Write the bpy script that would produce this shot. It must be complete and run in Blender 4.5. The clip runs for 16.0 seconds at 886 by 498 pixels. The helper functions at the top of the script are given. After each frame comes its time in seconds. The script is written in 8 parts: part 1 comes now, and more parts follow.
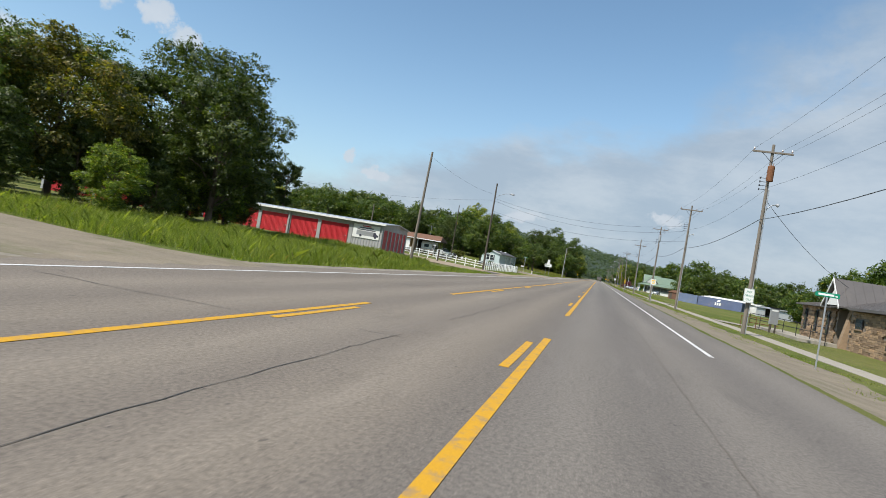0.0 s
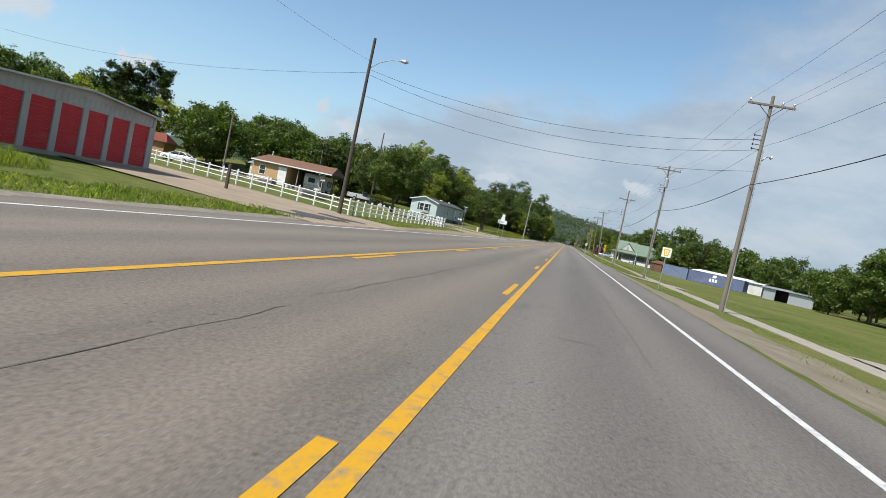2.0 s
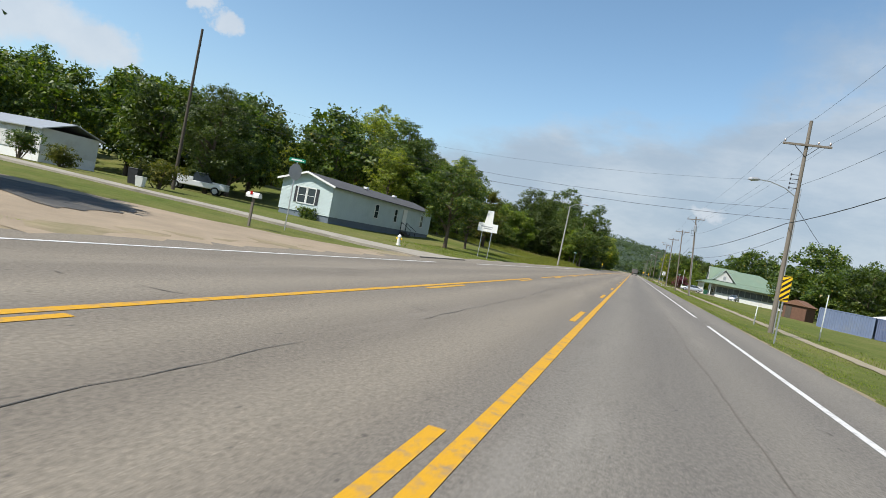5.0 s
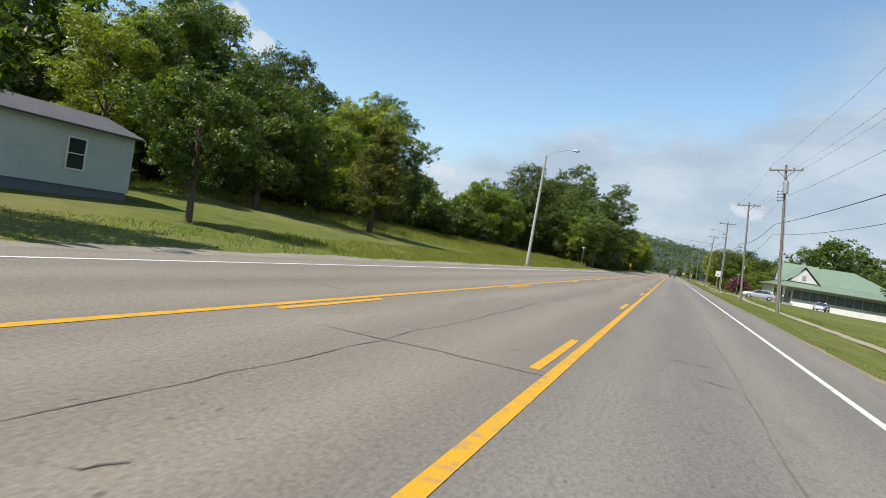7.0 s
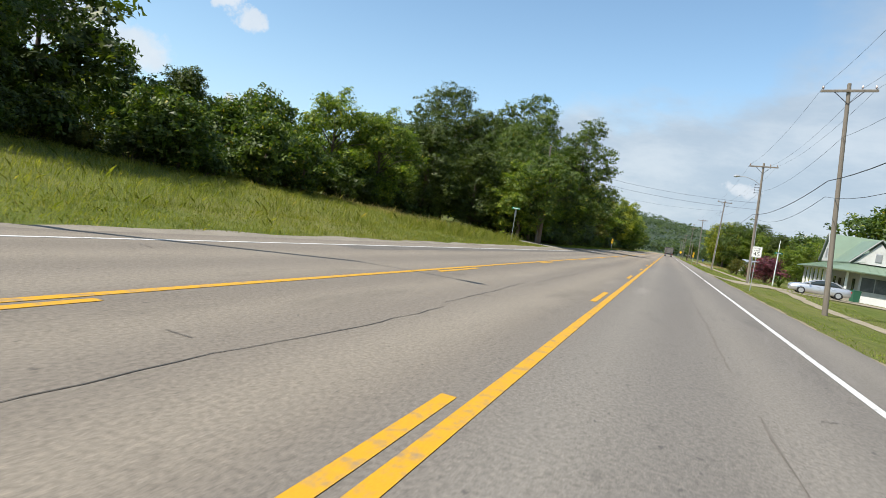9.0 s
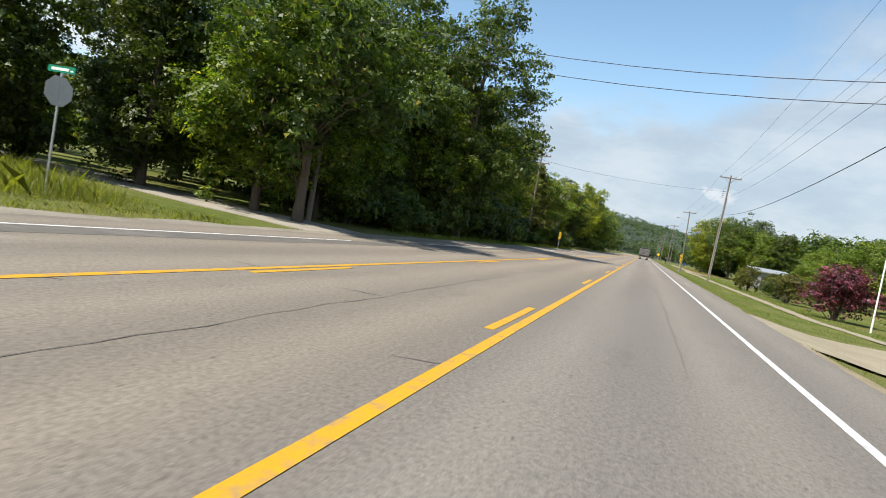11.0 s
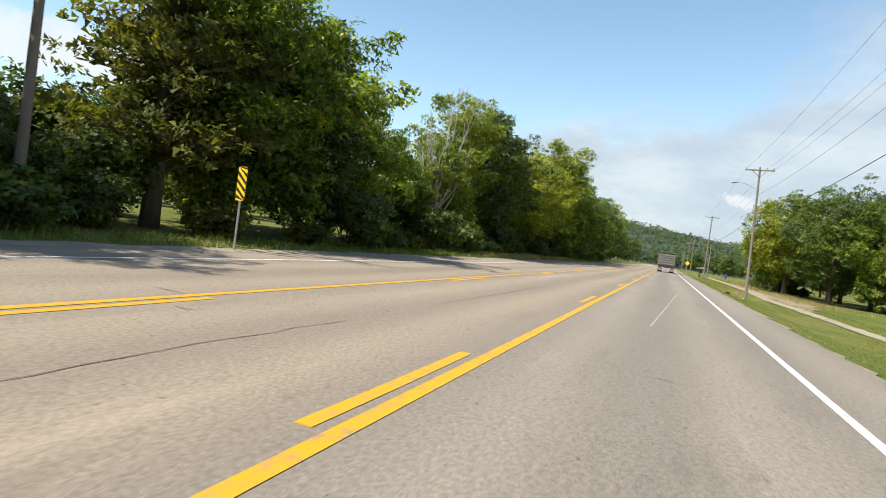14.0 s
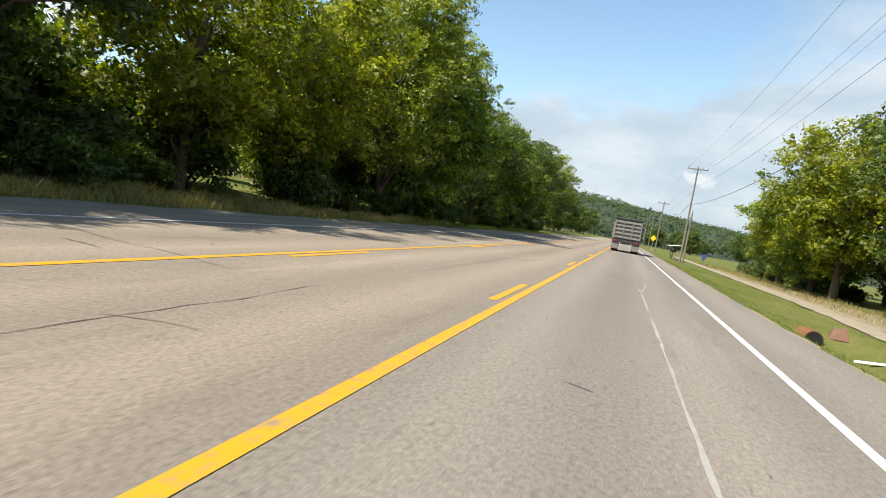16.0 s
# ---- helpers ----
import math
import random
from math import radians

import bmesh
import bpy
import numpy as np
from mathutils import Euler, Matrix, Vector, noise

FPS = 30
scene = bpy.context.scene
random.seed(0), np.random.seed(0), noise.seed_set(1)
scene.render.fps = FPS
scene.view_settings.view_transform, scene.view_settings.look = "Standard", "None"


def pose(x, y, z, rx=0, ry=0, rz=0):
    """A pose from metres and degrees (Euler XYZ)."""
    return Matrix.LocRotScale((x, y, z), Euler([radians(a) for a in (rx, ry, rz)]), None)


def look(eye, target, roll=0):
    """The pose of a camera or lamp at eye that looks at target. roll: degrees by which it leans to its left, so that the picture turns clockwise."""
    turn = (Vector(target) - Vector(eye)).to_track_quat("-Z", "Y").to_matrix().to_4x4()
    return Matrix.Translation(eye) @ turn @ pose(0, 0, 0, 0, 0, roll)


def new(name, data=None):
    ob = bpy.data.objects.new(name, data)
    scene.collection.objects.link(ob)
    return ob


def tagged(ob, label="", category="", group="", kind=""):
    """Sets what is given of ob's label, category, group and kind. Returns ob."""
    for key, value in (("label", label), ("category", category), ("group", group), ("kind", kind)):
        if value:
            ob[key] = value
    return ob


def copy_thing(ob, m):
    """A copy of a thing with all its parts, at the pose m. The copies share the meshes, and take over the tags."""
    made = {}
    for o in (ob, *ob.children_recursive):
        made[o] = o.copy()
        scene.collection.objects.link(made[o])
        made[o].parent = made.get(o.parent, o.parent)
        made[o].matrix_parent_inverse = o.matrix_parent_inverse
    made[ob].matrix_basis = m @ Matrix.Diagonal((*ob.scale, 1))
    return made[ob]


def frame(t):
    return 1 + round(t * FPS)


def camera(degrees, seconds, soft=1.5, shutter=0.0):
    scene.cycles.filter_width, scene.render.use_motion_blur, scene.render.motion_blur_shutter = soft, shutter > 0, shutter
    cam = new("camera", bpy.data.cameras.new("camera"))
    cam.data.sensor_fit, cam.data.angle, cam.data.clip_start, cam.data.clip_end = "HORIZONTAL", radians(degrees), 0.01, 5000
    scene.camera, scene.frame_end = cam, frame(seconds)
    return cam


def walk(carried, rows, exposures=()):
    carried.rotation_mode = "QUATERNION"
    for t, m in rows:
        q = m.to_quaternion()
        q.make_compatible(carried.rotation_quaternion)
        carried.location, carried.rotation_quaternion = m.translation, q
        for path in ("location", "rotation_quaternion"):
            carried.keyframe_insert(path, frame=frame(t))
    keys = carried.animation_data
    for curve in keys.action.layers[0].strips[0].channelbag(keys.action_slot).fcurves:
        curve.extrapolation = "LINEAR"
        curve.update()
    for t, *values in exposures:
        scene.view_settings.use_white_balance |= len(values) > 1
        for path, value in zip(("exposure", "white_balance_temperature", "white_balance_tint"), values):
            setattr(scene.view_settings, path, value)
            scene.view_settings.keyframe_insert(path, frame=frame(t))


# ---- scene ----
cam = camera(73.98, 16.0, soft=0.8, shutter=0.05)
# seconds, eye x y z, then yaw, pitch and roll in degrees
ROWS = [
    (0.0, 0.744, 0.045, 1.307, 15.010, 0.391, 9.636),
    (0.5, 0.813, 9.623, 1.280, 10.024, -1.151, 7.341),
    (1.0, 0.790, 18.806, 1.280, 10.586, -1.746, 9.868),
    (1.5, 0.812, 28.268, 1.297, 11.260, -2.186, 10.380),
    (2.0, 0.753, 37.887, 1.293, 11.462, -3.097, 12.299),
    (2.5, 0.825, 47.691, 1.276, 12.277, -4.558, 13.240),
    (3.0, 0.986, 57.640, 1.240, 18.775, 1.149, 1.680),
    (3.5, 0.910, 67.197, 1.285, 22.968, 0.473, 2.879),
    (4.0, 0.855, 76.873, 1.266, 21.679, 0.070, 7.788),
    (4.5, 0.813, 87.244, 1.250, 21.063, 0.586, 5.328),
    (5.0, 0.792, 97.978, 1.283, 17.975, -1.358, 11.190),
    (7.5, 1.079, 151.445, 1.307, 22.040, -1.360, 9.384),
    (8.0, 1.105, 161.929, 1.296, 22.431, -2.711, 11.179),
    (8.5, 1.053, 172.471, 1.275, 20.930, -3.353, 11.628),
    (9.0, 1.097, 182.955, 1.318, 20.646, -3.095, 9.048),
    (9.5, 1.114, 193.533, 1.301, 19.202, -3.436, 8.993),
    (10.0, 1.199, 204.198, 1.273, 18.460, -3.140, 10.425),
    (12.5, 1.577, 257.825, 1.252, 20.499, -2.388, 7.494),
    (13.0, 1.583, 268.610, 1.239, 21.063, -0.938, 5.738),
    (13.5, 1.627, 279.702, 1.226, 21.206, -1.151, 8.498),
    (14.0, 1.636, 290.774, 1.240, 20.834, -1.491, 7.939),
    (14.5, 1.607, 301.733, 1.267, 20.811, -2.400, 9.554),
    (15.0, 1.617, 312.440, 1.246, 19.617, -3.324, 10.051),
    (15.5, 1.599, 323.088, 1.216, 19.274, -4.531, 9.714),
    (16.0, 1.493, 333.860, 1.238, 16.827, -3.980, 9.845),
]


def eye_pose(x, y, z, yaw, pitch, roll):
    ahead = Vector((-math.sin(radians(yaw)) * math.cos(radians(pitch)), math.cos(radians(yaw)) * math.cos(radians(pitch)), math.sin(radians(pitch))))
    return look((x, y, z), Vector((x, y, z)) + ahead, roll)


walk(cam, [(t, eye_pose(*row)) for t, *row in ROWS], [(0.0, 0.48, 6500, 10), (5.0, 0.53, 6500, 10), (8.0, 0.73, 6600, 10), (10.0, 0.78, 6650, 10), (12.5, 0.93, 6900, 10), (16.0, 0.98, 7000, 10)])

# ---- world, sun ----
SUN_ELEVATION, SUN_FROM = 52.0, (-0.64, -0.77)

world = bpy.data.worlds.new("sky")
scene.world = world
world.use_nodes = True
wn, wl = world.node_tree.nodes, world.node_tree.links
wn.clear()
w_out = wn.new("ShaderNodeOutputWorld")
w_bg = wn.new("ShaderNodeBackground")
w_sky = wn.new("ShaderNodeTexSky")
w_sky.sky_type = "NISHITA"
w_sky.sun_disc = False
w_sky.sun_elevation = radians(SUN_ELEVATION)
w_sky.sun_rotation = math.atan2(SUN_FROM[0], SUN_FROM[1])
w_sky.air_density, w_sky.dust_density, w_sky.ozone_density = 0.9, 0.3, 1.0
w_bg.inputs["Strength"].default_value = 0.1
w_co = wn.new("ShaderNodeTexCoord")
w_sep = wn.new("ShaderNodeSeparateXYZ")
wl.new(w_co.outputs["Generated"], w_sep.inputs[0])


def w_math(op, a, b=None, clamp=False):
    n = wn.new("ShaderNodeMath")
    n.operation, n.use_clamp = op, clamp
    for i, v in enumerate((a, b)):
        if v is None:
            continue
        if isinstance(v, (int, float)):
            n.inputs[i].default_value = v
        else:
            wl.new(v, n.inputs[i])
    return n.outputs[0]


def w_noise(scale, detail, rough, offset, stretch=(1, 1, 1), out="Fac"):
    mp = wn.new("ShaderNodeMapping")
    mp.inputs["Location"].default_value, mp.inputs["Scale"].default_value = offset, stretch
    wl.new(w_co.outputs["Generated"], mp.inputs[0])
    n = wn.new("ShaderNodeTexNoise")
    n.inputs["Scale"].default_value, n.inputs["Detail"].default_value, n.inputs["Roughness"].default_value = scale, detail, rough
    wl.new(mp.outputs[0], n.inputs["Vector"])
    return n.outputs[out]


def w_range(v, a, b):
    n = wn.new("ShaderNodeMapRange")
    n.interpolation_type = "SMOOTHSTEP"
    wl.new(v, n.inputs["Value"])
    n.inputs["From Min"].default_value, n.inputs["From Max"].default_value = a, b
    return n.outputs["Result"]


def w_blend(fac, a, b, kind="MIX"):
    n = wn.new("ShaderNodeMix")
    n.data_type, n.blend_type = "RGBA", kind
    for key, v in (("Factor", fac), ("A", a), ("B", b)):
        if isinstance(v, (int, float)):
            n.inputs[key].default_value = v
        elif isinstance(v, tuple):
            n.inputs[key].default_value = (*v, 1.0)
        else:
            wl.new(v, n.inputs[key])
    return n.outputs["Result"]


def w_curve(v, lo, hi, stops):
    """A height in degrees (0 to 40) that follows v from lo to hi."""
    r = wn.new("ShaderNodeValToRGB")
    e = r.color_ramp.elements
    e[0].position, e[0].color = (stops[0][0] - lo) / (hi - lo), (*[stops[0][1] / 40] * 3, 1)
    e[1].position, e[1].color = (stops[-1][0] - lo) / (hi - lo), (*[stops[-1][1] / 40] * 3, 1)
    for p, c in stops[1:-1]:
        e.new((p - lo) / (hi - lo)).color = (*[c / 40] * 3, 1)
    wl.new(w_math("DIVIDE", w_math("SUBTRACT", v, lo), hi - lo), r.inputs[0])
    return w_math("MULTIPLY", r.outputs[0], 40.0)


# bearing east of the road's line and height above the horizon, in degrees
w_az = w_math("MULTIPLY", w_math("ARCTAN2", w_sep.outputs[0], w_sep.outputs[1]), 57.2958)
w_el = w_math("MULTIPLY", w_math("ARCSINE", w_sep.outputs[2]), 57.2958)
w_h = w_math("MAXIMUM", w_sep.outputs[2], 0.0)
clear = w_blend(1.0, w_sky.outputs[0], (1.14, 1.29, 1.24), "MULTIPLY")
# summer haze that whitens the low sky
haze = w_math("MULTIPLY", w_math("POWER", w_math("SUBTRACT", 1.0, w_h), 7.0), 0.93)
air = w_blend(haze, clear, (3.0, 3.72, 4.45))
# a thin sheet of cloud ahead and to the east, and a softer lobe above it
rough_edge = w_math("MULTIPLY", w_math("SUBTRACT", w_noise(9.0, 7, 0.6, (3.1, 7.7, 0.0), (1, 1, 2.2)), 0.5), 7.0)
sheet_top = w_math("ADD", w_curve(w_az, -60, 60, [(-60, 1), (-30, 4), (-18, 9.0), (-10, 12.0), (0, 12.8), (5, 14.0), (9, 15.8), (14, 17.5), (30, 21), (60, 26)]), rough_edge)
sheet = w_range(w_math("SUBTRACT", sheet_top, w_el), -1.8, 2.4)
lobe_top = w_math("ADD", w_curve(w_az, -60, 60, [(-60, 0), (2, 4), (6.0, 15), (9, 19.5), (13, 22.5), (20, 27), (60, 38)]), w_math("MULTIPLY", rough_edge, 1.2))
lobe = w_math("MULTIPLY", w_range(w_math("SUBTRACT", lobe_top, w_el), -3.0, 4.5), w_range(w_noise(7.0, 6, 0.65, (0.4, 2.2, 5.0)), 0.3, 0.62))
veil = w_math("MAXIMUM", w_math("MULTIPLY", sheet, 0.9), w_math("MULTIPLY", lobe, 0.7))
sheet_tone = w_blend(w_range(w_noise(4.0, 6, 0.62, (8.0, 1.0, 2.0), (1, 1, 2.5)), 0.38, 0.68), (2.8, 3.45, 4.2), (3.9, 4.42, 4.95))
air = w_blend(veil, air, sheet_tone)
# heaps of fair-weather cloud: bearing, height, half width and half height
HEAPS = [(-54.5, 17.3, 3.6, 2.6), (-56.0, 10.4, 6.0, 2.4), (-51.0, 9.7, 4.2, 1.9), (-47.6, 17.2, 1.5, 1.9), (-43.8, 15.8, 1.5, 1.3), (-41.2, 14.4, 1.9, 1.0), (-41.4, 7.3, 1.5, 0.7), (-22.4, 6.5, 1.5, 0.6), (-25.5, 7.6, 1.0, 0.5), (-64.0, 13.0, 4.5, 2.2), (-70.0, 18.0, 5.0, 3.0), (5.0, 6.2, 1.6, 0.7), (-8.0, 5.0, 2.0, 0.6), (-74.0, 8.0, 6.0, 2.4)]
w_wob = wn.new("ShaderNodeSeparateXYZ")
wl.new(w_noise(20.0, 6, 0.62, (1.0, 4.0, 9.0), out="Color"), w_wob.inputs[0])
wob_az = w_math("ADD", w_az, w_math("MULTIPLY", w_math("SUBTRACT", w_wob.outputs[0], 0.5), 6.0))
wob_el = w_math("ADD", w_el, w_math("MULTIPLY", w_math("SUBTRACT", w_wob.outputs[1], 0.5), 3.6))
heap = None
for h_az, h_el, h_w, h_h in HEAPS:
    du = w_math("DIVIDE", w_math("SUBTRACT", wob_az, h_az), h_w)
    dv = w_math("DIVIDE", w_math("SUBTRACT", wob_el, h_el), h_h)
    one = w_math("SUBTRACT", 1.0, w_math("ADD", w_math("MULTIPLY", du, du), w_math("MULTIPLY", dv, dv)))
    heap = one if heap is None else w_math("MAXIMUM", heap, one)
heap_tone = w_blend(w_noise(16.0, 5, 0.6, (2.0, 6.0, 1.0)), (3.7, 4.3, 5.0), (5.3, 5.6, 5.9))
air = w_blend(w_math("MULTIPLY", w_range(heap, -0.25, 0.7), 0.85), air, heap_tone)
wl.new(air, w_bg.inputs["Color"])
wl.new(w_bg.outputs[0], w_out.inputs["Surface"])

sun_data = bpy.data.lights.new("sun", "SUN")
sun_data.energy, sun_data.angle, sun_data.color = 4.4, radians(0.6), (1.0, 0.955, 0.88)
sun = new("sun", sun_data)
sx, sy = SUN_FROM
sun_at = Vector((sx, sy, 0)).normalized() * math.cos(radians(SUN_ELEVATION)) + Vector((0, 0, math.sin(radians(SUN_ELEVATION))))
sun.matrix_world = look(sun_at * 50, (0, 0, 0))

# ---- helpers for materials ----


def mat_base(name, rough=0.8, metal=0.0, spec=0.3):
    m = bpy.data.materials.new(name)
    m.use_nodes = True
    b = m.node_tree.nodes["Principled BSDF"]
    b.inputs["Roughness"].default_value, b.inputs["Metallic"].default_value = rough, metal
    b.inputs["Specular IOR Level"].default_value = spec
    return m, m.node_tree.nodes, m.node_tree.links, b


def ramp(n, l, fac, stops):
    r = n.new("ShaderNodeValToRGB")
    e = r.color_ramp.elements
    while len(e) > 1:
        e.remove(e[-1])
    e[0].position, e[0].color = stops[0][0], (*stops[0][1], 1)
    for p, c in stops[1:]:
        k = e.new(p)
        k.color = (*c, 1)
    l.new(fac, r.inputs[0])
    return r.outputs[0]


def noise_tex(n, l, scale, detail=4, rough=0.55, stretch=(1, 1, 1), space="Object"):
    co = n.new("ShaderNodeTexCoord")
    mp = n.new("ShaderNodeMapping")
    mp.inputs["Scale"].default_value = stretch
    l.new(co.outputs[space], mp.inputs[0])
    t = n.new("ShaderNodeTexNoise")
    t.inputs["Scale"].default_value, t.inputs["Detail"].default_value, t.inputs["Roughness"].default_value = scale, detail, rough
    l.new(mp.outputs[0], t.inputs["Vector"])
    return t.outputs["Fac"]


def mixed(n, l, fac, a, b, kind="MIX"):
    x = n.new("ShaderNodeMix")
    x.data_type, x.blend_type = "RGBA", kind
    for key, v in (("Factor", fac), ("A", a), ("B", b)):
        if isinstance(v, (int, float)):
            x.inputs[key].default_value = v
        elif isinstance(v, tuple):
            x.inputs[key].default_value = (*v, 1)
        else:
            l.new(v, x.inputs[key])
    return x.outputs["Result"]


def bumped(n, l, b, fac, strength=0.3, distance=0.02):
    k = n.new("ShaderNodeBump")
    k.inputs["Strength"].default_value, k.inputs["Distance"].default_value = strength, distance
    l.new(fac, k.inputs["Height"])
    l.new(k.outputs[0], b.inputs["Normal"])


def worn(name, colour, rough=0.7, metal=0.0, spread=0.25, scale=3.0, fine=60.0, bump=0.15, dist=0.004, spec=0.3, stretch=(1, 1, 1), dirt=None):
    """Colour with stains at a large and a fine scale, and fine relief."""
    m, n, l, b = mat_base(name, rough, metal, spec)
    lo = tuple(c * (1 - spread) for c in colour)
    hi = tuple(min(1, c * (1 + spread * 0.6)) for c in colour)
    a = ramp(n, l, noise_tex(n, l, scale, 5, 0.6, stretch), [(0.3, lo), (0.7, hi)])
    f = noise_tex(n, l, fine, 3, 0.6, stretch)
    c = mixed(n, l, 0.5, a, ramp(n, l, f, [(0.3, lo), (0.7, hi)]))
    if dirt:
        c = mixed(n, l, ramp(n, l, noise_tex(n, l, scale * 0.6, 6, 0.7), [(0.52, (0, 0, 0)), (0.72, (0.8, 0.8, 0.8))]), c, dirt)
    l.new(c, b.inputs["Base Color"])
    if bump:
        bumped(n, l, b, f, bump, dist)
    return m


def leaf_mat(name, dark, mid, light, odd=None, trans=0.35, spec=0.4, mottle=((0.5, 0.58, 0.46), (1.5, 1.36, 1.0)), shoots=True):
    m, n, l, b = mat_base(name, 0.5, 0, spec)
    geo = n.new("ShaderNodeNewGeometry")
    stops = [(0.0, dark), (0.55, mid), (0.95, light)]
    if odd:
        stops.append((0.992, odd))
    c = ramp(n, l, geo.outputs["Random Per Island"], stops)
    big = noise_tex(n, l, 0.45, 2, 0.5)
    c = mixed(n, l, 0.7, c, ramp(n, l, big, [(0.3, mottle[0]), (0.7, mottle[1])]), "MULTIPLY")
    # shoots of one age and tint, a hand or two wide
    if shoots:
        shoot = noise_tex(n, l, 2.6, 2, 0.6)
        c = mixed(n, l, 1.0, c, ramp(n, l, shoot, [(0.36, (0.62, 0.68, 0.62)), (0.5, (0.95, 0.97, 0.92)), (0.64, (1.42, 1.34, 1.05))]), "MULTIPLY")
    l.new(c, b.inputs["Base Color"])
    t = n.new("ShaderNodeBsdfTranslucent")
    l.new(mixed(n, l, 1.0, c, (1.6, 1.75, 0.58), "MULTIPLY"), t.inputs["Color"])
    x = n.new("ShaderNodeMixShader")
    x.inputs[0].default_value = trans
    l.new(b.outputs[0], x.inputs[1])
    l.new(t.outputs[0], x.inputs[2])
    l.new(x.outputs[0], n["Material Output"].inputs["Surface"])
    return m


# ---- materials ----
def make_asphalt():
    m, n, l, b = mat_base("asphalt", 0.88, 0, 0.22)
    base = ramp(n, l, noise_tex(n, l, 0.35, 7, 0.66, (1, 0.1, 1)), [(0.25, (0.196, 0.169, 0.138)), (0.5, (0.263, 0.228, 0.188)), (0.78, (0.324, 0.284, 0.235))])
    grain = noise_tex(n, l, 75, 3, 0.75)
    c = mixed(n, l, 0.5, base, ramp(n, l, grain, [(0.3, (0.0824, 0.0716, 0.0602)), (0.52, (0.263, 0.227, 0.188)), (0.72, (0.515, 0.458, 0.385))]))
    # warm grey stone in the binder; blotches a hand wide, and long worn patches
    blot = noise_tex(n, l, 4.5, 6, 0.75, (1, 0.6, 1))
    c = mixed(n, l, ramp(n, l, blot, [(0.56, (0, 0, 0)), (0.72, (0.5, 0.5, 0.5))]), c, (0.134, 0.116, 0.0978))
    # pocks where single stones came out, and a coarse speckle of pale and dark chippings
    chip = noise_tex(n, l, 24, 2, 0.6)
    c = mixed(n, l, 0.55, c, ramp(n, l, chip, [(0.34, (0.62, 0.61, 0.6)), (0.5, (1.0, 1.0, 1.0)), (0.66, (1.36, 1.34, 1.3))]), "MULTIPLY")
    pock = noise_tex(n, l, 7.5, 2, 0.5, (1.6, 0.8, 1))
    c = mixed(n, l, ramp(n, l, pock, [(0.7, (0, 0, 0)), (0.75, (0.7, 0.7, 0.7))]), c, (0.1, 0.09, 0.08))
    stain = noise_tex(n, l, 0.8, 7, 0.72, (1, 0.2, 1))
    c = mixed(n, l, ramp(n, l, stain, [(0.57, (0, 0, 0)), (0.74, (0.6, 0.6, 0.6))]), c, (0.144, 0.126, 0.107))
    pale = noise_tex(n, l, 0.55, 5, 0.7, (1.3, 0.14, 1.7))
    c = mixed(n, l, ramp(n, l, pale, [(0.58, (0, 0, 0)), (0.76, (0.45, 0.45, 0.45))]), c, (0.412, 0.363, 0.305))
    # darker wheel tracks along each lane
    co = n.new("ShaderNodeTexCoord")
    sp = n.new("ShaderNodeSeparateXYZ")
    l.new(co.outputs["Object"], sp.inputs[0])
    wob = n.new("ShaderNodeMath")
    wob.operation = "MULTIPLY_ADD"
    l.new(noise_tex(n, l, 0.05, 2, 0.5), wob.inputs[0])
    wob.inputs[1].default_value = 0.5
    l.new(sp.outputs[0], wob.inputs[2])
    tr = n.new("ShaderNodeMath")
    tr.operation = "PINGPONG"
    l.new(wob.outputs[0], tr.inputs[0])
    tr.inputs[1].default_value = 0.9
    tone = ramp(n, l, tr.outputs[0], [(0.2, (0.88, 0.88, 0.89)), (0.8, (1.06, 1.06, 1.05))])
    c = mixed(n, l, 1.0, c, tone, "MULTIPLY")
    # the right lane was laid with a greyer stone than the others
    side = n.new("ShaderNodeMapRange")
    l.new(sp.outputs[0], side.inputs["Value"])
    side.inputs["From Min"].default_value, side.inputs["From Max"].default_value = -0.7, 0.4
    c = mixed(n, l, 1.0, c, ramp(n, l, side.outputs[0], [(0.0, (0.79, 0.765, 0.725)), (1.0, (0.7, 0.71, 0.725))]), "MULTIPLY")
    # tone along the road: greyer at the start, paler and sandier farther on
    along = n.new("ShaderNodeMapRange")
    l.new(sp.outputs[1], along.inputs["Value"])
    along.inputs["From Min"].default_value, along.inputs["From Max"].default_value = 0.0, 400.0
    c = mixed(n, l, 1.0, c, ramp(n, l, along.outputs[0], [(0.0, (0.9, 0.91, 0.94)), (0.08, (0.84, 0.86, 0.9)), (0.17, (0.8, 0.83, 0.88)), (0.25, (0.93, 0.965, 0.99)), (0.58, (0.96, 0.99, 1.02)), (0.68, (1.12, 1.125, 1.13)), (1.0, (1.15, 1.15, 1.15))]), "MULTIPLY")
    l.new(c, b.inputs["Base Color"])
    bumped(n, l, b, grain, 0.45, 0.012)
    return m


def make_paint(name, colour, under=(0.2, 0.19, 0.18)):
    m, n, l, b = mat_base(name, 0.7, 0, 0.3)
    wear = noise_tex(n, l, 5, 8, 0.75)
    fine = noise_tex(n, l, 70, 2, 0.6)
    c = mixed(n, l, ramp(n, l, fine, [(0.35, (0, 0, 0)), (0.7, (0.3, 0.3, 0.3))]), colour, tuple(k * 0.6 for k in colour))
    c = mixed(n, l, ramp(n, l, wear, [(0.5, (0, 0, 0)), (0.68, (0.85, 0.85, 0.85))]), c, under)
    l.new(c, b.inputs["Base Color"])
    bumped(n, l, b, fine, 0.2, 0.004)
    return m


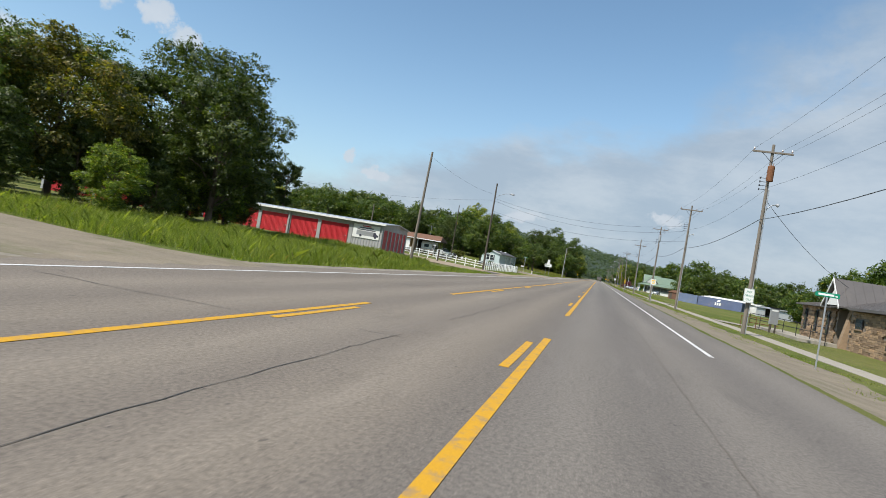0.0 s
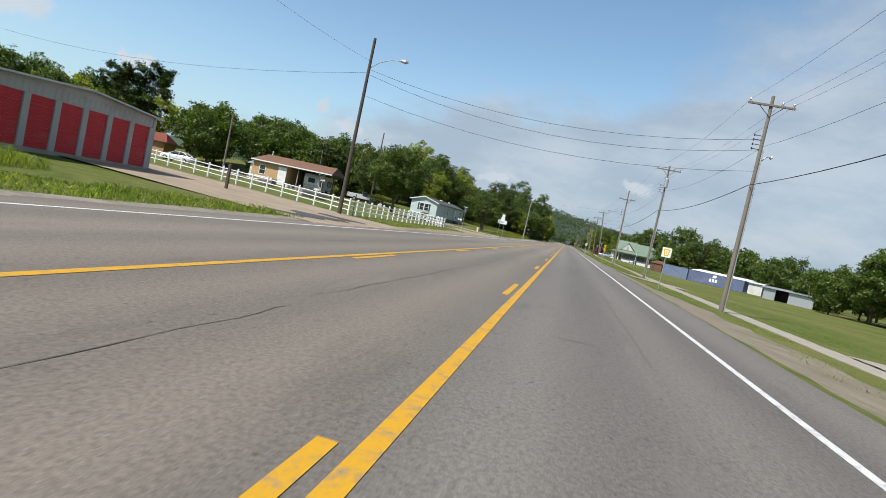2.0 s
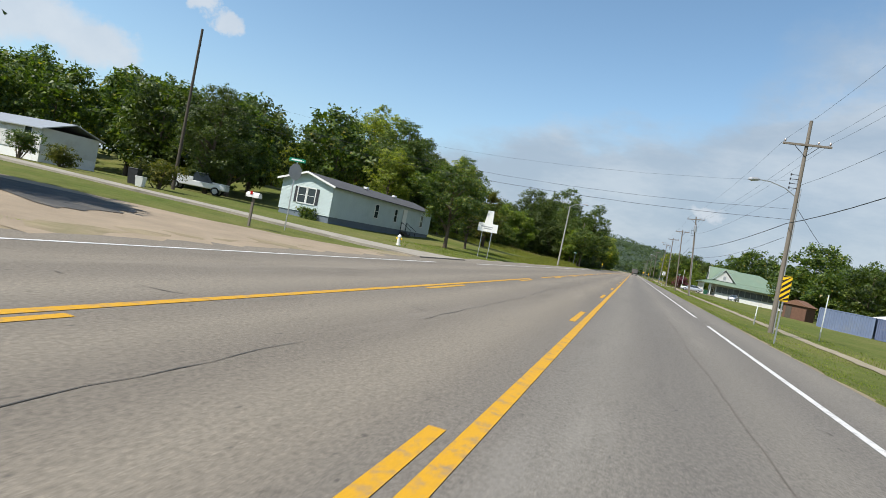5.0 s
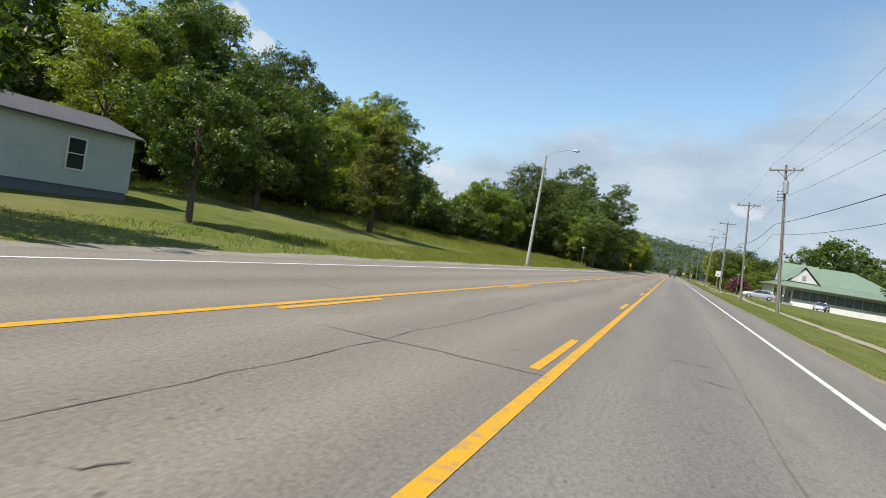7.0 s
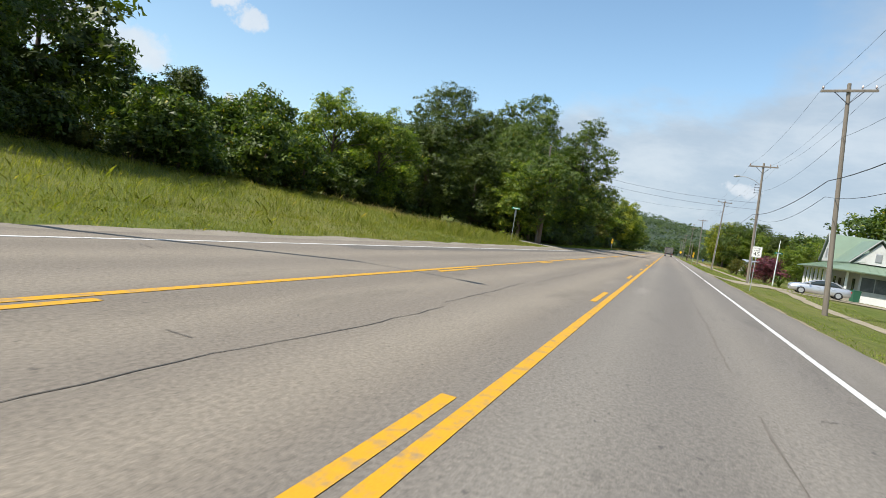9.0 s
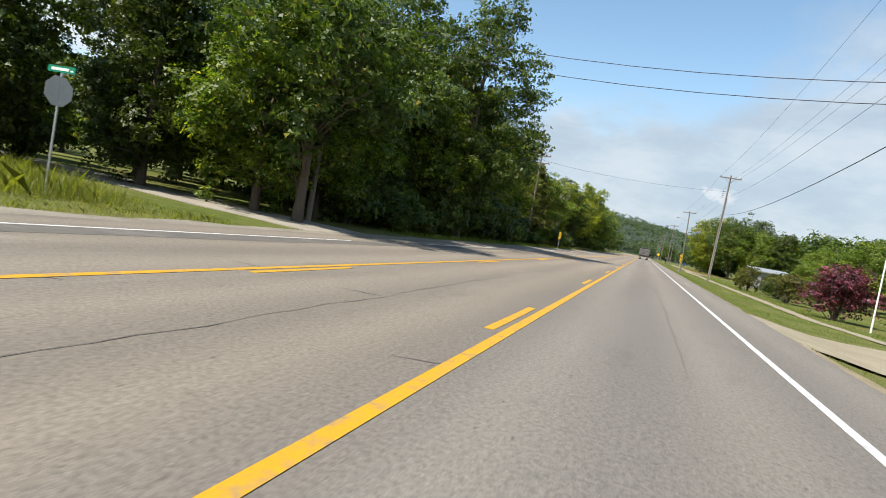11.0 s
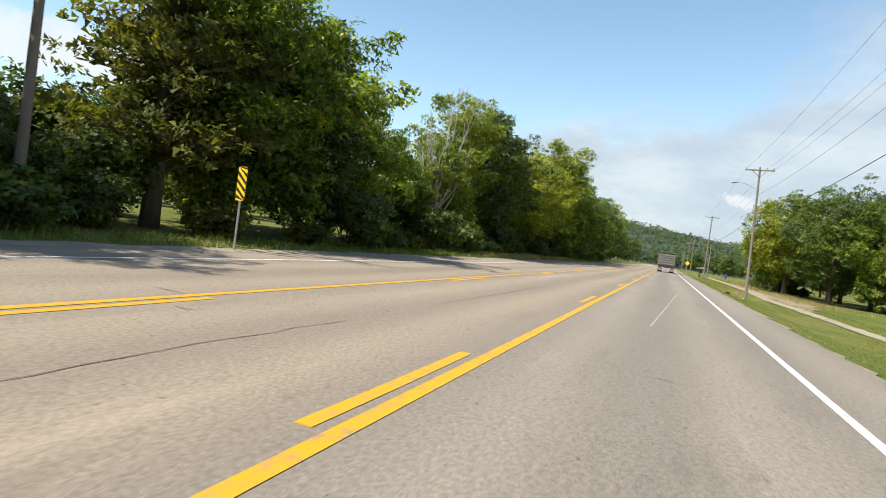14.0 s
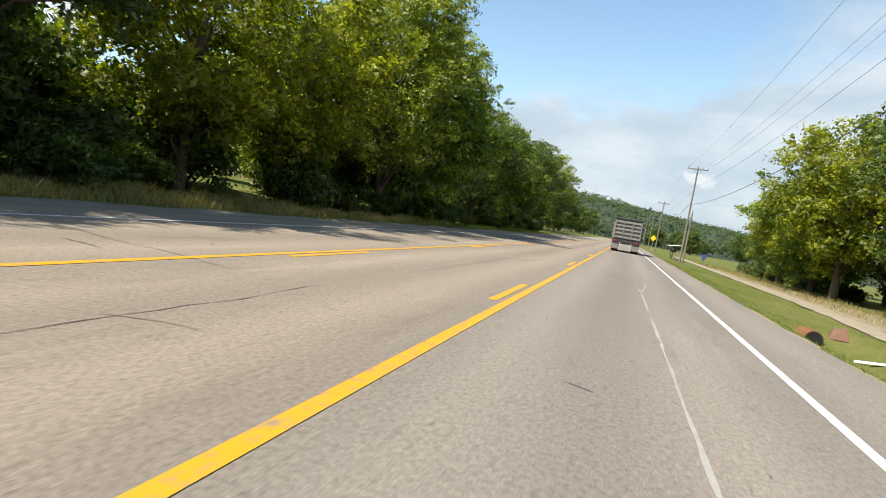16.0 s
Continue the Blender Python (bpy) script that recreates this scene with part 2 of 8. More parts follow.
def make_ground():
    m, n, l, b = mat_base("meadow", 0.95, 0, 0.1)
    big = noise_tex(n, l, 0.09, 5, 0.6)
    mid = noise_tex(n, l, 1.3, 5, 0.65)
    fine = noise_tex(n, l, 28, 3, 0.7)
    c = ramp(n, l, mid, [(0.25, (0.056, 0.078, 0.015)), (0.5, (0.095, 0.122, 0.027)), (0.75, (0.15, 0.163, 0.049))])
    c = mixed(n, l, ramp(n, l, big, [(0.38, (0, 0, 0)), (0.64, (0.65, 0.65, 0.65))]), c, (0.19, 0.17, 0.07))
    c = mixed(n, l, 0.6, c, ramp(n, l, fine, [(0.3, (0.35, 0.4, 0.3)), (0.7, (1.4, 1.35, 1.2))]), "MULTIPLY")
    l.new(c, b.inputs["Base Color"])
    bumped(n, l, b, fine, 0.6, 0.05)
    return m


ASPHALT = make_asphalt()
YELLOW = make_paint("yellow_paint", (0.54, 0.285, 0.014), (0.16, 0.15, 0.14))
WHITE_LINE = make_paint("white_line", (0.6, 0.59, 0.57), (0.16, 0.15, 0.14))
GROUND = make_ground()
GRAVEL = worn("gravel", (0.2516, 0.222, 0.1776), 0.95, spread=0.45, scale=0.8, fine=45, bump=0.6, dist=0.03, dirt=(0.148, 0.1258, 0.0814))
DIRT = worn("dirt", (0.222, 0.185, 0.1332), 0.95, spread=0.4, scale=0.7, fine=30, bump=0.5, dist=0.03, dirt=(0.0814, 0.0962, 0.0296))
DRIVE = worn("tan_gravel", (0.315, 0.2485, 0.175), 0.95, spread=0.35, scale=0.6, fine=40, bump=0.6, dist=0.03, dirt=(0.238, 0.189, 0.133))
PALE_POLE = worn("pale_weathered_pole", (0.357, 0.34, 0.3145), 0.9, spread=0.25, scale=2.0, fine=30, bump=0.5, dist=0.01, stretch=(6, 6, 0.3))
CONCRETE = worn("concrete", (0.3182, 0.2849, 0.2331), 0.9, spread=0.25, scale=0.9, fine=40, bump=0.3, dist=0.006, dirt=(0.185, 0.1702, 0.1258))
STRAW = worn("straw_dirt", (0.2664, 0.2146, 0.1332), 0.95, spread=0.45, scale=0.9, fine=35, bump=0.6, dist=0.03, dirt=(0.148, 0.148, 0.0592))
SAND = worn("sandy_path", (0.3, 0.255, 0.18), 0.95, spread=0.35, scale=0.8, fine=45, bump=0.5, dist=0.02, dirt=(0.2442, 0.2294, 0.1406))
TAR = worn("tar", (0.0888, 0.07992, 0.0703), 0.7, spread=0.3, scale=3, fine=50)
OLD_ASPHALT = worn("dark_asphalt", (0.072, 0.0704, 0.068), 0.9, spread=0.35, scale=1.2, fine=60, bump=0.5, dist=0.02, dirt=(0.16, 0.136, 0.104))
POLE_WOOD = worn("weathered_pole", (0.187, 0.1615, 0.1318), 0.9, spread=0.35, scale=2.0, fine=30, bump=0.5, dist=0.01, stretch=(6, 6, 0.3))
POLE_DARK = worn("creosoted_pole", (0.085, 0.07, 0.055), 0.9, spread=0.35, scale=2.0, fine=30, bump=0.5, dist=0.01, stretch=(6, 6, 0.3))
STEEL = worn("galvanised_steel", (0.45, 0.46, 0.47), 0.45, 0.7, 0.2, 3, 40, 0.05)
DARK_METAL = worn("dark_metal", (0.06, 0.06, 0.065), 0.5, 0.5, 0.3, 4, 40, 0.05)
PORCELAIN = worn("porcelain", (0.25, 0.2, 0.18), 0.25, 0, 0.15, 10, 60, 0)
WIRE = worn("wire", (0.035, 0.035, 0.037), 0.6, 0.2, 0.2, 1, 20, 0)
SIGN_WHITE = worn("sign_white", (0.74, 0.74, 0.71), 0.4, 0, 0.08, 3, 30, 0.02)
SIGN_GREEN = worn("sign_green", (0.01, 0.22, 0.13), 0.4, 0, 0.12, 3, 30, 0.02)
SIGN_YELLOW = worn("sign_yellow", (0.8, 0.5, 0.02), 0.4, 0, 0.1, 3, 30, 0.02)
SIGN_BLACK = worn("sign_black", (0.02, 0.02, 0.02), 0.5, 0, 0.2, 3, 30, 0.02)
SIGN_BACK = worn("sign_back", (0.4, 0.41, 0.42), 0.45, 0.5, 0.15, 3, 30, 0.02)
RED_DOOR = worn("red_steel", (0.5, 0.034, 0.042), 0.45, 0, 0.14, 1.2, 30, 0.02, dirt=(0.42, 0.075, 0.07))
GREY_SIDING = worn("grey_siding", (0.357, 0.357, 0.3485), 0.55, 0.1, 0.12, 0.8, 30, 0.02, dirt=(0.255, 0.238, 0.2125))
WHITE_TRIM = worn("white_trim", (0.72, 0.72, 0.7), 0.6, 0, 0.12, 1.5, 30, 0.05, dirt=(0.5, 0.47, 0.42))
WHITE_FENCE = worn("white_fence", (0.78, 0.78, 0.76), 0.5, 0, 0.1, 2, 30, 0.03)
TAN_WALL = worn("tan_siding", (0.496, 0.32, 0.168), 0.75, 0, 0.12, 1.0, 25, 0.1, dirt=(0.416, 0.264, 0.144))
BROWN_ROOF = worn("brown_shingle", (0.17, 0.0918, 0.0595), 0.9, 0, 0.3, 1.0, 18, 0.5, 0.02)
GREY_ROOF = worn("grey_shingle", (0.085, 0.085, 0.08925), 0.9, 0, 0.3, 1.0, 18, 0.5, 0.02)
GREEN_ROOF = worn("green_steel_roof", (0.164, 0.2255, 0.164), 0.5, 0.05, 0.15, 0.7, 20, 0.03, dirt=(0.1886, 0.2214, 0.1558))
PALE_SIDING = worn("pale_blue_siding", (0.4675, 0.544, 0.5355), 0.6, 0, 0.1, 1.0, 25, 0.05, dirt=(0.357, 0.425, 0.408))
SKIRT = worn("blue_grey_skirting", (0.14, 0.17, 0.2), 0.7, 0, 0.15, 1.0, 25, 0.05)
WHITE_SIDING = worn("white_siding", (0.561, 0.561, 0.5355), 0.65, 0, 0.12, 1.0, 25, 0.05, dirt=(0.3825, 0.3655, 0.323))
CONTAINER_BLUE = worn("container_blue", (0.12, 0.148, 0.24), 0.55, 0.1, 0.18, 0.8, 25, 0.05, dirt=(0.2, 0.192, 0.24))
CONTAINER_LIGHT = worn("container_light_blue", (0.152, 0.192, 0.288), 0.55, 0.1, 0.18, 0.8, 25, 0.05, dirt=(0.176, 0.2, 0.24))
RUST = worn("rust", (0.2, 0.09, 0.045), 0.85, 0.2, 0.4, 3, 30, 0.3)
STONE = worn("sandstone", (0.288, 0.212, 0.144), 0.9, 0, 0.4, 2.5, 25, 0.4, 0.02)
MORTAR = worn("mortar", (0.224, 0.184, 0.144), 0.95, 0, 0.25, 2, 40, 0.3)
TYRE = worn("tyre_rubber", (0.02, 0.02, 0.02), 0.85, 0, 0.3, 8, 60, 0.2)
TRUCK_GREY = worn("weathered_truck_grey", (0.2, 0.195, 0.185), 0.6, 0.3, 0.3, 1.5, 30, 0.1, dirt=(0.3, 0.26, 0.21))
SILVER = worn("silver_car_paint", (0.5, 0.52, 0.55), 0.25, 0.6, 0.06, 2, 40, 0)
CAR_WHITE = worn("white_car_paint", (0.7, 0.7, 0.7), 0.25, 0, 0.05, 2, 40, 0)
CAR_GREY = worn("grey_car_paint", (0.3, 0.32, 0.35), 0.25, 0.5, 0.06, 2, 40, 0)
BARK = worn("bark", (0.13, 0.1, 0.075), 0.95, 0, 0.4, 2.5, 18, 0.8, 0.04, stretch=(4, 4, 0.6))
DEAD_BARK = worn("dead_wood", (0.33, 0.29, 0.24), 0.95, 0, 0.3, 2.5, 18, 0.6, 0.02, stretch=(4, 4, 0.6))
RED_LAMP = worn("red_lamp", (0.4, 0.01, 0.01), 0.3, 0, 0.1, 5, 30, 0)
BLUE_BOX = worn("blue_box", (0.03, 0.07, 0.25), 0.5, 0, 0.1, 5, 30, 0)
GREEN_BIN = worn("green_bin", (0.03, 0.12, 0.07), 0.6, 0, 0.1, 5, 30, 0)
RED_TANK = worn("red_tank", (0.24, 0.13, 0.09), 0.6, 0.1, 0.2, 5, 30, 0)
INK = worn("ink", (0.05, 0.05, 0.07), 0.6, 0, 0.15, 5, 30, 0)
LEAF = leaf_mat("green_leaves", (0.0312, 0.0585, 0.01326), (0.0663, 0.1076, 0.0234), (0.1287, 0.1716, 0.04056), (0.234, 0.195, 0.0351), 0.34)
LEAF_LIGHT = leaf_mat("light_leaves", (0.05669, 0.09775, 0.01759), (0.1193, 0.1759, 0.03128), (0.2444, 0.2932, 0.0606), (0.391, 0.3226, 0.04888), 0.45)
LEAF_OLIVE = leaf_mat("olive_leaves", (0.08568, 0.121, 0.02016), (0.1814, 0.2268, 0.03627), (0.3125, 0.3427, 0.06552), (0.4435, 0.3629, 0.0504), 0.36)
LEAF_DARK = leaf_mat("dark_leaves", (0.02736, 0.04752, 0.01008), (0.05616, 0.08352, 0.01728), (0.09936, 0.1282, 0.02736), trans=0.3)
LEAF_YELLOW = leaf_mat("yellowing_leaves", (0.09817, 0.1294, 0.01785), (0.1919, 0.2142, 0.02856), (0.3213, 0.3213, 0.04462), (0.3927, 0.3213, 0.04462), 0.45)
LEAF_BROWN = leaf_mat("olive_brown_leaves", (0.0552, 0.0644, 0.01656), (0.1104, 0.1104, 0.02944), (0.1932, 0.1656, 0.05064), (0.276, 0.184, 0.0552), 0.4)
LEAF_PINE = leaf_mat("pine_needles", (0.0204, 0.0357, 0.0153), (0.0374, 0.0578, 0.0221), (0.06375, 0.085, 0.02975), trans=0.3, spec=0.15)
LEAF_CEDAR = leaf_mat("cedar_foliage", (0.058, 0.07, 0.022), (0.1, 0.11, 0.034), (0.165, 0.15, 0.05), trans=0.35, spec=0.12)
# distance haze is painted in: paler and bluer than the near leaves
LEAF_HAZED = leaf_mat("hazed_far_leaves", (0.076, 0.102, 0.072), (0.088, 0.116, 0.08), (0.1, 0.13, 0.088), trans=0.45, spec=0.08, mottle=((0.8, 0.84, 0.86), (1.2, 1.16, 1.08)), shoots=False)
BLOSSOM = leaf_mat("magenta_blossom", (0.045, 0.03, 0.028), (0.13, 0.035, 0.065), (0.42, 0.09, 0.24), (0.05, 0.09, 0.02))
GRASS = leaf_mat("grass_blades", (0.1014, 0.1404, 0.02028), (0.1716, 0.2184, 0.03588), (0.2964, 0.3276, 0.0741), (0.2964, 0.2574, 0.1092), 0.45, mottle=((0.75, 0.82, 0.7), (1.25, 1.2, 1.0)), shoots=False)
GRASS_LONG = leaf_mat("long_grass_leaves", (0.1275, 0.165, 0.03), (0.21, 0.255, 0.05625), (0.315, 0.345, 0.0975), (0.3375, 0.315, 0.15), 0.45, mottle=((0.8, 0.85, 0.75), (1.2, 1.15, 1.0)), shoots=False)
GRASS_DRY = leaf_mat("dry_grass", (0.225, 0.1875, 0.0975), (0.345, 0.285, 0.165), (0.45, 0.375, 0.24), (0.15, 0.165, 0.045), 0.45, shoots=False)


def make_glass():
    m, n, l, b = mat_base("window_glass", 0.06, 0, 0.5)
    b.inputs["Base Color"].default_value = (0.03, 0.04, 0.045, 1)
    return m


GLASS = make_glass()
SCUFF = worn("scuffed_asphalt", (0.32, 0.305, 0.28), 0.9, spread=0.4, scale=2, fine=50)
OILED_DARK = worn("tarry_asphalt", (0.1406, 0.1236, 0.1051), 0.8, spread=0.35, scale=1.5, fine=75, bump=0.2, dist=0.01)
STONE_ROOF = worn("brown_grey_steel", (0.115, 0.105, 0.1), 0.5, 0.1, 0.2, 0.7, 20, 0.03, dirt=(0.16, 0.14, 0.125))
GRASS_BANK = leaf_mat("bank_grass_blades", (0.117, 0.1404, 0.0234), (0.1872, 0.1989, 0.03744), (0.2808, 0.2652, 0.0702), (0.3276, 0.2652, 0.117), 0.45, mottle=((0.75, 0.82, 0.7), (1.25, 1.2, 1.0)), shoots=False)
SCREEN = worn("porch_screen", (0.12, 0.125, 0.13), 0.7, 0, 0.3, 1.5, 40, 0.05, dirt=(0.2, 0.2, 0.2))

# ---- mesh helpers ----
ROAD_L, ROAD_R, ROAD_END = -9.1, 4.8, 1300.0


class Shape:
    """A list of verts and faces to fill with simple forms."""

    def __init__(self):
        self.v, self.f = [], []

    def add(self, verts, faces):
        k = len(self.v)
        self.v += [tuple(p) for p in verts]
        self.f += [tuple(i + k for i in q) for q in faces]
        return self

    def box(self, x0, x1, y0, y1, z0, z1, bevel=0.0):
        c = [(x0, y0), (x1, y0), (x1, y1), (x0, y1)]
        if bevel <= 0:
            return self.prism(c, z0, z1)
        b = bevel
        ring = [(x0 + b, y0), (x1 - b, y0), (x1, y0 + b), (x1, y1 - b), (x1 - b, y1), (x0 + b, y1), (x0, y1 - b), (x0, y0 + b)]
        mx, my = (x0 + x1) / 2, (y0 + y1) / 2
        fx, fy = 1 - 2 * b / (x1 - x0), 1 - 2 * b / (y1 - y0)
        small = [(mx + (x - mx) * fx, my + (y - my) * fy) for x, y in ring]
        rows = [[(x, y, z0) for x, y in small], [(x, y, z0 + b) for x, y in ring], [(x, y, z1 - b) for x, y in ring], [(x, y, z1) for x, y in small]]
        return self.loft(rows)

    def prism(self, outline, z0, z1):
        n = len(outline)
        v = [(x, y, z0) for x, y in outline] + [(x, y, z1) for x, y in outline]
        f = [tuple(range(n))[::-1], tuple(range(n, 2 * n))] + [(i, (i + 1) % n, n + (i + 1) % n, n + i) for i in range(n)]
        return self.add(v, f)

    def loft(self, rows, caps=True):
        n = len(rows[0])
        v = [p for r in rows for p in r]
        f = []
        for k in range(len(rows) - 1):
            a, b = k * n, (k + 1) * n
            f += [(a + i, a + (i + 1) % n, b + (i + 1) % n, b + i) for i in range(n)]
        if caps:
            f += [tuple(range(n))[::-1], tuple(range((len(rows) - 1) * n, len(rows) * n))]
        return self.add(v, f)

    def tube(self, points, radii, seg=8, caps=True):
        pts = [Vector(p) for p in points]
        if isinstance(radii, (int, float)):
            radii = [radii] * len(pts)
        rows, side = [], None
        for i, p in enumerate(pts):
            d = (pts[min(i + 1, len(pts) - 1)] - pts[max(i - 1, 0)]).normalized()
            if side is None:
                side = d.orthogonal().normalized()
            side = (side - d * side.dot(d)).normalized()
            up = d.cross(side)
            rows.append([p + (side * math.cos(a) + up * math.sin(a)) * radii[i] for a in (2 * math.pi * k / seg for k in range(seg))])
        return self.loft(rows, caps)

    def slab(self, a, b, thick):
        """A plate from the row of points a to the row b, thickened downward."""
        n = len(a)
        top = [*a, *b]
        v = [tuple(p) for p in top] + [(p[0], p[1], p[2] - thick) for p in top]
        f = []
        for i in range(n - 1):
            f += [(i, i + 1, n + i + 1, n + i), (2 * n + i, 3 * n + i, 3 * n + i + 1, 2 * n + i + 1)]
            f += [(i, 2 * n + i, 2 * n + i + 1, i + 1), (n + i, n + i + 1, 3 * n + i + 1, 3 * n + i)]
        f += [(0, n, 3 * n, 2 * n), (n - 1, 3 * n - 1, 4 * n - 1, 2 * n - 1)]
        return self.add(v, f)

    def quad(self, *p):
        return self.add(p, [tuple(range(len(p)))])


def mesh_of(name, shape, mat, smooth=False):
    me = bpy.data.meshes.new(name)
    me.from_pydata(shape.v, [], shape.f)
    me.materials.append(mat)
    bm = bmesh.new()
    bm.from_mesh(me)
    bmesh.ops.recalc_face_normals(bm, faces=bm.faces)
    bm.to_mesh(me)
    bm.free()
    if smooth:
        me.polygons.foreach_set("use_smooth", [True] * len(me.polygons))
    return me


def part(name, shape, mat, parent=None, label="", smooth=False):
    ob = new(name, mesh_of(name, shape, mat, smooth))
    ob.parent = parent
    if label:
        ob["label"] = label
    return ob


def thing(name, label, category, at=(0, 0, 0), turn=0.0, group="", kind=""):
    ob = new(name)
    ob.empty_display_size = 0.2
    ob.matrix_basis = pose(*at, 0, 0, turn)
    return tagged(ob, label, category, group, kind)


def quads_mesh(name, verts, mat, corners=4):
    """A mesh of loose faces from an array (count, corners, 3)."""
    verts = np.ascontiguousarray(verts, dtype=np.float32).reshape(-1, 3)
    count = len(verts) // corners
    me = bpy.data.meshes.new(name)
    me.vertices.add(len(verts))
    me.vertices.foreach_set("co", verts.ravel())
    me.loops.add(len(verts))
    me.loops.foreach_set("vertex_index", np.arange(len(verts), dtype=np.int32))
    me.polygons.add(count)
    me.polygons.foreach_set("loop_start", np.arange(0, len(verts), corners, dtype=np.int32))
    me.polygons.foreach_set("loop_total", np.full(count, corners, dtype=np.int32))
    me.materials.append(mat)
    me.update(calc_edges=True)
    return me


def text_part(body, size, mat, parent, at, turn=(90, 0, 0), label="", depth=0.002, width=None):
    cu = bpy.data.curves.new("lettering", "FONT")
    cu.body, cu.size, cu.align_x, cu.align_y, cu.extrude = body, size, "CENTER", "CENTER", depth
    tmp = new("lettering", cu)
    bpy.context.view_layer.update()
    me = bpy.data.meshes.new_from_object(tmp)
    bpy.data.objects.remove(tmp)
    me.materials.clear()
    me.materials.append(mat)
    ob = new("lettering", me)
    ob.parent = parent
    m = pose(*at, *turn)
    if width:
        have = max(p.co.x for p in me.vertices) - min(p.co.x for p in me.vertices)
        m = m @ Matrix.Diagonal((width / have, 1, 1, 1))
    ob.matrix_basis = m
    if label:
        ob["label"] = label
    return ob


def lerp(v, xs, ys):
    return float(np.interp(v, xs, ys))


def ground_z(x, y):
    """Height of the ground: level with the road, falling to the right, rising gently to the left."""
    if x > ROAD_R:
        ditch = 0.5 * lerp(x, [5.6, 6.6, 8.4, 9.6], [0, 1, 1, 0]) * lerp(y, [340, 349, 354.6, 355.4], [0, 1, 1, 0])
        rise = 0.24 * lerp(y, [226, 236, 250, 262], [0, 1, 1, 0]) * lerp(x, [6, 10, 18, 28], [0, 1, 1, 0])
        return lerp(x, [ROAD_R, 7.2, 10, 30, 90, 300], [-0.03, -0.5, -0.62, -1.0, -1.2, -3.0]) - ditch + rise
    if x < ROAD_L:
        z = lerp(-x, [9.1, 12, 20, 28, 38, 60, 120, 300], [0.0, 0.05, 0.33, 0.55, 0.8, 0.9, 2.0, 8.0])
        bank = lerp(y, [150, 172, 225, 245], [0, 1, 1, 0]) * lerp(-x, [10, 16, 32, 60], [0, 0.15, 1.3, 3.0])
        return z - 0.02 + bank
    return -0.05


def bend(y):
    """How far the road has curved to the left at y."""
    return -((max(0.0, y - 560.0) / 30.0) ** 2) * 0.55


def strip(name, xs, ys, lift, mat, jitter=0.0, seed=1):
    """A sheet on the ground between the sides xs=(left, right), each a number or a function of y, with uneven sides."""
    rnd = random.Random(seed)
    s = Shape()
    left = [x if callable(x) else (lambda y, x=x: x) for x in xs]
    rows = []
    for y in ys:
        a, b = left[0](y) + rnd.uniform(-jitter, jitter), left[1](y) + rnd.uniform(-jitter, jitter)
        k = max(3, int(abs(b - a) / 0.8))
        rows.append([(a + (b - a) * i / k, y, 0) for i in range(k + 1)])
    k = min(len(r) for r in rows)
    for r in range(len(rows)):
        a, b, y = rows[r][0][0], rows[r][-1][0], rows[r][0][1]
        rows[r] = [(a + (b - a) * i / (k - 1), y, ground_z(a + (b - a) * i / (k - 1), y) + lift) for i in range(k)]
    v = [p for r in rows for p in r]
    f = [(r * k + i, r * k + i + 1, (r + 1) * k + i + 1, (r + 1) * k + i) for r in range(len(rows) - 1) for i in range(k - 1)]
    s.add(v, f)
    return new(name, mesh_of(name, s, mat, True))


def span(a, b, step):
    n = max(1, round(abs(b - a) / step))
    return [a + (b - a) * i / n for i in range(n + 1)]


# ---- ground and road ----
gx = [-420, -300, -220, -160, -120, -90, -70, -56, -46, -38, -32, -27, -23, -20, -17, -14.5, -12.5, -11, -10, -9.3, -8.6, -4, 0, 4.2, 4.85, 5.4, 6.0, 6.6, 7.2, 7.8, 8.4, 9.0, 9.6, 10.2, 12, 15, 19, 24, 30, 38, 50, 70, 100, 150, 220, 320, 420]
gy = span(-60, 345, 5) + span(346, 360, 0.7) + span(364, 480, 4) + span(500, 2400, 60)
s = Shape()
rnd = random.Random(4)
s.add(
    [(x, y, ground_z(x, y) + (rnd.uniform(-0.03, 0.03) if x < -10 or x > 7 else 0)) for y in gy for x in gx],
    [(j * len(gx) + i, j * len(gx) + i + 1, (j + 1) * len(gx) + i + 1, (j + 1) * len(gx) + i) for j in range(len(gy) - 1) for i in range(len(gx) - 1)],
)
ground = tagged(new("ground", mesh_of("ground", s, GROUND, True)), "mown green and yellowing roadside grassland", "ground", kind="structure")

ry = span(-60, 560, 4) + span(566, ROAD_END, 8)
s = Shape()
rnd = random.Random(8)
edge = [(rnd.uniform(-0.12, 0.12), rnd.uniform(-0.1, 0.1)) for _ in ry]
s.slab([(ROAD_L + bend(y) + e[0], y, 0.0) for y, e in zip(ry, edge)], [(ROAD_R + bend(y) + e[1], y, 0.0) for y, e in zip(ry, edge)], 0.08)
road = tagged(new("road", mesh_of("road", s, ASPHALT)), "worn light grey asphalt highway with three lanes", "road", kind="structure")

LANE_R = 3.47


def lane_f(y):
    """The yellow line on the far side of the turning lane."""
    return lerp(y, [0, 66, 115, 180, 205, 265, 345], [-3.82, -3.8, -3.82, -4.13, -4.15, -3.98, -3.95])


def lane_w(y):
    """The white line of the far lane."""
    return lerp(y, [0, 66, 80, 105, 122, 150, 180, 192, 230, 265, 345], [-8.0, -8.03, -7.95, -7.76, -7.66, -7.85, -8.06, -8.12, -7.75, -7.5, -7.5])


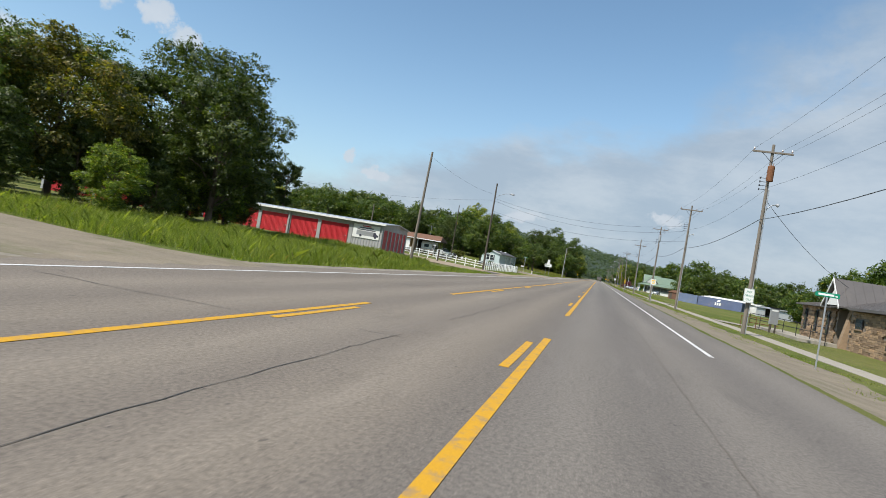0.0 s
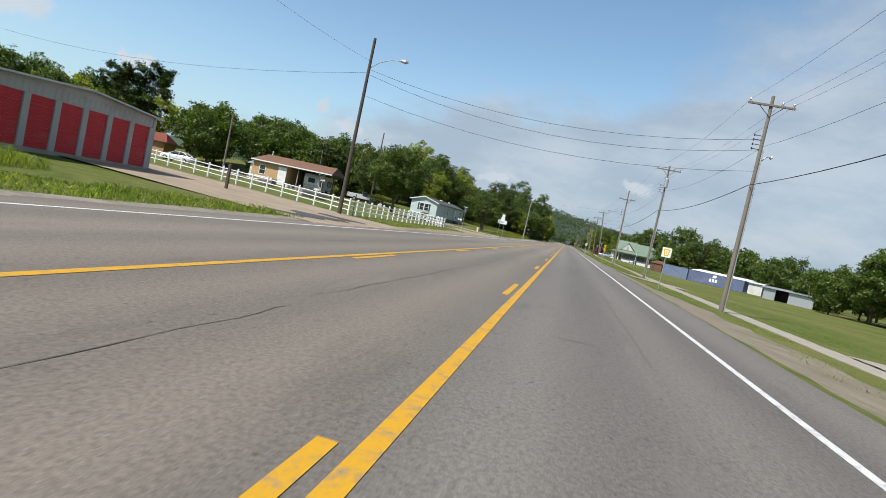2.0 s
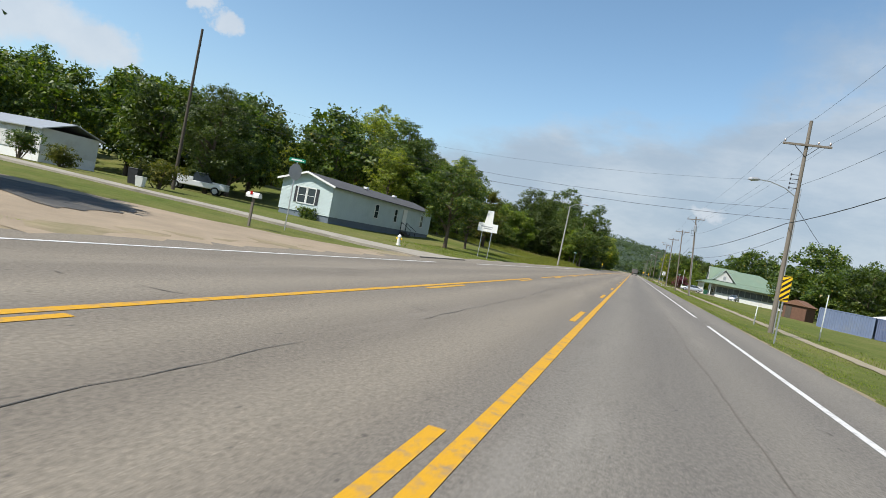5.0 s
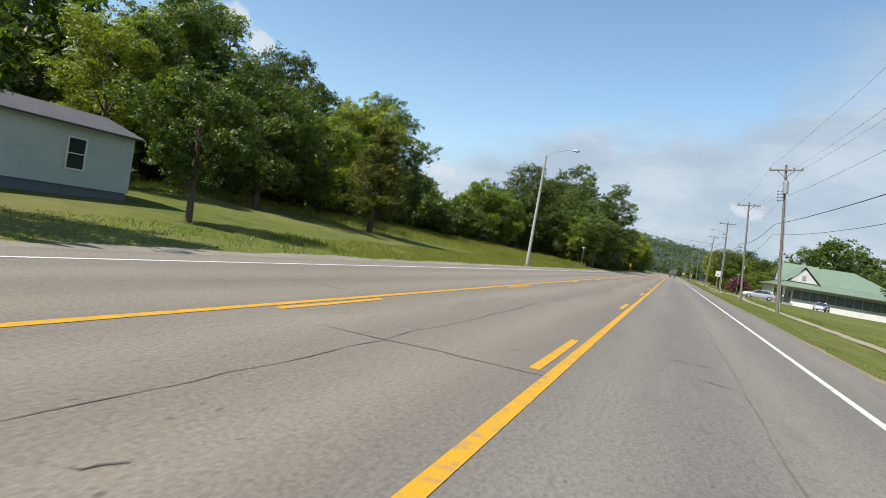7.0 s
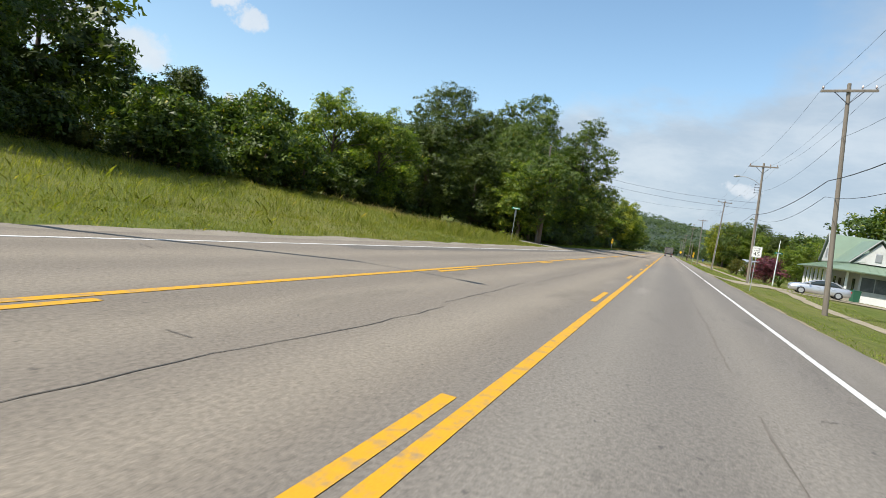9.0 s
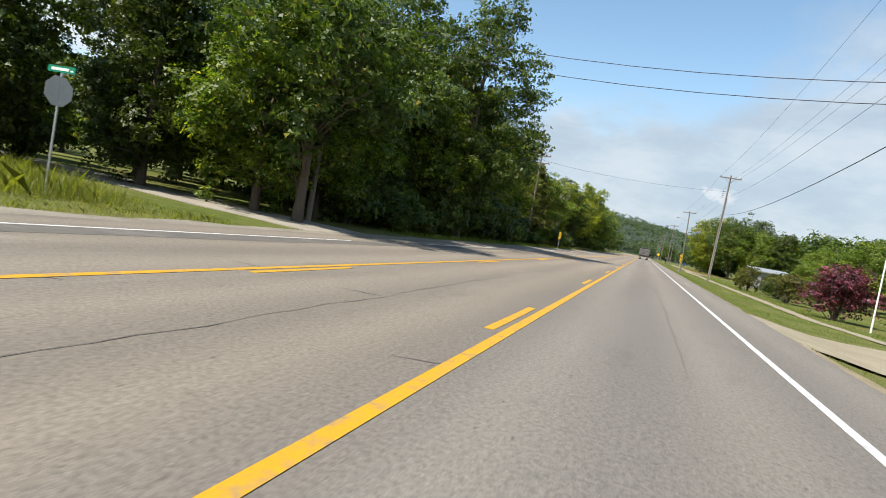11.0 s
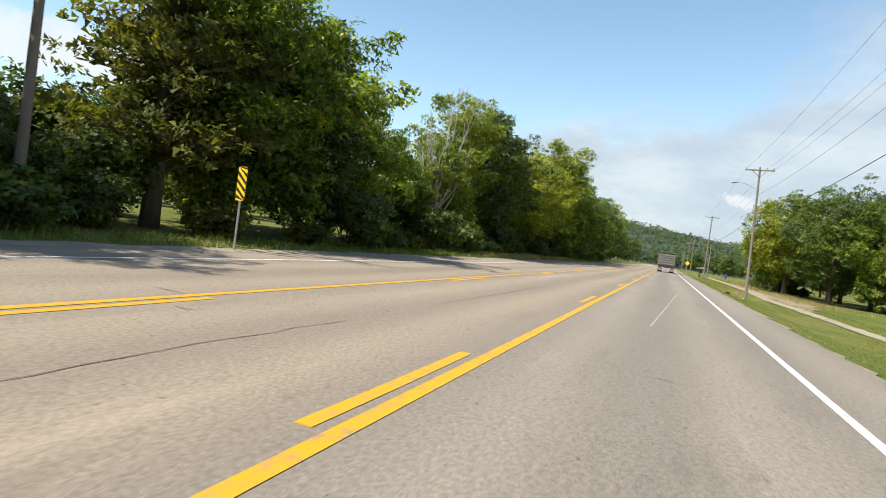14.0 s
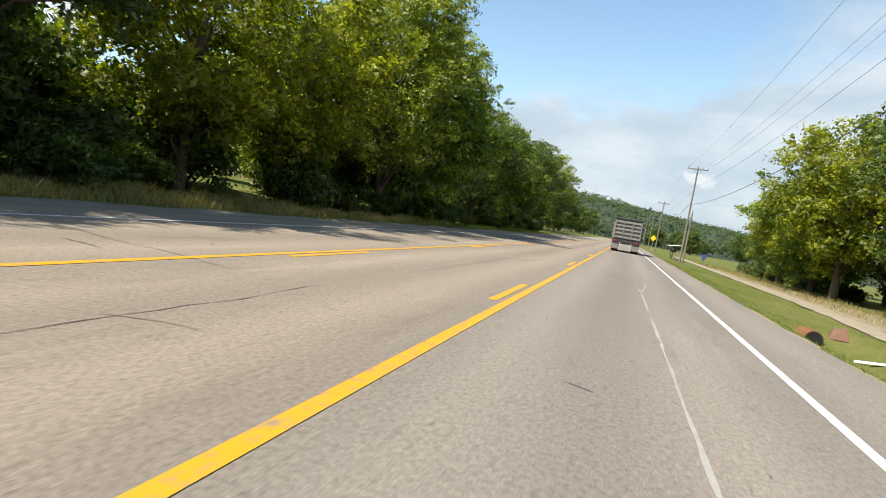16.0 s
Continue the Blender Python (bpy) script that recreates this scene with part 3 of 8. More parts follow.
def line(name, x, w, y0, y1, mat, label, skip=()):
    s = Shape()
    pieces, a = [], y0
    for b, c in (*skip, (y1, y1)):
        if b > a:
            pieces.append((a, b))
        a = c
    for a, b in pieces:
        ys = span(a, b, 6)
        at = [(x(y) if callable(x) else x) + bend(y) for y in ys]
        s.slab([(q - w / 2, y, 0.006) for q, y in zip(at, ys)], [(q + w / 2, y, 0.006) for q, y in zip(at, ys)], 0.004)
    return tagged(new(name, mesh_of(name, s, mat)), label, "road marking", kind="structure")


# breaks in the lines stand where side streets meet the road
line("edge_line", LANE_R, 0.11, 14.5, 1200, WHITE_LINE, "white painted edge line beside the right lane", ((14.6, 14.7), (119.5, 123.5), (222.5, 224.5)))
line("edge_line", lane_w, 0.11, -40, 1200, WHITE_LINE, "white painted edge line beside the far lane", ((123.4, 131.0), (243.0, 250.0)))
line("centre_line", 0.0, 0.14, -40, 1200, YELLOW, "solid yellow painted centre line", ((11.75, 19.1),))
line("centre_line", lane_f, 0.14, -40, 1200, YELLOW, "solid yellow line beside the turning lane", ((11.8, 19.1), (126.8, 131.0)))
rnd = random.Random(3)
dash = None
for k in range(-4, 54):
    y = 1.2 + 12.19 * k
    if 9.5 < y < 15.0:
        continue
    if k == 0:
        y = 7.6
    for x in (-0.23, lane_f(y + 1.5) + 0.23):
        s = Shape()
        s.slab([(-0.065, 0, 0.006), (-0.06, 1.5, 0.006), (-0.065, 3.05, 0.006)], [(0.065, 0, 0.006), (0.07, 1.5, 0.006), (0.06, 3.05, 0.006)], 0.004)
        if dash is None:
            dash = mesh_of("lane_dash", s, YELLOW)
        ob = new("lane_dash", dash)
        ob.matrix_basis = pose(x + bend(y), y, 0)
        tagged(ob, "yellow painted broken line dash of the turning lane", "road marking", "broken yellow lines", "structure")


def crack(x0, y0, x1, y1, w, seed, wander=0.12):
    rnd = random.Random(seed)
    n = max(4, int(math.hypot(x1 - x0, y1 - y0) / 0.35))
    a, b, off = [], [], 0
    dx, dy = (x1 - x0), (y1 - y0)
    le = math.hypot(dx, dy)
    nx, ny = -dy / le, dx / le
    for i in range(n + 1):
        t = i / n
        off += rnd.uniform(-wander, wander) - off * 0.15
        ww = w * rnd.uniform(0.3, 1.0) * (0.3 if i in (0, n) else 1)
        px, py = x0 + dx * t + nx * off, y0 + dy * t + ny * off
        a.append((px - nx * ww / 2, py - ny * ww / 2, 0.0052))
        b.append((px + nx * ww / 2, py + ny * ww / 2, 0.0052))
    s = Shape()
    k = n + 1
    s.add(a + b, [(i, i + 1, k + i + 1, k + i) for i in range(n)])
    return s


cracks = Shape()
rnd = random.Random(12)
y = -10.0
while y < 480:
    le = rnd.uniform(4, 16)
    c = crack(-2.0 + rnd.uniform(-0.12, 0.12), y, -1.95 + rnd.uniform(-0.12, 0.12), y + le, 0.016, int(y), 0.035)
    cracks.add(c.v, c.f)
    y += le + rnd.choice((0.2, 0.6, 3.0))
for i in range(230):
    x, y = rnd.uniform(-8.8, 3.4), rnd.uniform(5, 430)
    c = crack(x, y, x + rnd.uniform(0.15, 0.9), y + rnd.uniform(-0.3, 0.3), 0.026, i, 0.05)
    cracks.add(c.v, c.f)
for i in range(15):
    # cracks that run across several lanes
    x, y = rnd.uniform(-8.8, -2.0), 12 + 27 * i + rnd.uniform(-5, 5)
    c = crack(x, y, x + rnd.uniform(2.0, 4.5), y + rnd.uniform(-0.6, 0.6), 0.03, 700 + i, 0.06)
    cracks.add(c.v, c.f)
tagged(new("road_crack", mesh_of("road_crack", cracks, TAR)), "dark cracks and tar seams in the asphalt", "crack", kind="stuff")
scuff = Shape()
for k, (x0, y0, x1, y1) in enumerate(((2.2, 337, 2.14, 344.5), (2.13, 345.2, 2.09, 349), (2.09, 349, 2.3, 352.5), (2.08, 349.2, 2.0, 351), (1.5, 303, 1.9, 311.5), (1.92, 312, 2.3, 320))):
    c = crack(x0, y0, x1, y1, 0.05, 5 + k, 0.006)
    scuff.add(c.v, c.f)
tagged(new("road_scratch", mesh_of("road_scratch", scuff, SCUFF)), "pale scratch mark on the asphalt lane", "scratch", kind="stuff")
# long tar seam in the driven lane
seam = Shape()
y = -30.0
rnd = random.Random(31)
while y < 250:
    le = rnd.uniform(8, 26)
    c = crack(2.08 + rnd.uniform(-0.04, 0.04), y, 2.1 + rnd.uniform(-0.04, 0.04), y + le, 0.03, 900 + int(y), 0.02)
    seam.add(c.v, c.f)
    y += le + rnd.choice((0.3, 2.0, 7.0))
tagged(new("tar_seam", mesh_of("tar_seam", seam, OILED_DARK)), "faint dark tar seam along the driven lane", "seam", kind="stuff")

tagged(strip("asphalt_patch", (lambda y: lane_w(y) + 0.07, lambda y: lane_w(y) + 0.85), span(198, 262, 1.5), 0.0535, worn("new_asphalt", (0.125, 0.114, 0.1), 0.9, spread=0.3, scale=1.2, fine=70, bump=0.4, dist=0.01, dirt=(0.17, 0.155, 0.133)), 0.05, 41), "darker asphalt patch along the far edge line", "patch", kind="structure")
# shoulders, drives, side street, pavement
tagged(strip("shoulder", (4.2, lambda y: lerp(y, [0, 30, 70, 85, 100], [8.6, 9.3, 8.4, 6.2, 5.3])), span(-20, 104, 1.5), 0.022, DIRT, 0.35, 2), "bare dirt and gravel shoulder beside the road", "shoulder", kind="structure")
tagged(strip("gravel_shoulder", (-9.75, -8.6), span(-30, 60, 2), 0.03, GRAVEL, 0.25, 3), "thin gravel shoulder along the asphalt", "shoulder", kind="structure")
tagged(strip("gravel_shoulder", (4.4, 5.05), span(104, 470, 0.9), 0.02, STRAW, 0.2, 4), "thin gravel shoulder along the asphalt", "shoulder", kind="structure")
tagged(strip("gravel_shoulder", (-9.75, -8.6), span(130, 470, 1.2), 0.03, GRAVEL, 0.28, 5), "thin gravel shoulder along the asphalt", "shoulder", kind="structure")
tagged(strip("worn_verge", (lambda y: lerp(y, [72, 84, 100, 108, 118, 130], [-9.7, -10.3, -10.8, -11.4, -10.6, -9.8]), -8.6), span(72, 130, 1.0), 0.034, STRAW, 0.35, 18), "worn straw and dirt verge along the asphalt", "shoulder", kind="structure")
tagged(strip("gravel_drive", (lambda y: -30 + (y - 56) * 0.1, -8.5), span(59, 73.2, 0.8), 0.04, DRIVE, 0.4, 6), "tan gravel drive in front of the storage units", "driveway", kind="structure")
tagged(strip("side_drive", (lambda y: lerp(y, [13.6, 14.1, 14.6, 15.2, 16.2], [-46, -14.5, -11.4, -10.4, -9.4]), -8.7), span(4, 16.2, 0.4), 0.045, DIRT, 0.2, 17), "worn dirt and gravel mouth of a side drive beside tall grass", "driveway", kind="structure")
tagged(strip("asphalt_apron", (lambda y: -11.2 - 0.7 * math.sin(y * 1.9), -9.7), span(60.5, 67.5, 0.5), 0.055, OLD_ASPHALT, 0.45, 7), "broken dark asphalt apron on the gravel drive", "driveway", kind="structure")
tagged(strip("gravel_drive", (lambda y: lerp(y, [105, 107, 112.5, 114, 116, 120.5], [-12.0, -19.5, -21.5, -17.5, -13.8, -9.6]), -8.6), span(105, 120.5, 0.5), 0.045, DRIVE, 0.3, 8), "sandy gravel drive beside the white fence", "driveway", kind="structure")


tagged(strip("asphalt_apron", (lambda y: lerp(y, [108.6, 110.4, 113], [-13.4, -21.0, -17.0]), lambda y: lerp(y, [108.6, 110.4, 113], [-12.6, -12.9, -14.2])), span(108.6, 113, 0.4), 0.062, OLD_ASPHALT, 0.3, 27), "old dark asphalt strip on the sandy drive", "driveway", kind="structure")


def street_line(x):
    return lerp(-x, [8.9, 12, 16, 20, 25, 30, 40, 90], [128.5, 126, 124.6, 123.8, 122.4, 122, 122, 119])


s = Shape()
xs = span(-8.9, -90, 1.5)
wid = lambda x: lerp(-x, [8.9, 12.5, 20, 90], [4.0, 1.9, 1.25, 1.2])
s.slab([(x, street_line(x) - wid(x), ground_z(x, 120) + 0.11) for x in xs], [(x, street_line(x) + wid(x), ground_z(x, 120) + 0.11) for x in xs], 0.25)
tagged(new("side_street", mesh_of("side_street", s, CONCRETE)), "narrow pale concrete side street joining the highway", "street", kind="structure")
s = Shape()
xs = span(-8.9, -60, 2)
s.slab([(x, 243.5 - (-x - 9) * 0.05, ground_z(x, 246) + 0.04) for x in xs], [(x, 248.5 - (-x - 9) * 0.05, ground_z(x, 246) + 0.04) for x in xs], 0.1)
tagged(new("side_street", mesh_of("side_street", s, CONCRETE)), "short side street under the trees", "street", kind="structure")

pavement = tagged(new("pavement"), "pale weathered concrete pavement of square slabs", "pavement", kind="structure")
slab_mesh = {}


def paving(x_of, y0, y1, width, step=1.5):
    y, k = y0, 0
    rnd = random.Random(int(y0))
    while y < y1 and k < 150:
        x = x_of(y)
        if k < 3:
            slab_mesh[width, k] = mesh_of("paving_slab", Shape().box(-width / 2, width / 2, 0, step - 0.02, -0.1, 0.0, 0.012), CONCRETE)
        ob = new("paving_slab", slab_mesh[width, k % 3])
        ob.parent = pavement
        ob.matrix_basis = pose(x, y, ground_z(x, y) + 0.045 + rnd.uniform(-0.008, 0.008), rnd.uniform(-0.4, 0.4), rnd.uniform(-0.4, 0.4), math.degrees(math.atan2(x_of(y) - x_of(y + step), step)))
        y += step
        k += 1


paving(lambda y: lerp(y, [0, 45, 80, 110], [11.2, 11.4, 10.8, 10.3]), 2, 112, 1.2)
path_x = lambda y: lerp(y, [110, 200, 300, 330], [10.4, 10.6, 10.4, 10.5])
tagged(strip("footpath", (lambda y: path_x(y) - 0.5, lambda y: path_x(y) + 0.5), span(112.5, 330, 1.1), 0.03, SAND, 0.13, 19), "pale sandy worn concrete footpath through the grass", "path", kind="structure")
tagged(strip("footpath", (lambda y: lerp(y, [330, 349, 371, 470], [9.9, 9.6, 10.8, 11.4]), lambda y: lerp(y, [330, 349, 371, 470], [11.1, 10.9, 12.4, 13.0])), span(330, 470, 1.4), 0.045, SAND, 0.16, 12), "pale sandy footpath worn through the grass", "path", kind="structure")
tagged(strip("worn_verge", (lambda y: lerp(y, [338, 352, 371, 420], [11.0, 11.2, 12.3, 12.9]), lambda y: lerp(y, [338, 350, 375, 400, 420], [11.6, 14.2, 16.6, 16.0, 13.6])), span(338, 420, 1.2), 0.03, STRAW, 0.35, 22), "dry straw and bare sand between the path and trees", "verge", kind="structure")
tagged(strip("concrete_drive", (lambda y: 5.0, lambda y: 12.5), span(96, 100.5, 0.7), 0.05, CONCRETE, 0.15, 13), "concrete driveway crossing the verge", "driveway", kind="structure")
tagged(strip("concrete_drive", (lambda y: 12.0, lambda y: 26), span(59, 63, 0.7), 0.05, CONCRETE, 0.15, 14), "pale concrete drive beside the lawn", "driveway", kind="structure")
tagged(strip("gravel_drive", (lambda y: 4.3, lambda y: 22), span(239.8, 247.4, 0.5), 0.05, SAND, 0.35, 15), "sandy gravel driveway in front of the porch", "driveway", kind="structure")

# ---- utility poles, wires, signs ----
def insulator(parent, x, y, z):
    s = Shape()
    s.tube([(x, y, z), (x, y, z + 0.06), (x, y, z + 0.07), (x, y, z + 0.12), (x, y, z + 0.13), (x, y, z + 0.2)], [0.02, 0.02, 0.06, 0.05, 0.055, 0.03], 8)
    return part("insulator", s, PORCELAIN, parent)


def utility_pole(at, height, arm=None, dark=False, transformer=False, lamp=None, lean=(0, 0), low_rack=False, second_arm=False, label="", group="", wood=None):
    """A tapered wooden pole; arm: height of a crossarm along x; lamp: (reach, height) of a lamp arm."""
    x, y = at
    pole = thing("utility_pole", label or "weathered grey wooden utility pole with a crossarm", "utility pole", (x, y, ground_z(x, y) - 0.15), 0, group)
    pole.matrix_basis = pose(x, y, ground_z(x, y) - 0.15, lean[1], lean[0], 0)
    h = height - ground_z(x, y) + 0.15
    wood = wood or (POLE_DARK if dark else POLE_WOOD)
    zs = [0, 0.25 * h, 0.6 * h, h - 0.03, h]
    part("shaft", Shape().tube([(0, 0, z) for z in zs], [0.135, 0.122, 0.104, 0.088, 0.08], 12), wood, pole, smooth=False)
    if arm:
        for k, za in enumerate((arm, arm - 0.9) if second_arm else (arm,)):
            za = za - ground_z(x, y) + 0.15
            part("crossarm", Shape().box(-1.22, 1.22, -0.16, -0.06, za - 0.06, za + 0.06, 0.01), wood, pole)
            for sx in (-1, 1):
                part("brace", Shape().tube([(sx * 0.62, -0.1, za - 0.05), (0, -0.1, za - 0.65)], 0.018, 5), DARK_METAL, pole)
            for px in (-1.12, 0.55, 1.12) if k == 0 else (-1.0, 1.0):
                insulator(pole, px, -0.11, za + 0.06)
    if transformer:
        za = arm - ground_z(x, y) - 1.3
        part("transformer", Shape().tube([(0, -0.32, za - 0.5), (0, -0.32, za - 0.48), (0, -0.32, za + 0.42), (0, -0.32, za + 0.5), (0, -0.32, za + 0.56)], [0.17, 0.21, 0.21, 0.2, 0.05], 14), RUST if transformer == "rust" else STEEL, pole, "rusty red drum transformer" if transformer == "rust" else "grey drum transformer")
        for px in (-0.1, 0.1):
            part("bushing", Shape().tube([(px, -0.32, za + 0.5), (px, -0.32, za + 0.6), (px, -0.32, za + 0.75)], [0.045, 0.03, 0.02], 8), PORCELAIN, pole)
    if low_rack:
        za = arm - ground_z(x, y) - 2.3
        for dz in (0, 0.25, 0.5, 0.75):
            part("spool_bracket", Shape().box(-0.5, 0.0, -0.05, -0.02, za + dz - 0.015, za + dz + 0.015).tube([(-0.48, -0.03, za + dz - 0.06), (-0.48, -0.03, za + dz + 0.06)], 0.04, 7), DARK_METAL, pole)
        part("conduit", Shape().tube([(0.12, -0.14, 0.1), (0.12, -0.13, za)], 0.03, 6), STEEL, pole)
    if lamp:
        reach, lz = lamp
        lz = lz - ground_z(x, y) + 0.15
        pts = [(0, 0, lz - 0.75), (reach * 0.25, 0, lz - 0.3), (reach * 0.55, 0, lz - 0.04), (reach * 0.8, 0, lz)]
        a = part("lamp_arm", Shape().tube(pts, 0.03, 7), STEEL, pole)
        part("lamp_head", Shape().tube([(reach * 0.76, 0, lz), (reach * 0.82, 0, lz), (reach * 0.93, 0, lz - 0.02), (reach, 0, lz - 0.03)], [0.05, 0.1, 0.13, 0.04], 10), SIGN_BACK, a, "grey cobra-head street lamp")
    return pole


line_g = "utility poles along the pavement"
utility_pole((10.3, 42.3), 11.9, 11.35, transformer="rust", low_rack=True, label="weathered utility pole with a rusty transformer and sign", group=line_g, lamp=(0.9, 8.0))
utility_pole((9.85, 73.3), 11.6, 11.05, group=line_g, lamp=(0.7, 8.3), low_rack=True, label="tall weathered utility pole with one crossarm and a lamp")
utility_pole((9.55, 104.8), 11.75, 11.3, group=line_g, low_rack=True, transformer="steel")
utility_pole((8.62, 135.2), 11.5, 10.1, group=line_g, low_rack=True, lamp=(-2.6, 7.9), lean=(-0.8, 0), label="weathered utility pole with crossarm and long lamp arm")
utility_pole((9.37, 195.0), 11.55, 11.1, lean=(-5.6, 0), group=line_g, low_rack=True, transformer="steel")
utility_pole((8.87, 217.2), 11.0, 10.6, lean=(-4.2, 0), group=line_g)
utility_pole((8.5, 244.8), 10.95, 10.6, lean=(-2.3, 0), group=line_g, low_rack=True, lamp=(-2.4, 9.6), label="weathered utility pole with crossarm and curved lamp arm")
utility_pole((9.2, 303.6), 12.5, 12.15, lean=(1.1, 0), group=line_g, second_arm=False, low_rack=True)
utility_pole((8.83, 352.0), 11.4, 11.1, lean=(-2.0, 0), group=line_g, lamp=(-2.3, 9.9), label="weathered utility pole with crossarm and curved lamp arm")
utility_pole((8.4, 413.7), 11.7, 11.35, group=line_g)
utility_pole((7.8, 467.3), 10.5, 10.1, group=line_g)
utility_pole((9.4, 420.5), 6.5, None, group=line_g, label="short bare wooden pole beside the mailboxes")
for y in (520, 575):
    utility_pole((8.2 + bend(y), y), 10.5, 10.1, group=line_g)
utility_pole((-14.83, 48.1), 9.7, None, lean=(2.0, 0), label="bare leaning weathered wooden pole in tall grass")
utility_pole((-13.1, 72.2), 11.0, None, dark=True, lamp=(2.4, 9.9), label="dark wooden pole with street lamp beside the fence")
utility_pole((-33.0, 134.0), 13.0, None, dark=True, label="dark wooden utility pole beside the side street")
utility_pole((-10.2, 189.3), 9.35, None, lamp=(2.7, 9.98), lean=(0.6, 0), label="pale wooden street lamp pole with a curved arm", wood=PALE_POLE)
utility_pole((-12.9, 300.2), 11.5, 11.3, second_arm=True, label="weathered wooden pole with double crossarm against the trees")
utility_pole((-12.8, 248.5), 11.0, None, label="pale wooden pole half hidden in a tree crown")
utility_pole((-41.5, 103.0), 8.2, None, label="slim weathered wooden pole behind the fence")
utility_pole((-52.0, 78.0), 9.5, None, dark=True, lamp=(-1.2, 9.2), label="slim pole with a small lamp behind the storage units")


def wire(points, r, sag=0.0, n=10):
    s = Shape()
    for a, b in zip(points, points[1:]):
        a, b = Vector(a), Vector(b)
        p = []
        for i in range(n + 1):
            t = i / n
            q = a.lerp(b, t)
            q.z -= 4 * sag * t * (1 - t)
            p.append(q)
        s.tube(p, r, 4, False)
    return s


def cable(points, r, sag, label="thin black overhead wire between the poles"):
    for a, b in zip(points, points[1:]):
        tagged(new("overhead_wire", mesh_of("overhead_wire", wire([a, b], r, sag), WIRE)), label, "wire", "overhead wires")


tops = [(10.6, -35, 11.3), (10.5, 5, 11.3), (10.3, 42.3, 11.5), (9.85, 73.3, 11.2), (9.55, 104.8, 11.5), (8.45, 135.2, 10.25), (8.2, 195, 11.2), (8.05, 217.2, 10.7), (8.05, 244.8, 10.7), (9.4, 303.6, 12.3), (8.44, 352, 11.2), (8.4, 413.7, 11.5), (7.8, 467.3, 10.3), (7.0, 520, 10.3)]
for dx in (-1.12, 0.55, 1.12):
    cable([(x + dx, y - 0.11, z + 0.03) for x, y, z in tops], 0.0058, 0.55)
cable([(x + 0.1, y, z - 2.4) for x, y, z in tops], 0.0075, 0.6)
cable([(x - 0.15, y, z - 4.6) for x, y, z in tops[:9]], 0.02, 0.5, "thick black telephone cable between the poles")
cable([(x - 0.15, y, z - 4.6) for x, y, z in tops[8:]], 0.017, 0.8, "thick black telephone cable between the poles")
cable([(x - 0.15, y, z - (5.4 if y != 244.8 else 4.75)) for x, y, z in tops[5:9]], 0.012, 0.9)
for z0, z1, sag in ((9.2, 9.1, 1.25), (8.6, 8.8, 1.45), (7.4, 7.5, 1.15)):
    cable([(9.85, 73.3, z0), (-13.1, 72.2, z1)], 0.012, sag, "thin wire crossing over the road")
cable([(-13.1, 72.2, 8.9), (-52.0, 78.0, 9.2)], 0.01, 1.3)
cable([(-13.1, 72.2, 9.6), (-14.83, 48.1, 9.5)], 0.006, 0.5)
cable([(8.62, 135.2, 8.1), (-33, 134, 9.0)], 0.005, 1.6, "thin wire crossing over the road")
cable([(8.62, 135.2, 6.5), (-33, 134, 8.0)], 0.009, 1.4, "thin wire crossing over the road")
cable([(8.62, 135.2, 5.9), (-33, 134, 7.2)], 0.012, 1.2, "thin wire crossing over the road")
cable([(8.62, 135.2, 6.6), (28, 178, 3.0)], 0.014, 0.9)
cable([(10.3, 42.3, 8.3), (19.5, 52.0, 3.8)], 0.014, 0.5)
cable([(8.3, 244.8, 7.2), (-12.8, 248.5, 9.4)], 0.013, 0.7, "thin wire crossing over the road")
cable([(8.3, 244.8, 6.6), (-12.8, 248.5, 8.7)], 0.013, 0.7, "thin wire crossing over the road")
cable([(9.2, 303.6, 10.5), (-13.3, 300.5, 10.9)], 0.012, 0.6, "thin wire crossing over the road")


def plate(w, h, t=0.004, r=0.04, seg=3):
    """An upright plate with rounded corners, face toward -y, centred."""
    o = []
    for cx, cz, a0 in ((w / 2 - r, h / 2 - r, 0), (-w / 2 + r, h / 2 - r, 90), (-w / 2 + r, -h / 2 + r, 180), (w / 2 - r, -h / 2 + r, 270)):
        for k in range(seg + 1):
            a = radians(a0 + 90 * k / seg)
            o.append((cx + r * math.cos(a), cz + r * math.sin(a)))
    n = len(o)
    s = Shape()
    s.add([(x, -t / 2, z) for x, z in o] + [(x, t / 2, z) for x, z in o], [tuple(range(n)), tuple(range(n, 2 * n))[::-1]] + [(i, (i + 1) % n, n + (i + 1) % n, n + i) for i in range(n)])
    return s


def shifted(shape, dx, dy, dz):
    shape.v = [(x + dx, y + dy, z + dz) for x, y, z in shape.v]
    return shape


def post(parent, h, mat=STEEL, w=0.05):
    s = Shape().box(-w / 2, w / 2, 0.004, 0.006 + w * 0.6, -0.3, h, 0.004)
    return part("post", s, mat, parent)


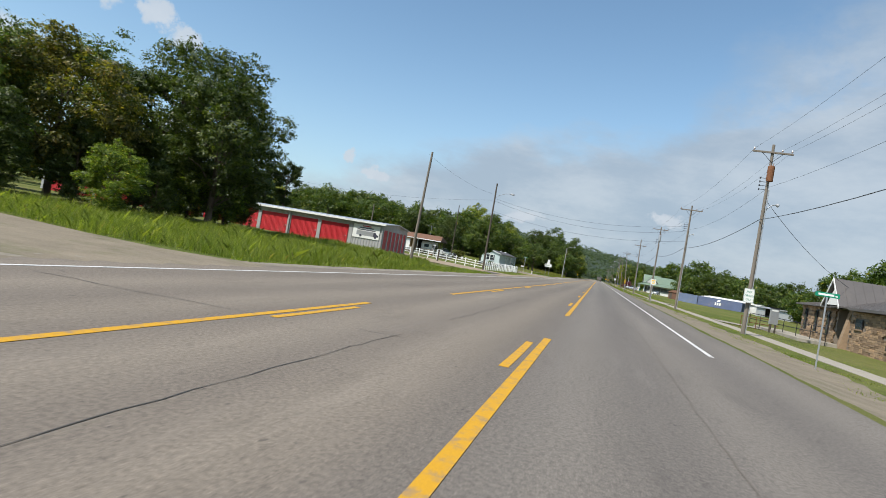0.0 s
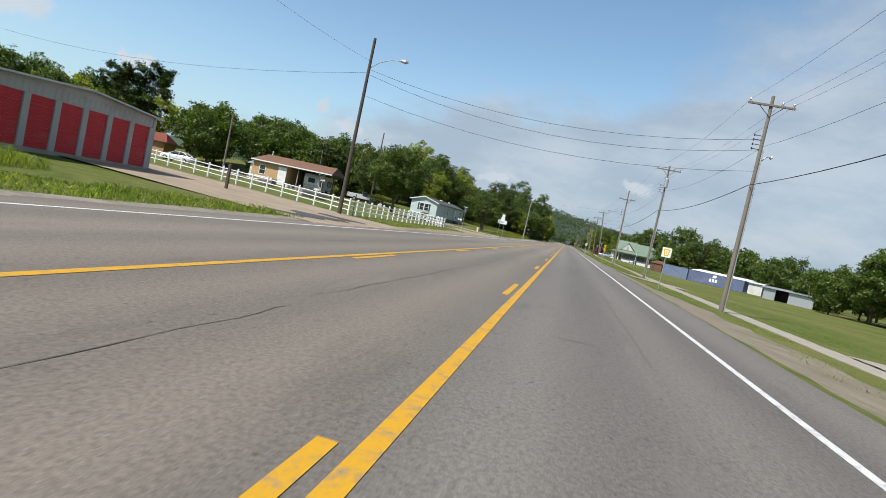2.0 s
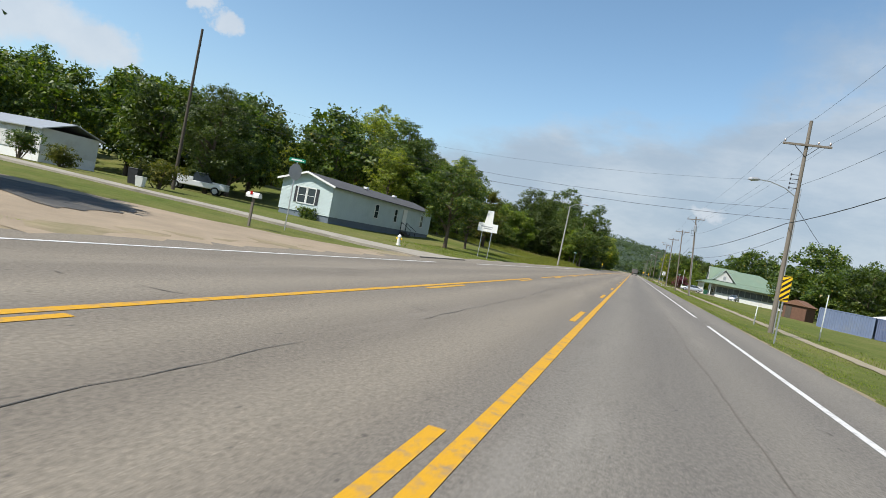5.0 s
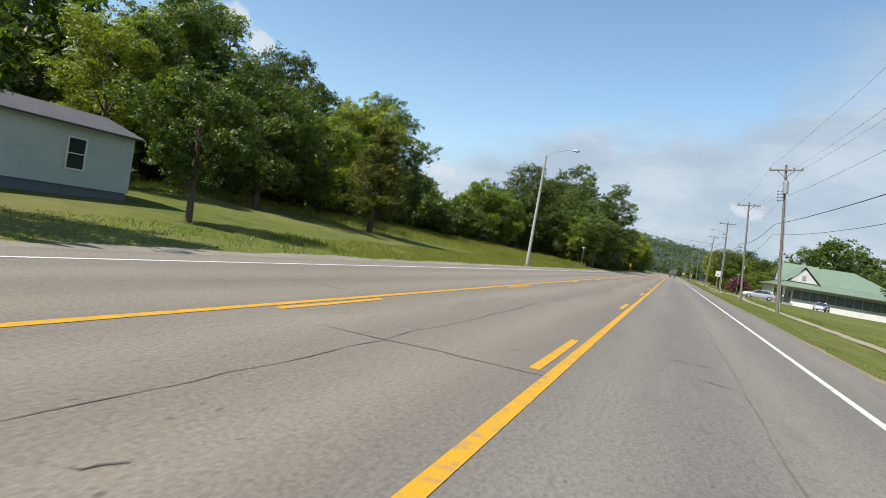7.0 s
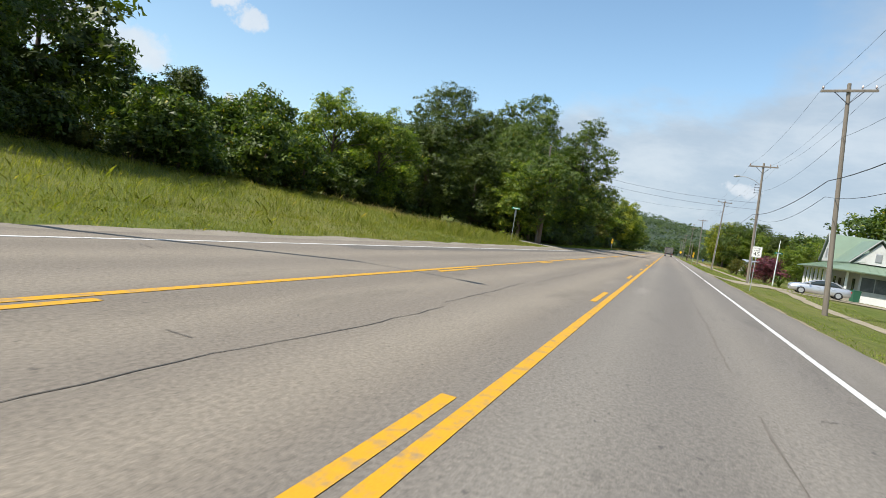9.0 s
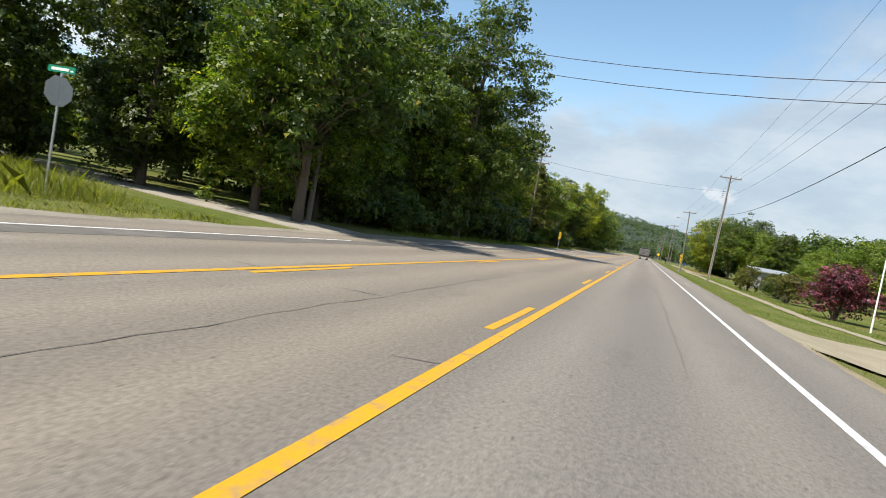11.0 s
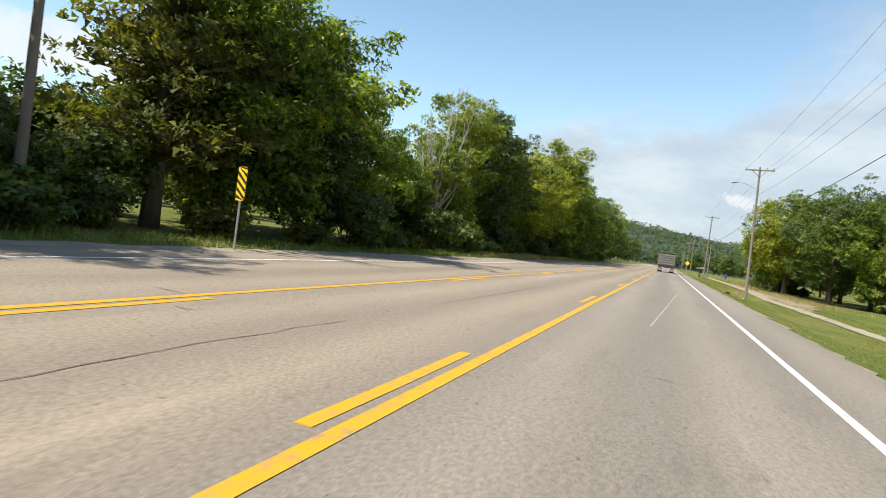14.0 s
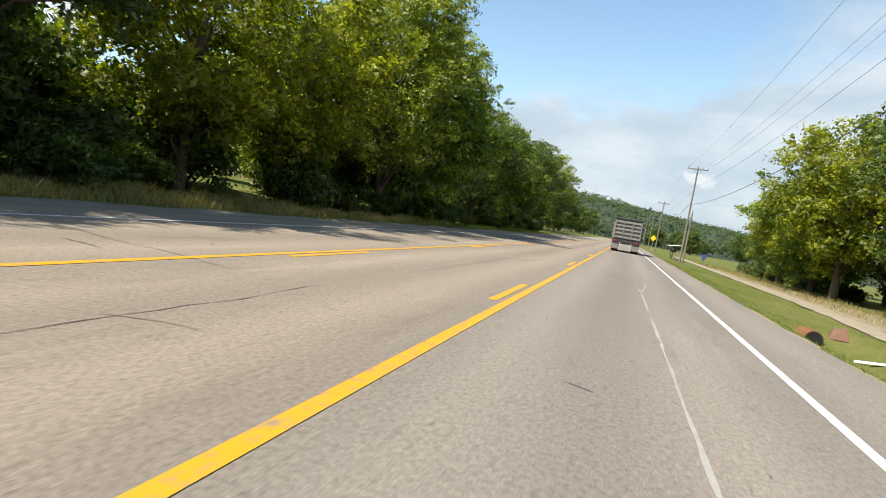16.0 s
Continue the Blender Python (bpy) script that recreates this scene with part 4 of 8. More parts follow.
def object_marker(x, y, zc, tilt=0, mirror=1):
    m = thing("object_marker", "yellow and black diagonally striped object marker sign", "road sign", (x, y, ground_z(x, y)), tilt, "striped object markers")
    z = zc - ground_z(x, y)
    post(m, z + 0.4)
    board = part("board", shifted(plate(0.3, 0.92, 0.004, 0.05), 0, -0.004, z), SIGN_YELLOW, m)
    for k in range(6):
        zz = z - 0.66 + k * 0.21
        s = Shape()
        a, b = zz, zz + 0.1
        lift = 0.27
        pts = [(-0.145, a), (0.145, a + lift), (0.145, b + lift), (-0.145, b)]
        pts = [(mirror * px, min(max(pz, z - 0.45), z + 0.45)) for px, pz in pts]
        s.add([(px, -0.009, pz) for px, pz in pts] + [(px, -0.006, pz) for px, pz in pts], [(0, 1, 2, 3), (7, 6, 5, 4), (0, 4, 5, 1), (1, 5, 6, 2), (2, 6, 7, 3), (3, 7, 4, 0)])
        part("stripe", s, SIGN_BLACK, board)
    return m


object_marker(5.95, 121.6, 1.76, 3, 1)
object_marker(5.6, 300.2, 1.62, 3, 1)
object_marker(-9.25, 303.6, 1.82, -2, -1)

sp = thing("speed_limit_sign", "white rectangular speed limit sign on a steel post", "road sign", (6.85, 229.0, ground_z(6.85, 229)), 0)
post(sp, 3.05)
bd = part("board", shifted(plate(0.61, 0.76), 0, -0.004, 2.75), SIGN_WHITE, sp)
part("border", shifted(plate(0.575, 0.725, 0.002), 0, -0.007, 2.75), SIGN_BLACK, bd)
part("face", shifted(plate(0.55, 0.70, 0.002), 0, -0.009, 2.75), SIGN_WHITE, bd)
text_part("SPEED", 0.15, SIGN_BLACK, bd, (0, -0.012, 2.99), width=0.42)
text_part("LIMIT", 0.15, SIGN_BLACK, bd, (0, -0.012, 2.83), width=0.36)
text_part("45", 0.42, SIGN_BLACK, bd, (0, -0.012, 2.59), width=0.4)

pk = thing("parking_sign", "white parking sign with green lettering on the utility pole", "road sign", (10.22, 41.95, 1.9), 0)
bd = part("board", plate(0.61, 0.9), SIGN_WHITE, pk)
part("border", shifted(plate(0.57, 0.86, 0.002), 0, -0.004, 0), SIGN_GREEN, bd)
part("face", shifted(plate(0.545, 0.835, 0.002), 0, -0.006, 0), SIGN_WHITE, bd)
for i, (word, wd) in enumerate((("PARK", 0.34), ("PARALLEL", 0.5), ("ONLY", 0.32))):
    text_part(word, 0.2, SIGN_GREEN, bd, (0, -0.009, 0.24 - 0.25 * i), width=wd)

ks = thing("route_sign", "white route sign with a yellow keystone shape", "road sign", (7.85, 83.0, ground_z(7.85, 83)), 0)
post(ks, 2.6)
bd = part("board", shifted(plate(0.65, 0.72), 0, -0.004, 2.72), SIGN_WHITE, ks)
s = Shape()
o = [(-0.24, 0.22), (-0.1, 0.26), (0.1, 0.26), (0.24, 0.22), (0.14, -0.26), (-0.14, -0.26)]
s.add([(x, -0.008, 2.72 + z) for x, z in o], [tuple(range(6))])
part("keystone", s, SIGN_YELLOW, bd)
s = Shape()
o = [(-0.13, 0.16), (0.13, 0.16), (0.08, -0.18), (-0.08, -0.18)]
s.add([(x, -0.011, 2.72 + z) for x, z in o], [(0, 1, 2, 3)])
part("emblem", s, SIGN_WHITE, bd)
for zz in (2.76, 2.68):
    part("lettering_bar", Shape().box(-0.05, 0.05, -0.0145, -0.0125, zz - 0.02, zz + 0.02), INK, bd)


def street_sign(x, y, h, turn, stop=False, plate_turn=0.0, label=""):
    m = thing("street_name_sign", label or "green street name sign on a steel post", "road sign", (x, y, ground_z(x, y)), turn)
    post(m, h)
    b = part("name_plate", shifted(plate(0.75, 0.16, 0.004, 0.02), 0, 0, h + 0.08), SIGN_GREEN, m)
    part("lettering_bar", Shape().box(-0.28, 0.2, -0.0055, -0.0035, h + 0.045, h + 0.115), SIGN_WHITE, b)
    part("lettering_bar", Shape().box(0.24, 0.32, -0.0055, -0.0035, h + 0.04, h + 0.08), SIGN_WHITE, b)
    if stop:
        s = Shape()
        o = [(0.38 * math.cos(radians(22.5 + 45 * k)), 0.38 * math.sin(radians(22.5 + 45 * k))) for k in range(8)]
        ca, sa = math.cos(radians(plate_turn)), math.sin(radians(plate_turn))
        s.add([(px * ca + 0.014 * sa, px * sa - 0.034 * ca, h - 0.45 + pz) for px, pz in o] + [(px * ca + 0.01 * sa, px * sa - 0.03 * ca, h - 0.45 + pz) for px, pz in o], [tuple(range(8)), tuple(range(8, 16))[::-1]] + [(i, (i + 1) % 8, 8 + (i + 1) % 8, 8 + i) for i in range(8)])
        part("stop_board", s, SIGN_BACK, m, "bare grey back of an octagonal stop board")
    return m


street_sign(8.55, 23.6, 2.6, -6)
street_sign(-14.05, 120.7, 3.1, 12, True, 62, label="octagonal stop sign seen from behind with green name plate")
street_sign(-12.4, 236.0, 3.0, 10, True, 80, label="octagonal stop sign seen from behind with green name plate")

ar = thing("guide_sign", "white boards of a guide sign seen on two posts", "road sign", (-11.45, 146.7, ground_z(-11.45, 146.7)), 2)
for px in (-0.42, 0.42):
    ob = part("post", Shape().box(px - 0.03, px + 0.03, 0.01, 0.05, -0.3, 2.9, 0.004), STEEL, ar)
part("board", shifted(plate(1.7, 0.72, 0.006), 0, 0, 2.6), SIGN_WHITE, ar)
s = Shape()
o = [(-0.36, 2.96), (0.36, 2.96), (0.3, 4.05), (-0.2, 4.05)]
s.add([(x, -0.003, z) for x, z in o] + [(x, 0.003, z) for x, z in o], [(0, 1, 2, 3), (7, 6, 5, 4), (0, 4, 5, 1), (1, 5, 6, 2), (2, 6, 7, 3), (3, 7, 4, 0)])
part("upper_board", s, SIGN_WHITE, ar)
for px, ww, zz in ((-0.1, 1.0, 2.66), (0.0, 0.7, 2.5)):
    part("lettering_bar", Shape().box(px - ww / 2, px + ww / 2, -0.0055, -0.0035, zz - 0.04, zz + 0.04), SIGN_BACK, ar)
for x, y, h in ((12.2, 139.5, 2.9), (8.9, 141.5, 1.35)):
    p = thing("marker_post", "slim pale marker post standing in the grass", "post", (x, y, ground_z(x, y)))
    part("rod", Shape().tube([(0, 0, -0.2), (0, 0, 0.7), (0.02, 0, h)], 0.035, 7), SIGN_WHITE, p)
    part("sleeve", Shape().tube([(0, 0, 0), (0, 0, 0.6)], 0.04, 7), SIGN_BACK, p)
ws = thing("warning_sign", "yellow diamond warning sign on a post far ahead", "road sign", (6.4, 452, ground_z(6.4, 452)))
post(ws, 2.4)
part("diamond", Shape().add([(0, -0.01, 3.2), (0.55, -0.01, 2.65), (0, -0.01, 2.1), (-0.55, -0.01, 2.65), (0, -0.005, 3.2), (0.55, -0.005, 2.65), (0, -0.005, 2.1), (-0.55, -0.005, 2.65)], [(0, 1, 2, 3), (7, 6, 5, 4), (0, 4, 5, 1), (1, 5, 6, 2), (2, 6, 7, 3), (3, 7, 4, 0)]), SIGN_YELLOW, ws)

# ---- buildings and things, left side ----
def ribbed(w, h, n, depth=0.018, axis="h"):
    """A corrugated sheet in the x-z plane facing -y, from (0, 0) to (w, h), with n ribs across its height (or width)."""
    s = Shape()
    prof = []
    span_ = h if axis == "h" else w
    for k in range(n):
        a = span_ * k / n
        d = span_ / n
        prof += [(a, 0), (a + d * 0.35, 0), (a + d * 0.5, -depth), (a + d * 0.85, -depth)]
    prof.append((span_, 0))
    if axis == "h":
        a = [(0, q, p) for p, q in prof]
        b = [(w, q, p) for p, q in prof]
    else:
        a = [(p, q, 0) for p, q in prof]
        b = [(p, q, h) for p, q in prof]
    k = len(prof)
    s.add(a + b, [(i, k + i, k + i + 1, i + 1) for i in range(k - 1)])
    return s


def moved(shape, m):
    shape.v = [tuple(m @ Vector(p)) for p in shape.v]
    return shape


FACE_X = Matrix.Rotation(radians(90), 4, "Z")  # turns a sheet that faces -y to face +x


def storage_building():
    b = thing("storage_building", "long grey steel storage building with red roll-up doors", "building", (-20.45, 55.3, ground_z(-20.5, 58) - 0.05), 5)
    L, D, H = 40.0, 9.9, 2.78
    part("foundation", Shape().box(-L - 0.15, 0.12, -0.15, D + 0.15, -0.6, 0.2), CONCRETE, b)
    part("core", Shape().box(-L, -0.12, 0.12, D, 0.2, H), GREY_SIDING, b)
    # front: sign panel, then doors between posts
    part("panel", moved(ribbed(3.3, H - 0.2, 11, 0.03, "v"), Matrix.Translation((-3.35, 0.0, 0.2))), GREY_SIDING, b, "ribbed grey steel wall panel")
    part("header", moved(ribbed(L - 3.4, H - 2.3, 110, 0.025, "v"), Matrix.Translation((-L, 0.0, 2.3))), GREY_SIDING, b, "ribbed grey steel wall above the doors")
    part("corner_post", Shape().box(-0.2, 0.05, -0.05, 0.2, 0.2, H, 0.02), GREY_SIDING, b)
    part("corner_post", Shape().box(-0.2, 0.05, D - 0.2, D + 0.05, 0.2, H, 0.02), GREY_SIDING, b)
    wide = mesh_of("roll_door", ribbed(2.92, 2.1, 22, 0.022), RED_DOOR)
    pm = mesh_of("door_post", Shape().box(-0.19, 0.19, -0.06, 0.12, 0.0, 2.32, 0.015), GREY_SIDING)
    latch = mesh_of("latch", Shape().box(-0.06, 0.06, -0.05, -0.02, -0.05, 0.05, 0.008), STEEL)
    for k in range(11):
        x = -3.5 - 3.3 * k
        d = new("roll_door", wide)
        d.parent, d.location = b, (x - 3.1, 0.02, 0.21)
        d["label"] = "red corrugated roll-up door"
        lo = new("latch", latch)
        lo.parent, lo.location = d, (2.75, 0.0, 0.95)
        p = new("door_post", pm)
        p.parent, p.location = b, (x - 3.3, 0.0, 0.0)
        part("door_sill", Shape().box(x - 3.1, x - 0.18, -0.05, 0.1, 0.14, 0.21), WHITE_TRIM, b)
    p = new("door_post", pm)
    p.parent, p.location = b, (-3.4, 0.0, 0.0)
    # end wall toward the road
    small = mesh_of("roll_door", moved(ribbed(1.2, 2.1, 22, 0.022), FACE_X), RED_DOOR)
    pe = mesh_of("door_post", Shape().box(-0.12, 0.06, -0.17, 0.17, 0.0, 2.32, 0.015), GREY_SIDING)
    for k in range(6):
        y = 0.35 + 1.58 * k
        d = new("roll_door", small)
        d.parent, d.location = b, (-0.02, y, 0.21)
        d["label"] = "narrow red corrugated roll-up door"
        p = new("door_post", pe)
        p.parent, p.location = b, (0.0, y + 1.39, 0.0)
    part("end_header", moved(ribbed(D, H - 2.3, 30, 0.025, "v"), Matrix.Translation((0.0, 0, 2.3)) @ FACE_X), GREY_SIDING, b)
    # low roof with a white eave
    roof = Shape()
    for y0, z0, y1, z1 in ((-0.3, H + 0.08, D / 2, H + 0.42), (D + 0.3, H + 0.08, D / 2, H + 0.42)):
        roof.add([(-L - 0.3, y0, z0), (0.3, y0, z0), (0.3, y1, z1), (-L - 0.3, y1, z1), (-L - 0.3, y0, z0 - 0.08), (0.3, y0, z0 - 0.08), (0.3, y1, z1 - 0.08), (-L - 0.3, y1, z1 - 0.08)], [(0, 1, 2, 3), (7, 6, 5, 4), (0, 4, 5, 1), (1, 5, 6, 2), (2, 6, 7, 3), (3, 7, 4, 0)])
    part("roof", roof, STEEL, b, "low grey steel roof")
    part("gable_fill", Shape().add([(-0.05, 0, H), (-0.05, D, H), (-0.05, D / 2, H + 0.36), (0.03, 0, H), (0.03, D, H), (0.03, D / 2, H + 0.36)], [(0, 1, 2), (5, 4, 3), (0, 3, 4, 1), (1, 4, 5, 2), (2, 5, 3, 0)]), GREY_SIDING, b)
    g = part("gutter", Shape().box(-L - 0.3, 0.3, -0.42, -0.28, H - 0.08, H + 0.12, 0.015), WHITE_TRIM, b, "white eave gutter")
    part("downpipe", Shape().box(-0.12, -0.03, -0.16, -0.07, 0.1, H - 0.05), GREY_SIDING, b)
    for k in range(2, 11, 3):
        part("downpipe", Shape().box(-3.5 - 3.3 * k - 0.05, -3.5 - 3.3 * k + 0.04, -0.17, -0.08, 0.1, H - 0.05), GREY_SIDING, b)
    # banner
    ban = part("banner", Shape().box(-3.15, -0.35, -0.075, -0.06, 1.18, 2.52, 0.004), SIGN_WHITE, b, "white banner with a drawing of a lorry")
    for x, z, w, h in ((-1.75, 2.4, 0.9, 0.1), (-1.75, 2.22, 1.5, 0.1), (-1.75, 2.03, 1.9, 0.1)):
        part("lettering_bar", Shape().box(x - w / 2, x + w / 2, -0.081, -0.077, z - h / 2, z + h / 2), RED_LAMP if z > 2.3 else INK, ban)
    lorry = Shape().add([(-2.75, -0.08, 1.45), (-1.0, -0.08, 1.45), (-1.0, -0.08, 1.92), (-2.75, -0.08, 1.92)], [(0, 1, 2, 3)])
    part("lorry_drawing", lorry, SIGN_BACK, ban)
    cab = Shape().add([(-0.98, -0.08, 1.45), (-0.45, -0.08, 1.45), (-0.45, -0.08, 1.62), (-0.62, -0.08, 1.68), (-0.75, -0.08, 1.88), (-0.98, -0.08, 1.88)], [(0, 1, 2, 3, 4, 5)])
    part("cab_drawing", cab, INK, ban)
    for x in (-2.3, -0.75):
        part("wheel_drawing", moved(Shape().prism([(0.13 * math.cos(k * 0.524), 0.13 * math.sin(k * 0.524)) for k in range(12)], 0, 0.004), Matrix.Translation((x, -0.081, 1.42)) @ Matrix.Rotation(radians(90), 4, "X")), INK, ban)
    return b


storage_building()


def window(parent, x, z, w, h, y=0.0, frame=WHITE_TRIM, face="-y", rows=2, curtain=False):
    """A framed sash window set on a wall that faces -y (or +x), centre at x, z."""
    t = Matrix.Translation((0, y, 0)) if face == "-y" else Matrix.Translation((y, 0, 0)) @ FACE_X
    win = part("window", moved(Shape().box(x - w / 2, x + w / 2, -0.004, 0.02, z - h / 2, z + h / 2), t), SIGN_WHITE if curtain else SIGN_BLACK, parent)
    part("pane", moved(Shape().box(x - w / 2 + 0.03, x + w / 2 - 0.03, -0.02, -0.008, z - h / 2 + 0.03, z + h / 2 - 0.03), t), GLASS, win)
    f = Shape()
    b = 0.06
    f.box(x - w / 2 - b, x - w / 2 + 0.01, -0.045, 0.01, z - h / 2 - b, z + h / 2 + b).box(x + w / 2 - 0.01, x + w / 2 + b, -0.045, 0.01, z - h / 2 - b, z + h / 2 + b)
    f.box(x - w / 2, x + w / 2, -0.045, 0.01, z + h / 2 - 0.01, z + h / 2 + b).box(x - w / 2, x + w / 2, -0.055, 0.01, z - h / 2 - b, z - h / 2 + 0.01)
    for r in range(1, rows):
        zz = z - h / 2 + h * r / rows
        f.box(x - w / 2, x + w / 2, -0.035, 0.0, zz - 0.02, zz + 0.02)
    part("window_frame", moved(f, t), frame, win)
    return win


def lapped(w, h, n, depth=0.018):
    """Lapped siding boards facing -y."""
    s = Shape()
    a = []
    for k in range(n):
        z = h * k / n
        a += [(z, -depth), (z + h / n - 0.002, 0.0)]
    a.append((h, -depth))
    k = len(a)
    s.add([(0, q, p) for p, q in a] + [(w, q, p) for p, q in a], [(i, k + i, k + i + 1, i + 1) for i in range(k - 1)])
    return s


def tan_house():
    z0 = 0.72
    h = thing("tan_house", "small tan house with a brown roof and open porch", "house", (-38.2, 103.9, z0), 1)
    part("core_wall", Shape().box(0.02, 4.6, 0.02, 4.2, -0.4, 2.6), TAN_WALL, h)
    part("siding", moved(lapped(4.62, 2.45, 14, 0.015), Matrix.Translation((0, 0.0, 0.1))), TAN_WALL, h, "tan lapped siding")
    part("siding", moved(lapped(4.2, 2.45, 14, 0.015), Matrix.Translation((4.63, 0, 0.1)) @ FACE_X), TAN_WALL, h, "tan lapped siding")
    # the porch's deep shade is put into this wall's dark colour
    part("porch_back", Shape().box(4.66, 6.9, 4.05, 4.2, -0.2, 2.5), POLE_DARK, h, "back wall of the porch, shade put into its dark colour")
    part("porch_floor", Shape().box(4.66, 6.7, 0.3, 4.0, -0.4, 0.02), CONCRETE, h)
    for x, y, m in ((6.05, 0.1, GREY_SIDING), (9.3, 0.1, GREY_SIDING), (10.1, 1.6, POLE_DARK), (10.2, 3.75, POLE_DARK), (6.9, 3.9, POLE_DARK)):
        part("porch_post", Shape().box(x - 0.05, x + 0.05, y - 0.05, y + 0.05, -0.35, 2.52, 0.008), m, h)
    part("beam", Shape().box(4.65, 10.2, 0.03, 0.13, 2.4, 2.52).box(10.1, 10.2, 0.14, 3.9, 2.4, 2.52), POLE_WOOD, h)
    door = part("door", Shape().box(3.6, 4.5, -0.05, 0.0, 0.1, 2.15, 0.01), SIGN_WHITE, h, "white panelled door")
    for zz in (0.55, 1.5):
        for xx in (3.75, 4.1):
            part("door_panel", Shape().box(xx, xx + 0.27, -0.062, -0.05, zz - 0.3, zz + 0.3, 0.005), WHITE_TRIM, door)
    part("handle", Shape().tube([(4.42, -0.1, 1.05), (4.42, -0.05, 1.05)], 0.025, 8), STEEL, door)
    part("door_frame", Shape().box(3.5, 3.6, -0.06, 0.0, 0.05, 2.25).box(4.5, 4.6, -0.06, 0.0, 0.05, 2.25).box(3.6, 4.5, -0.06, 0.0, 2.15, 2.25), WHITE_TRIM, h)
    window(h, 1.4, 1.5, 0.75, 1.05)
    r = Shape()
    e, ri = 2.6, 3.55
    x0, x1, y0, y1 = -0.12, 10.55, -0.4, 4.55
    p = [(x0, y0, e), (x1, y0, e), (x1, y1, e), (x0, y1, e), (x0 + 0.9, 2.1, ri), (x1 - 0.45, 2.1, ri)]
    low = [(a, b, c - 0.1) for a, b, c in p[:4]]
    r.add(p + low, [(0, 1, 5, 4), (1, 2, 5), (2, 3, 4, 5), (3, 0, 4), (0, 6, 7, 1), (1, 7, 8, 2), (2, 8, 9, 3), (3, 9, 6, 0), (9, 8, 7, 6)])
    part("roof", r, BROWN_ROOF, h, "brown shingle roof")
    part("fascia", Shape().box(x0 - 0.02, x1 + 0.02, y0 - 0.03, y0 + 0.01, e - 0.13, e + 0.01), WHITE_TRIM, h)
    part("fascia", Shape().box(x1 - 0.01, x1 + 0.03, y0 + 0.02, y1, e - 0.13, e + 0.01), POLE_DARK, h)
    part("vent_pipe", Shape().tube([(1.2, 2.2, 3.3), (1.2, 2.2, 4.05)], 0.06, 8), SIGN_WHITE, h)
    part("antenna", Shape().tube([(7.6, 2.3, 3.4), (7.6, 2.3, 5.4)], 0.02, 5).tube([(6.6, 2.3, 5.3), (8.6, 2.3, 5.0)], 0.012, 4), STEEL, h)
    notice = part("notice_board", Shape().box(9.1, 9.62, -0.02, 0.03, 1.62, 1.9, 0.01), SIGN_WHITE, h, "small white board on the porch post")
    for zz in (1.7, 1.78, 1.84):
        part("lettering_bar", Shape().box(9.17, 9.52, -0.026, -0.021, zz - 0.015, zz + 0.015), SIGN_BACK, notice)
    return h


tan_house()


def camper_trailer():
    """A camper, its long side toward the road."""
    c = thing("camper_trailer", "old white camper trailer with brown stripes under the porch roof", "trailer", (-29.5, 104.75, 0.62), 91)
    prof = [(0.2, 0.45), (3.75, 0.45), (4.0, 0.75), (4.05, 1.9), (3.9, 2.25), (3.7, 2.36), (0.35, 2.36), (0.1, 2.2), (0.0, 1.9), (0.0, 0.75)]
    s = Shape()
    n = len(prof)
    s.add([(x, 0, z) for x, z in prof] + [(x, 2.05, z) for x, z in prof], [tuple(range(n)), tuple(range(n, 2 * n))[::-1]] + [(i, n + i, n + (i + 1) % n, (i + 1) % n) for i in range(n)])
    part("body", s, WHITE_SIDING, c, "dull white ribbed body")
    for z0, z1, m in ((0.62, 0.74, SKIRT), (0.84, 0.92, TAN_WALL), (0.98, 1.02, SKIRT), (2.02, 2.07, TAN_WALL)):
        part("stripe", Shape().box(0.02, 4.0, -0.012, -0.003, z0, z1), m, c)
        part("stripe", Shape().box(-0.012, -0.003, 0.02, 2.03, z0, z1), m, c)
    for x, w, z, hh, rows in ((0.75, 0.62, 1.55, 0.9, 1), (3.1, 1.15, 1.5, 0.58, 3)):
        window(c, x, z, w, hh, frame=DARK_METAL, rows=rows)
    end = part("end_window", Shape().box(-0.05, -0.004, 0.6, 1.5, 1.3, 1.85, 0.02), DARK_METAL, c)
    part("pane", Shape().box(-0.056, -0.05, 0.66, 1.44, 1.36, 1.79), GLASS, end)
    part("door", Shape().box(1.4, 2.05, -0.03, -0.004, 0.55, 2.12, 0.01), SIGN_BACK, c, "grey camper door")
    part("wheel_arch", Shape().box(2.2, 3.0, -0.02, -0.004, 0.45, 0.72, 0.01), SIGN_BLACK, c)
    part("wheel", moved(Shape().tube([(0, -0.04, 0), (0, 0.18, 0)], 0.3, 14), Matrix.Translation((2.6, 0.0, 0.3))), TYRE, c)
    part("underside", Shape().box(0.3, 3.7, 0.15, 1.9, 0.1, 0.45), SIGN_BLACK, c)
    part("hitch", Shape().tube([(0.2, 1.0, 0.5), (-0.5, 1.0, 0.42)], 0.05, 6), DARK_METAL, c)
    return c


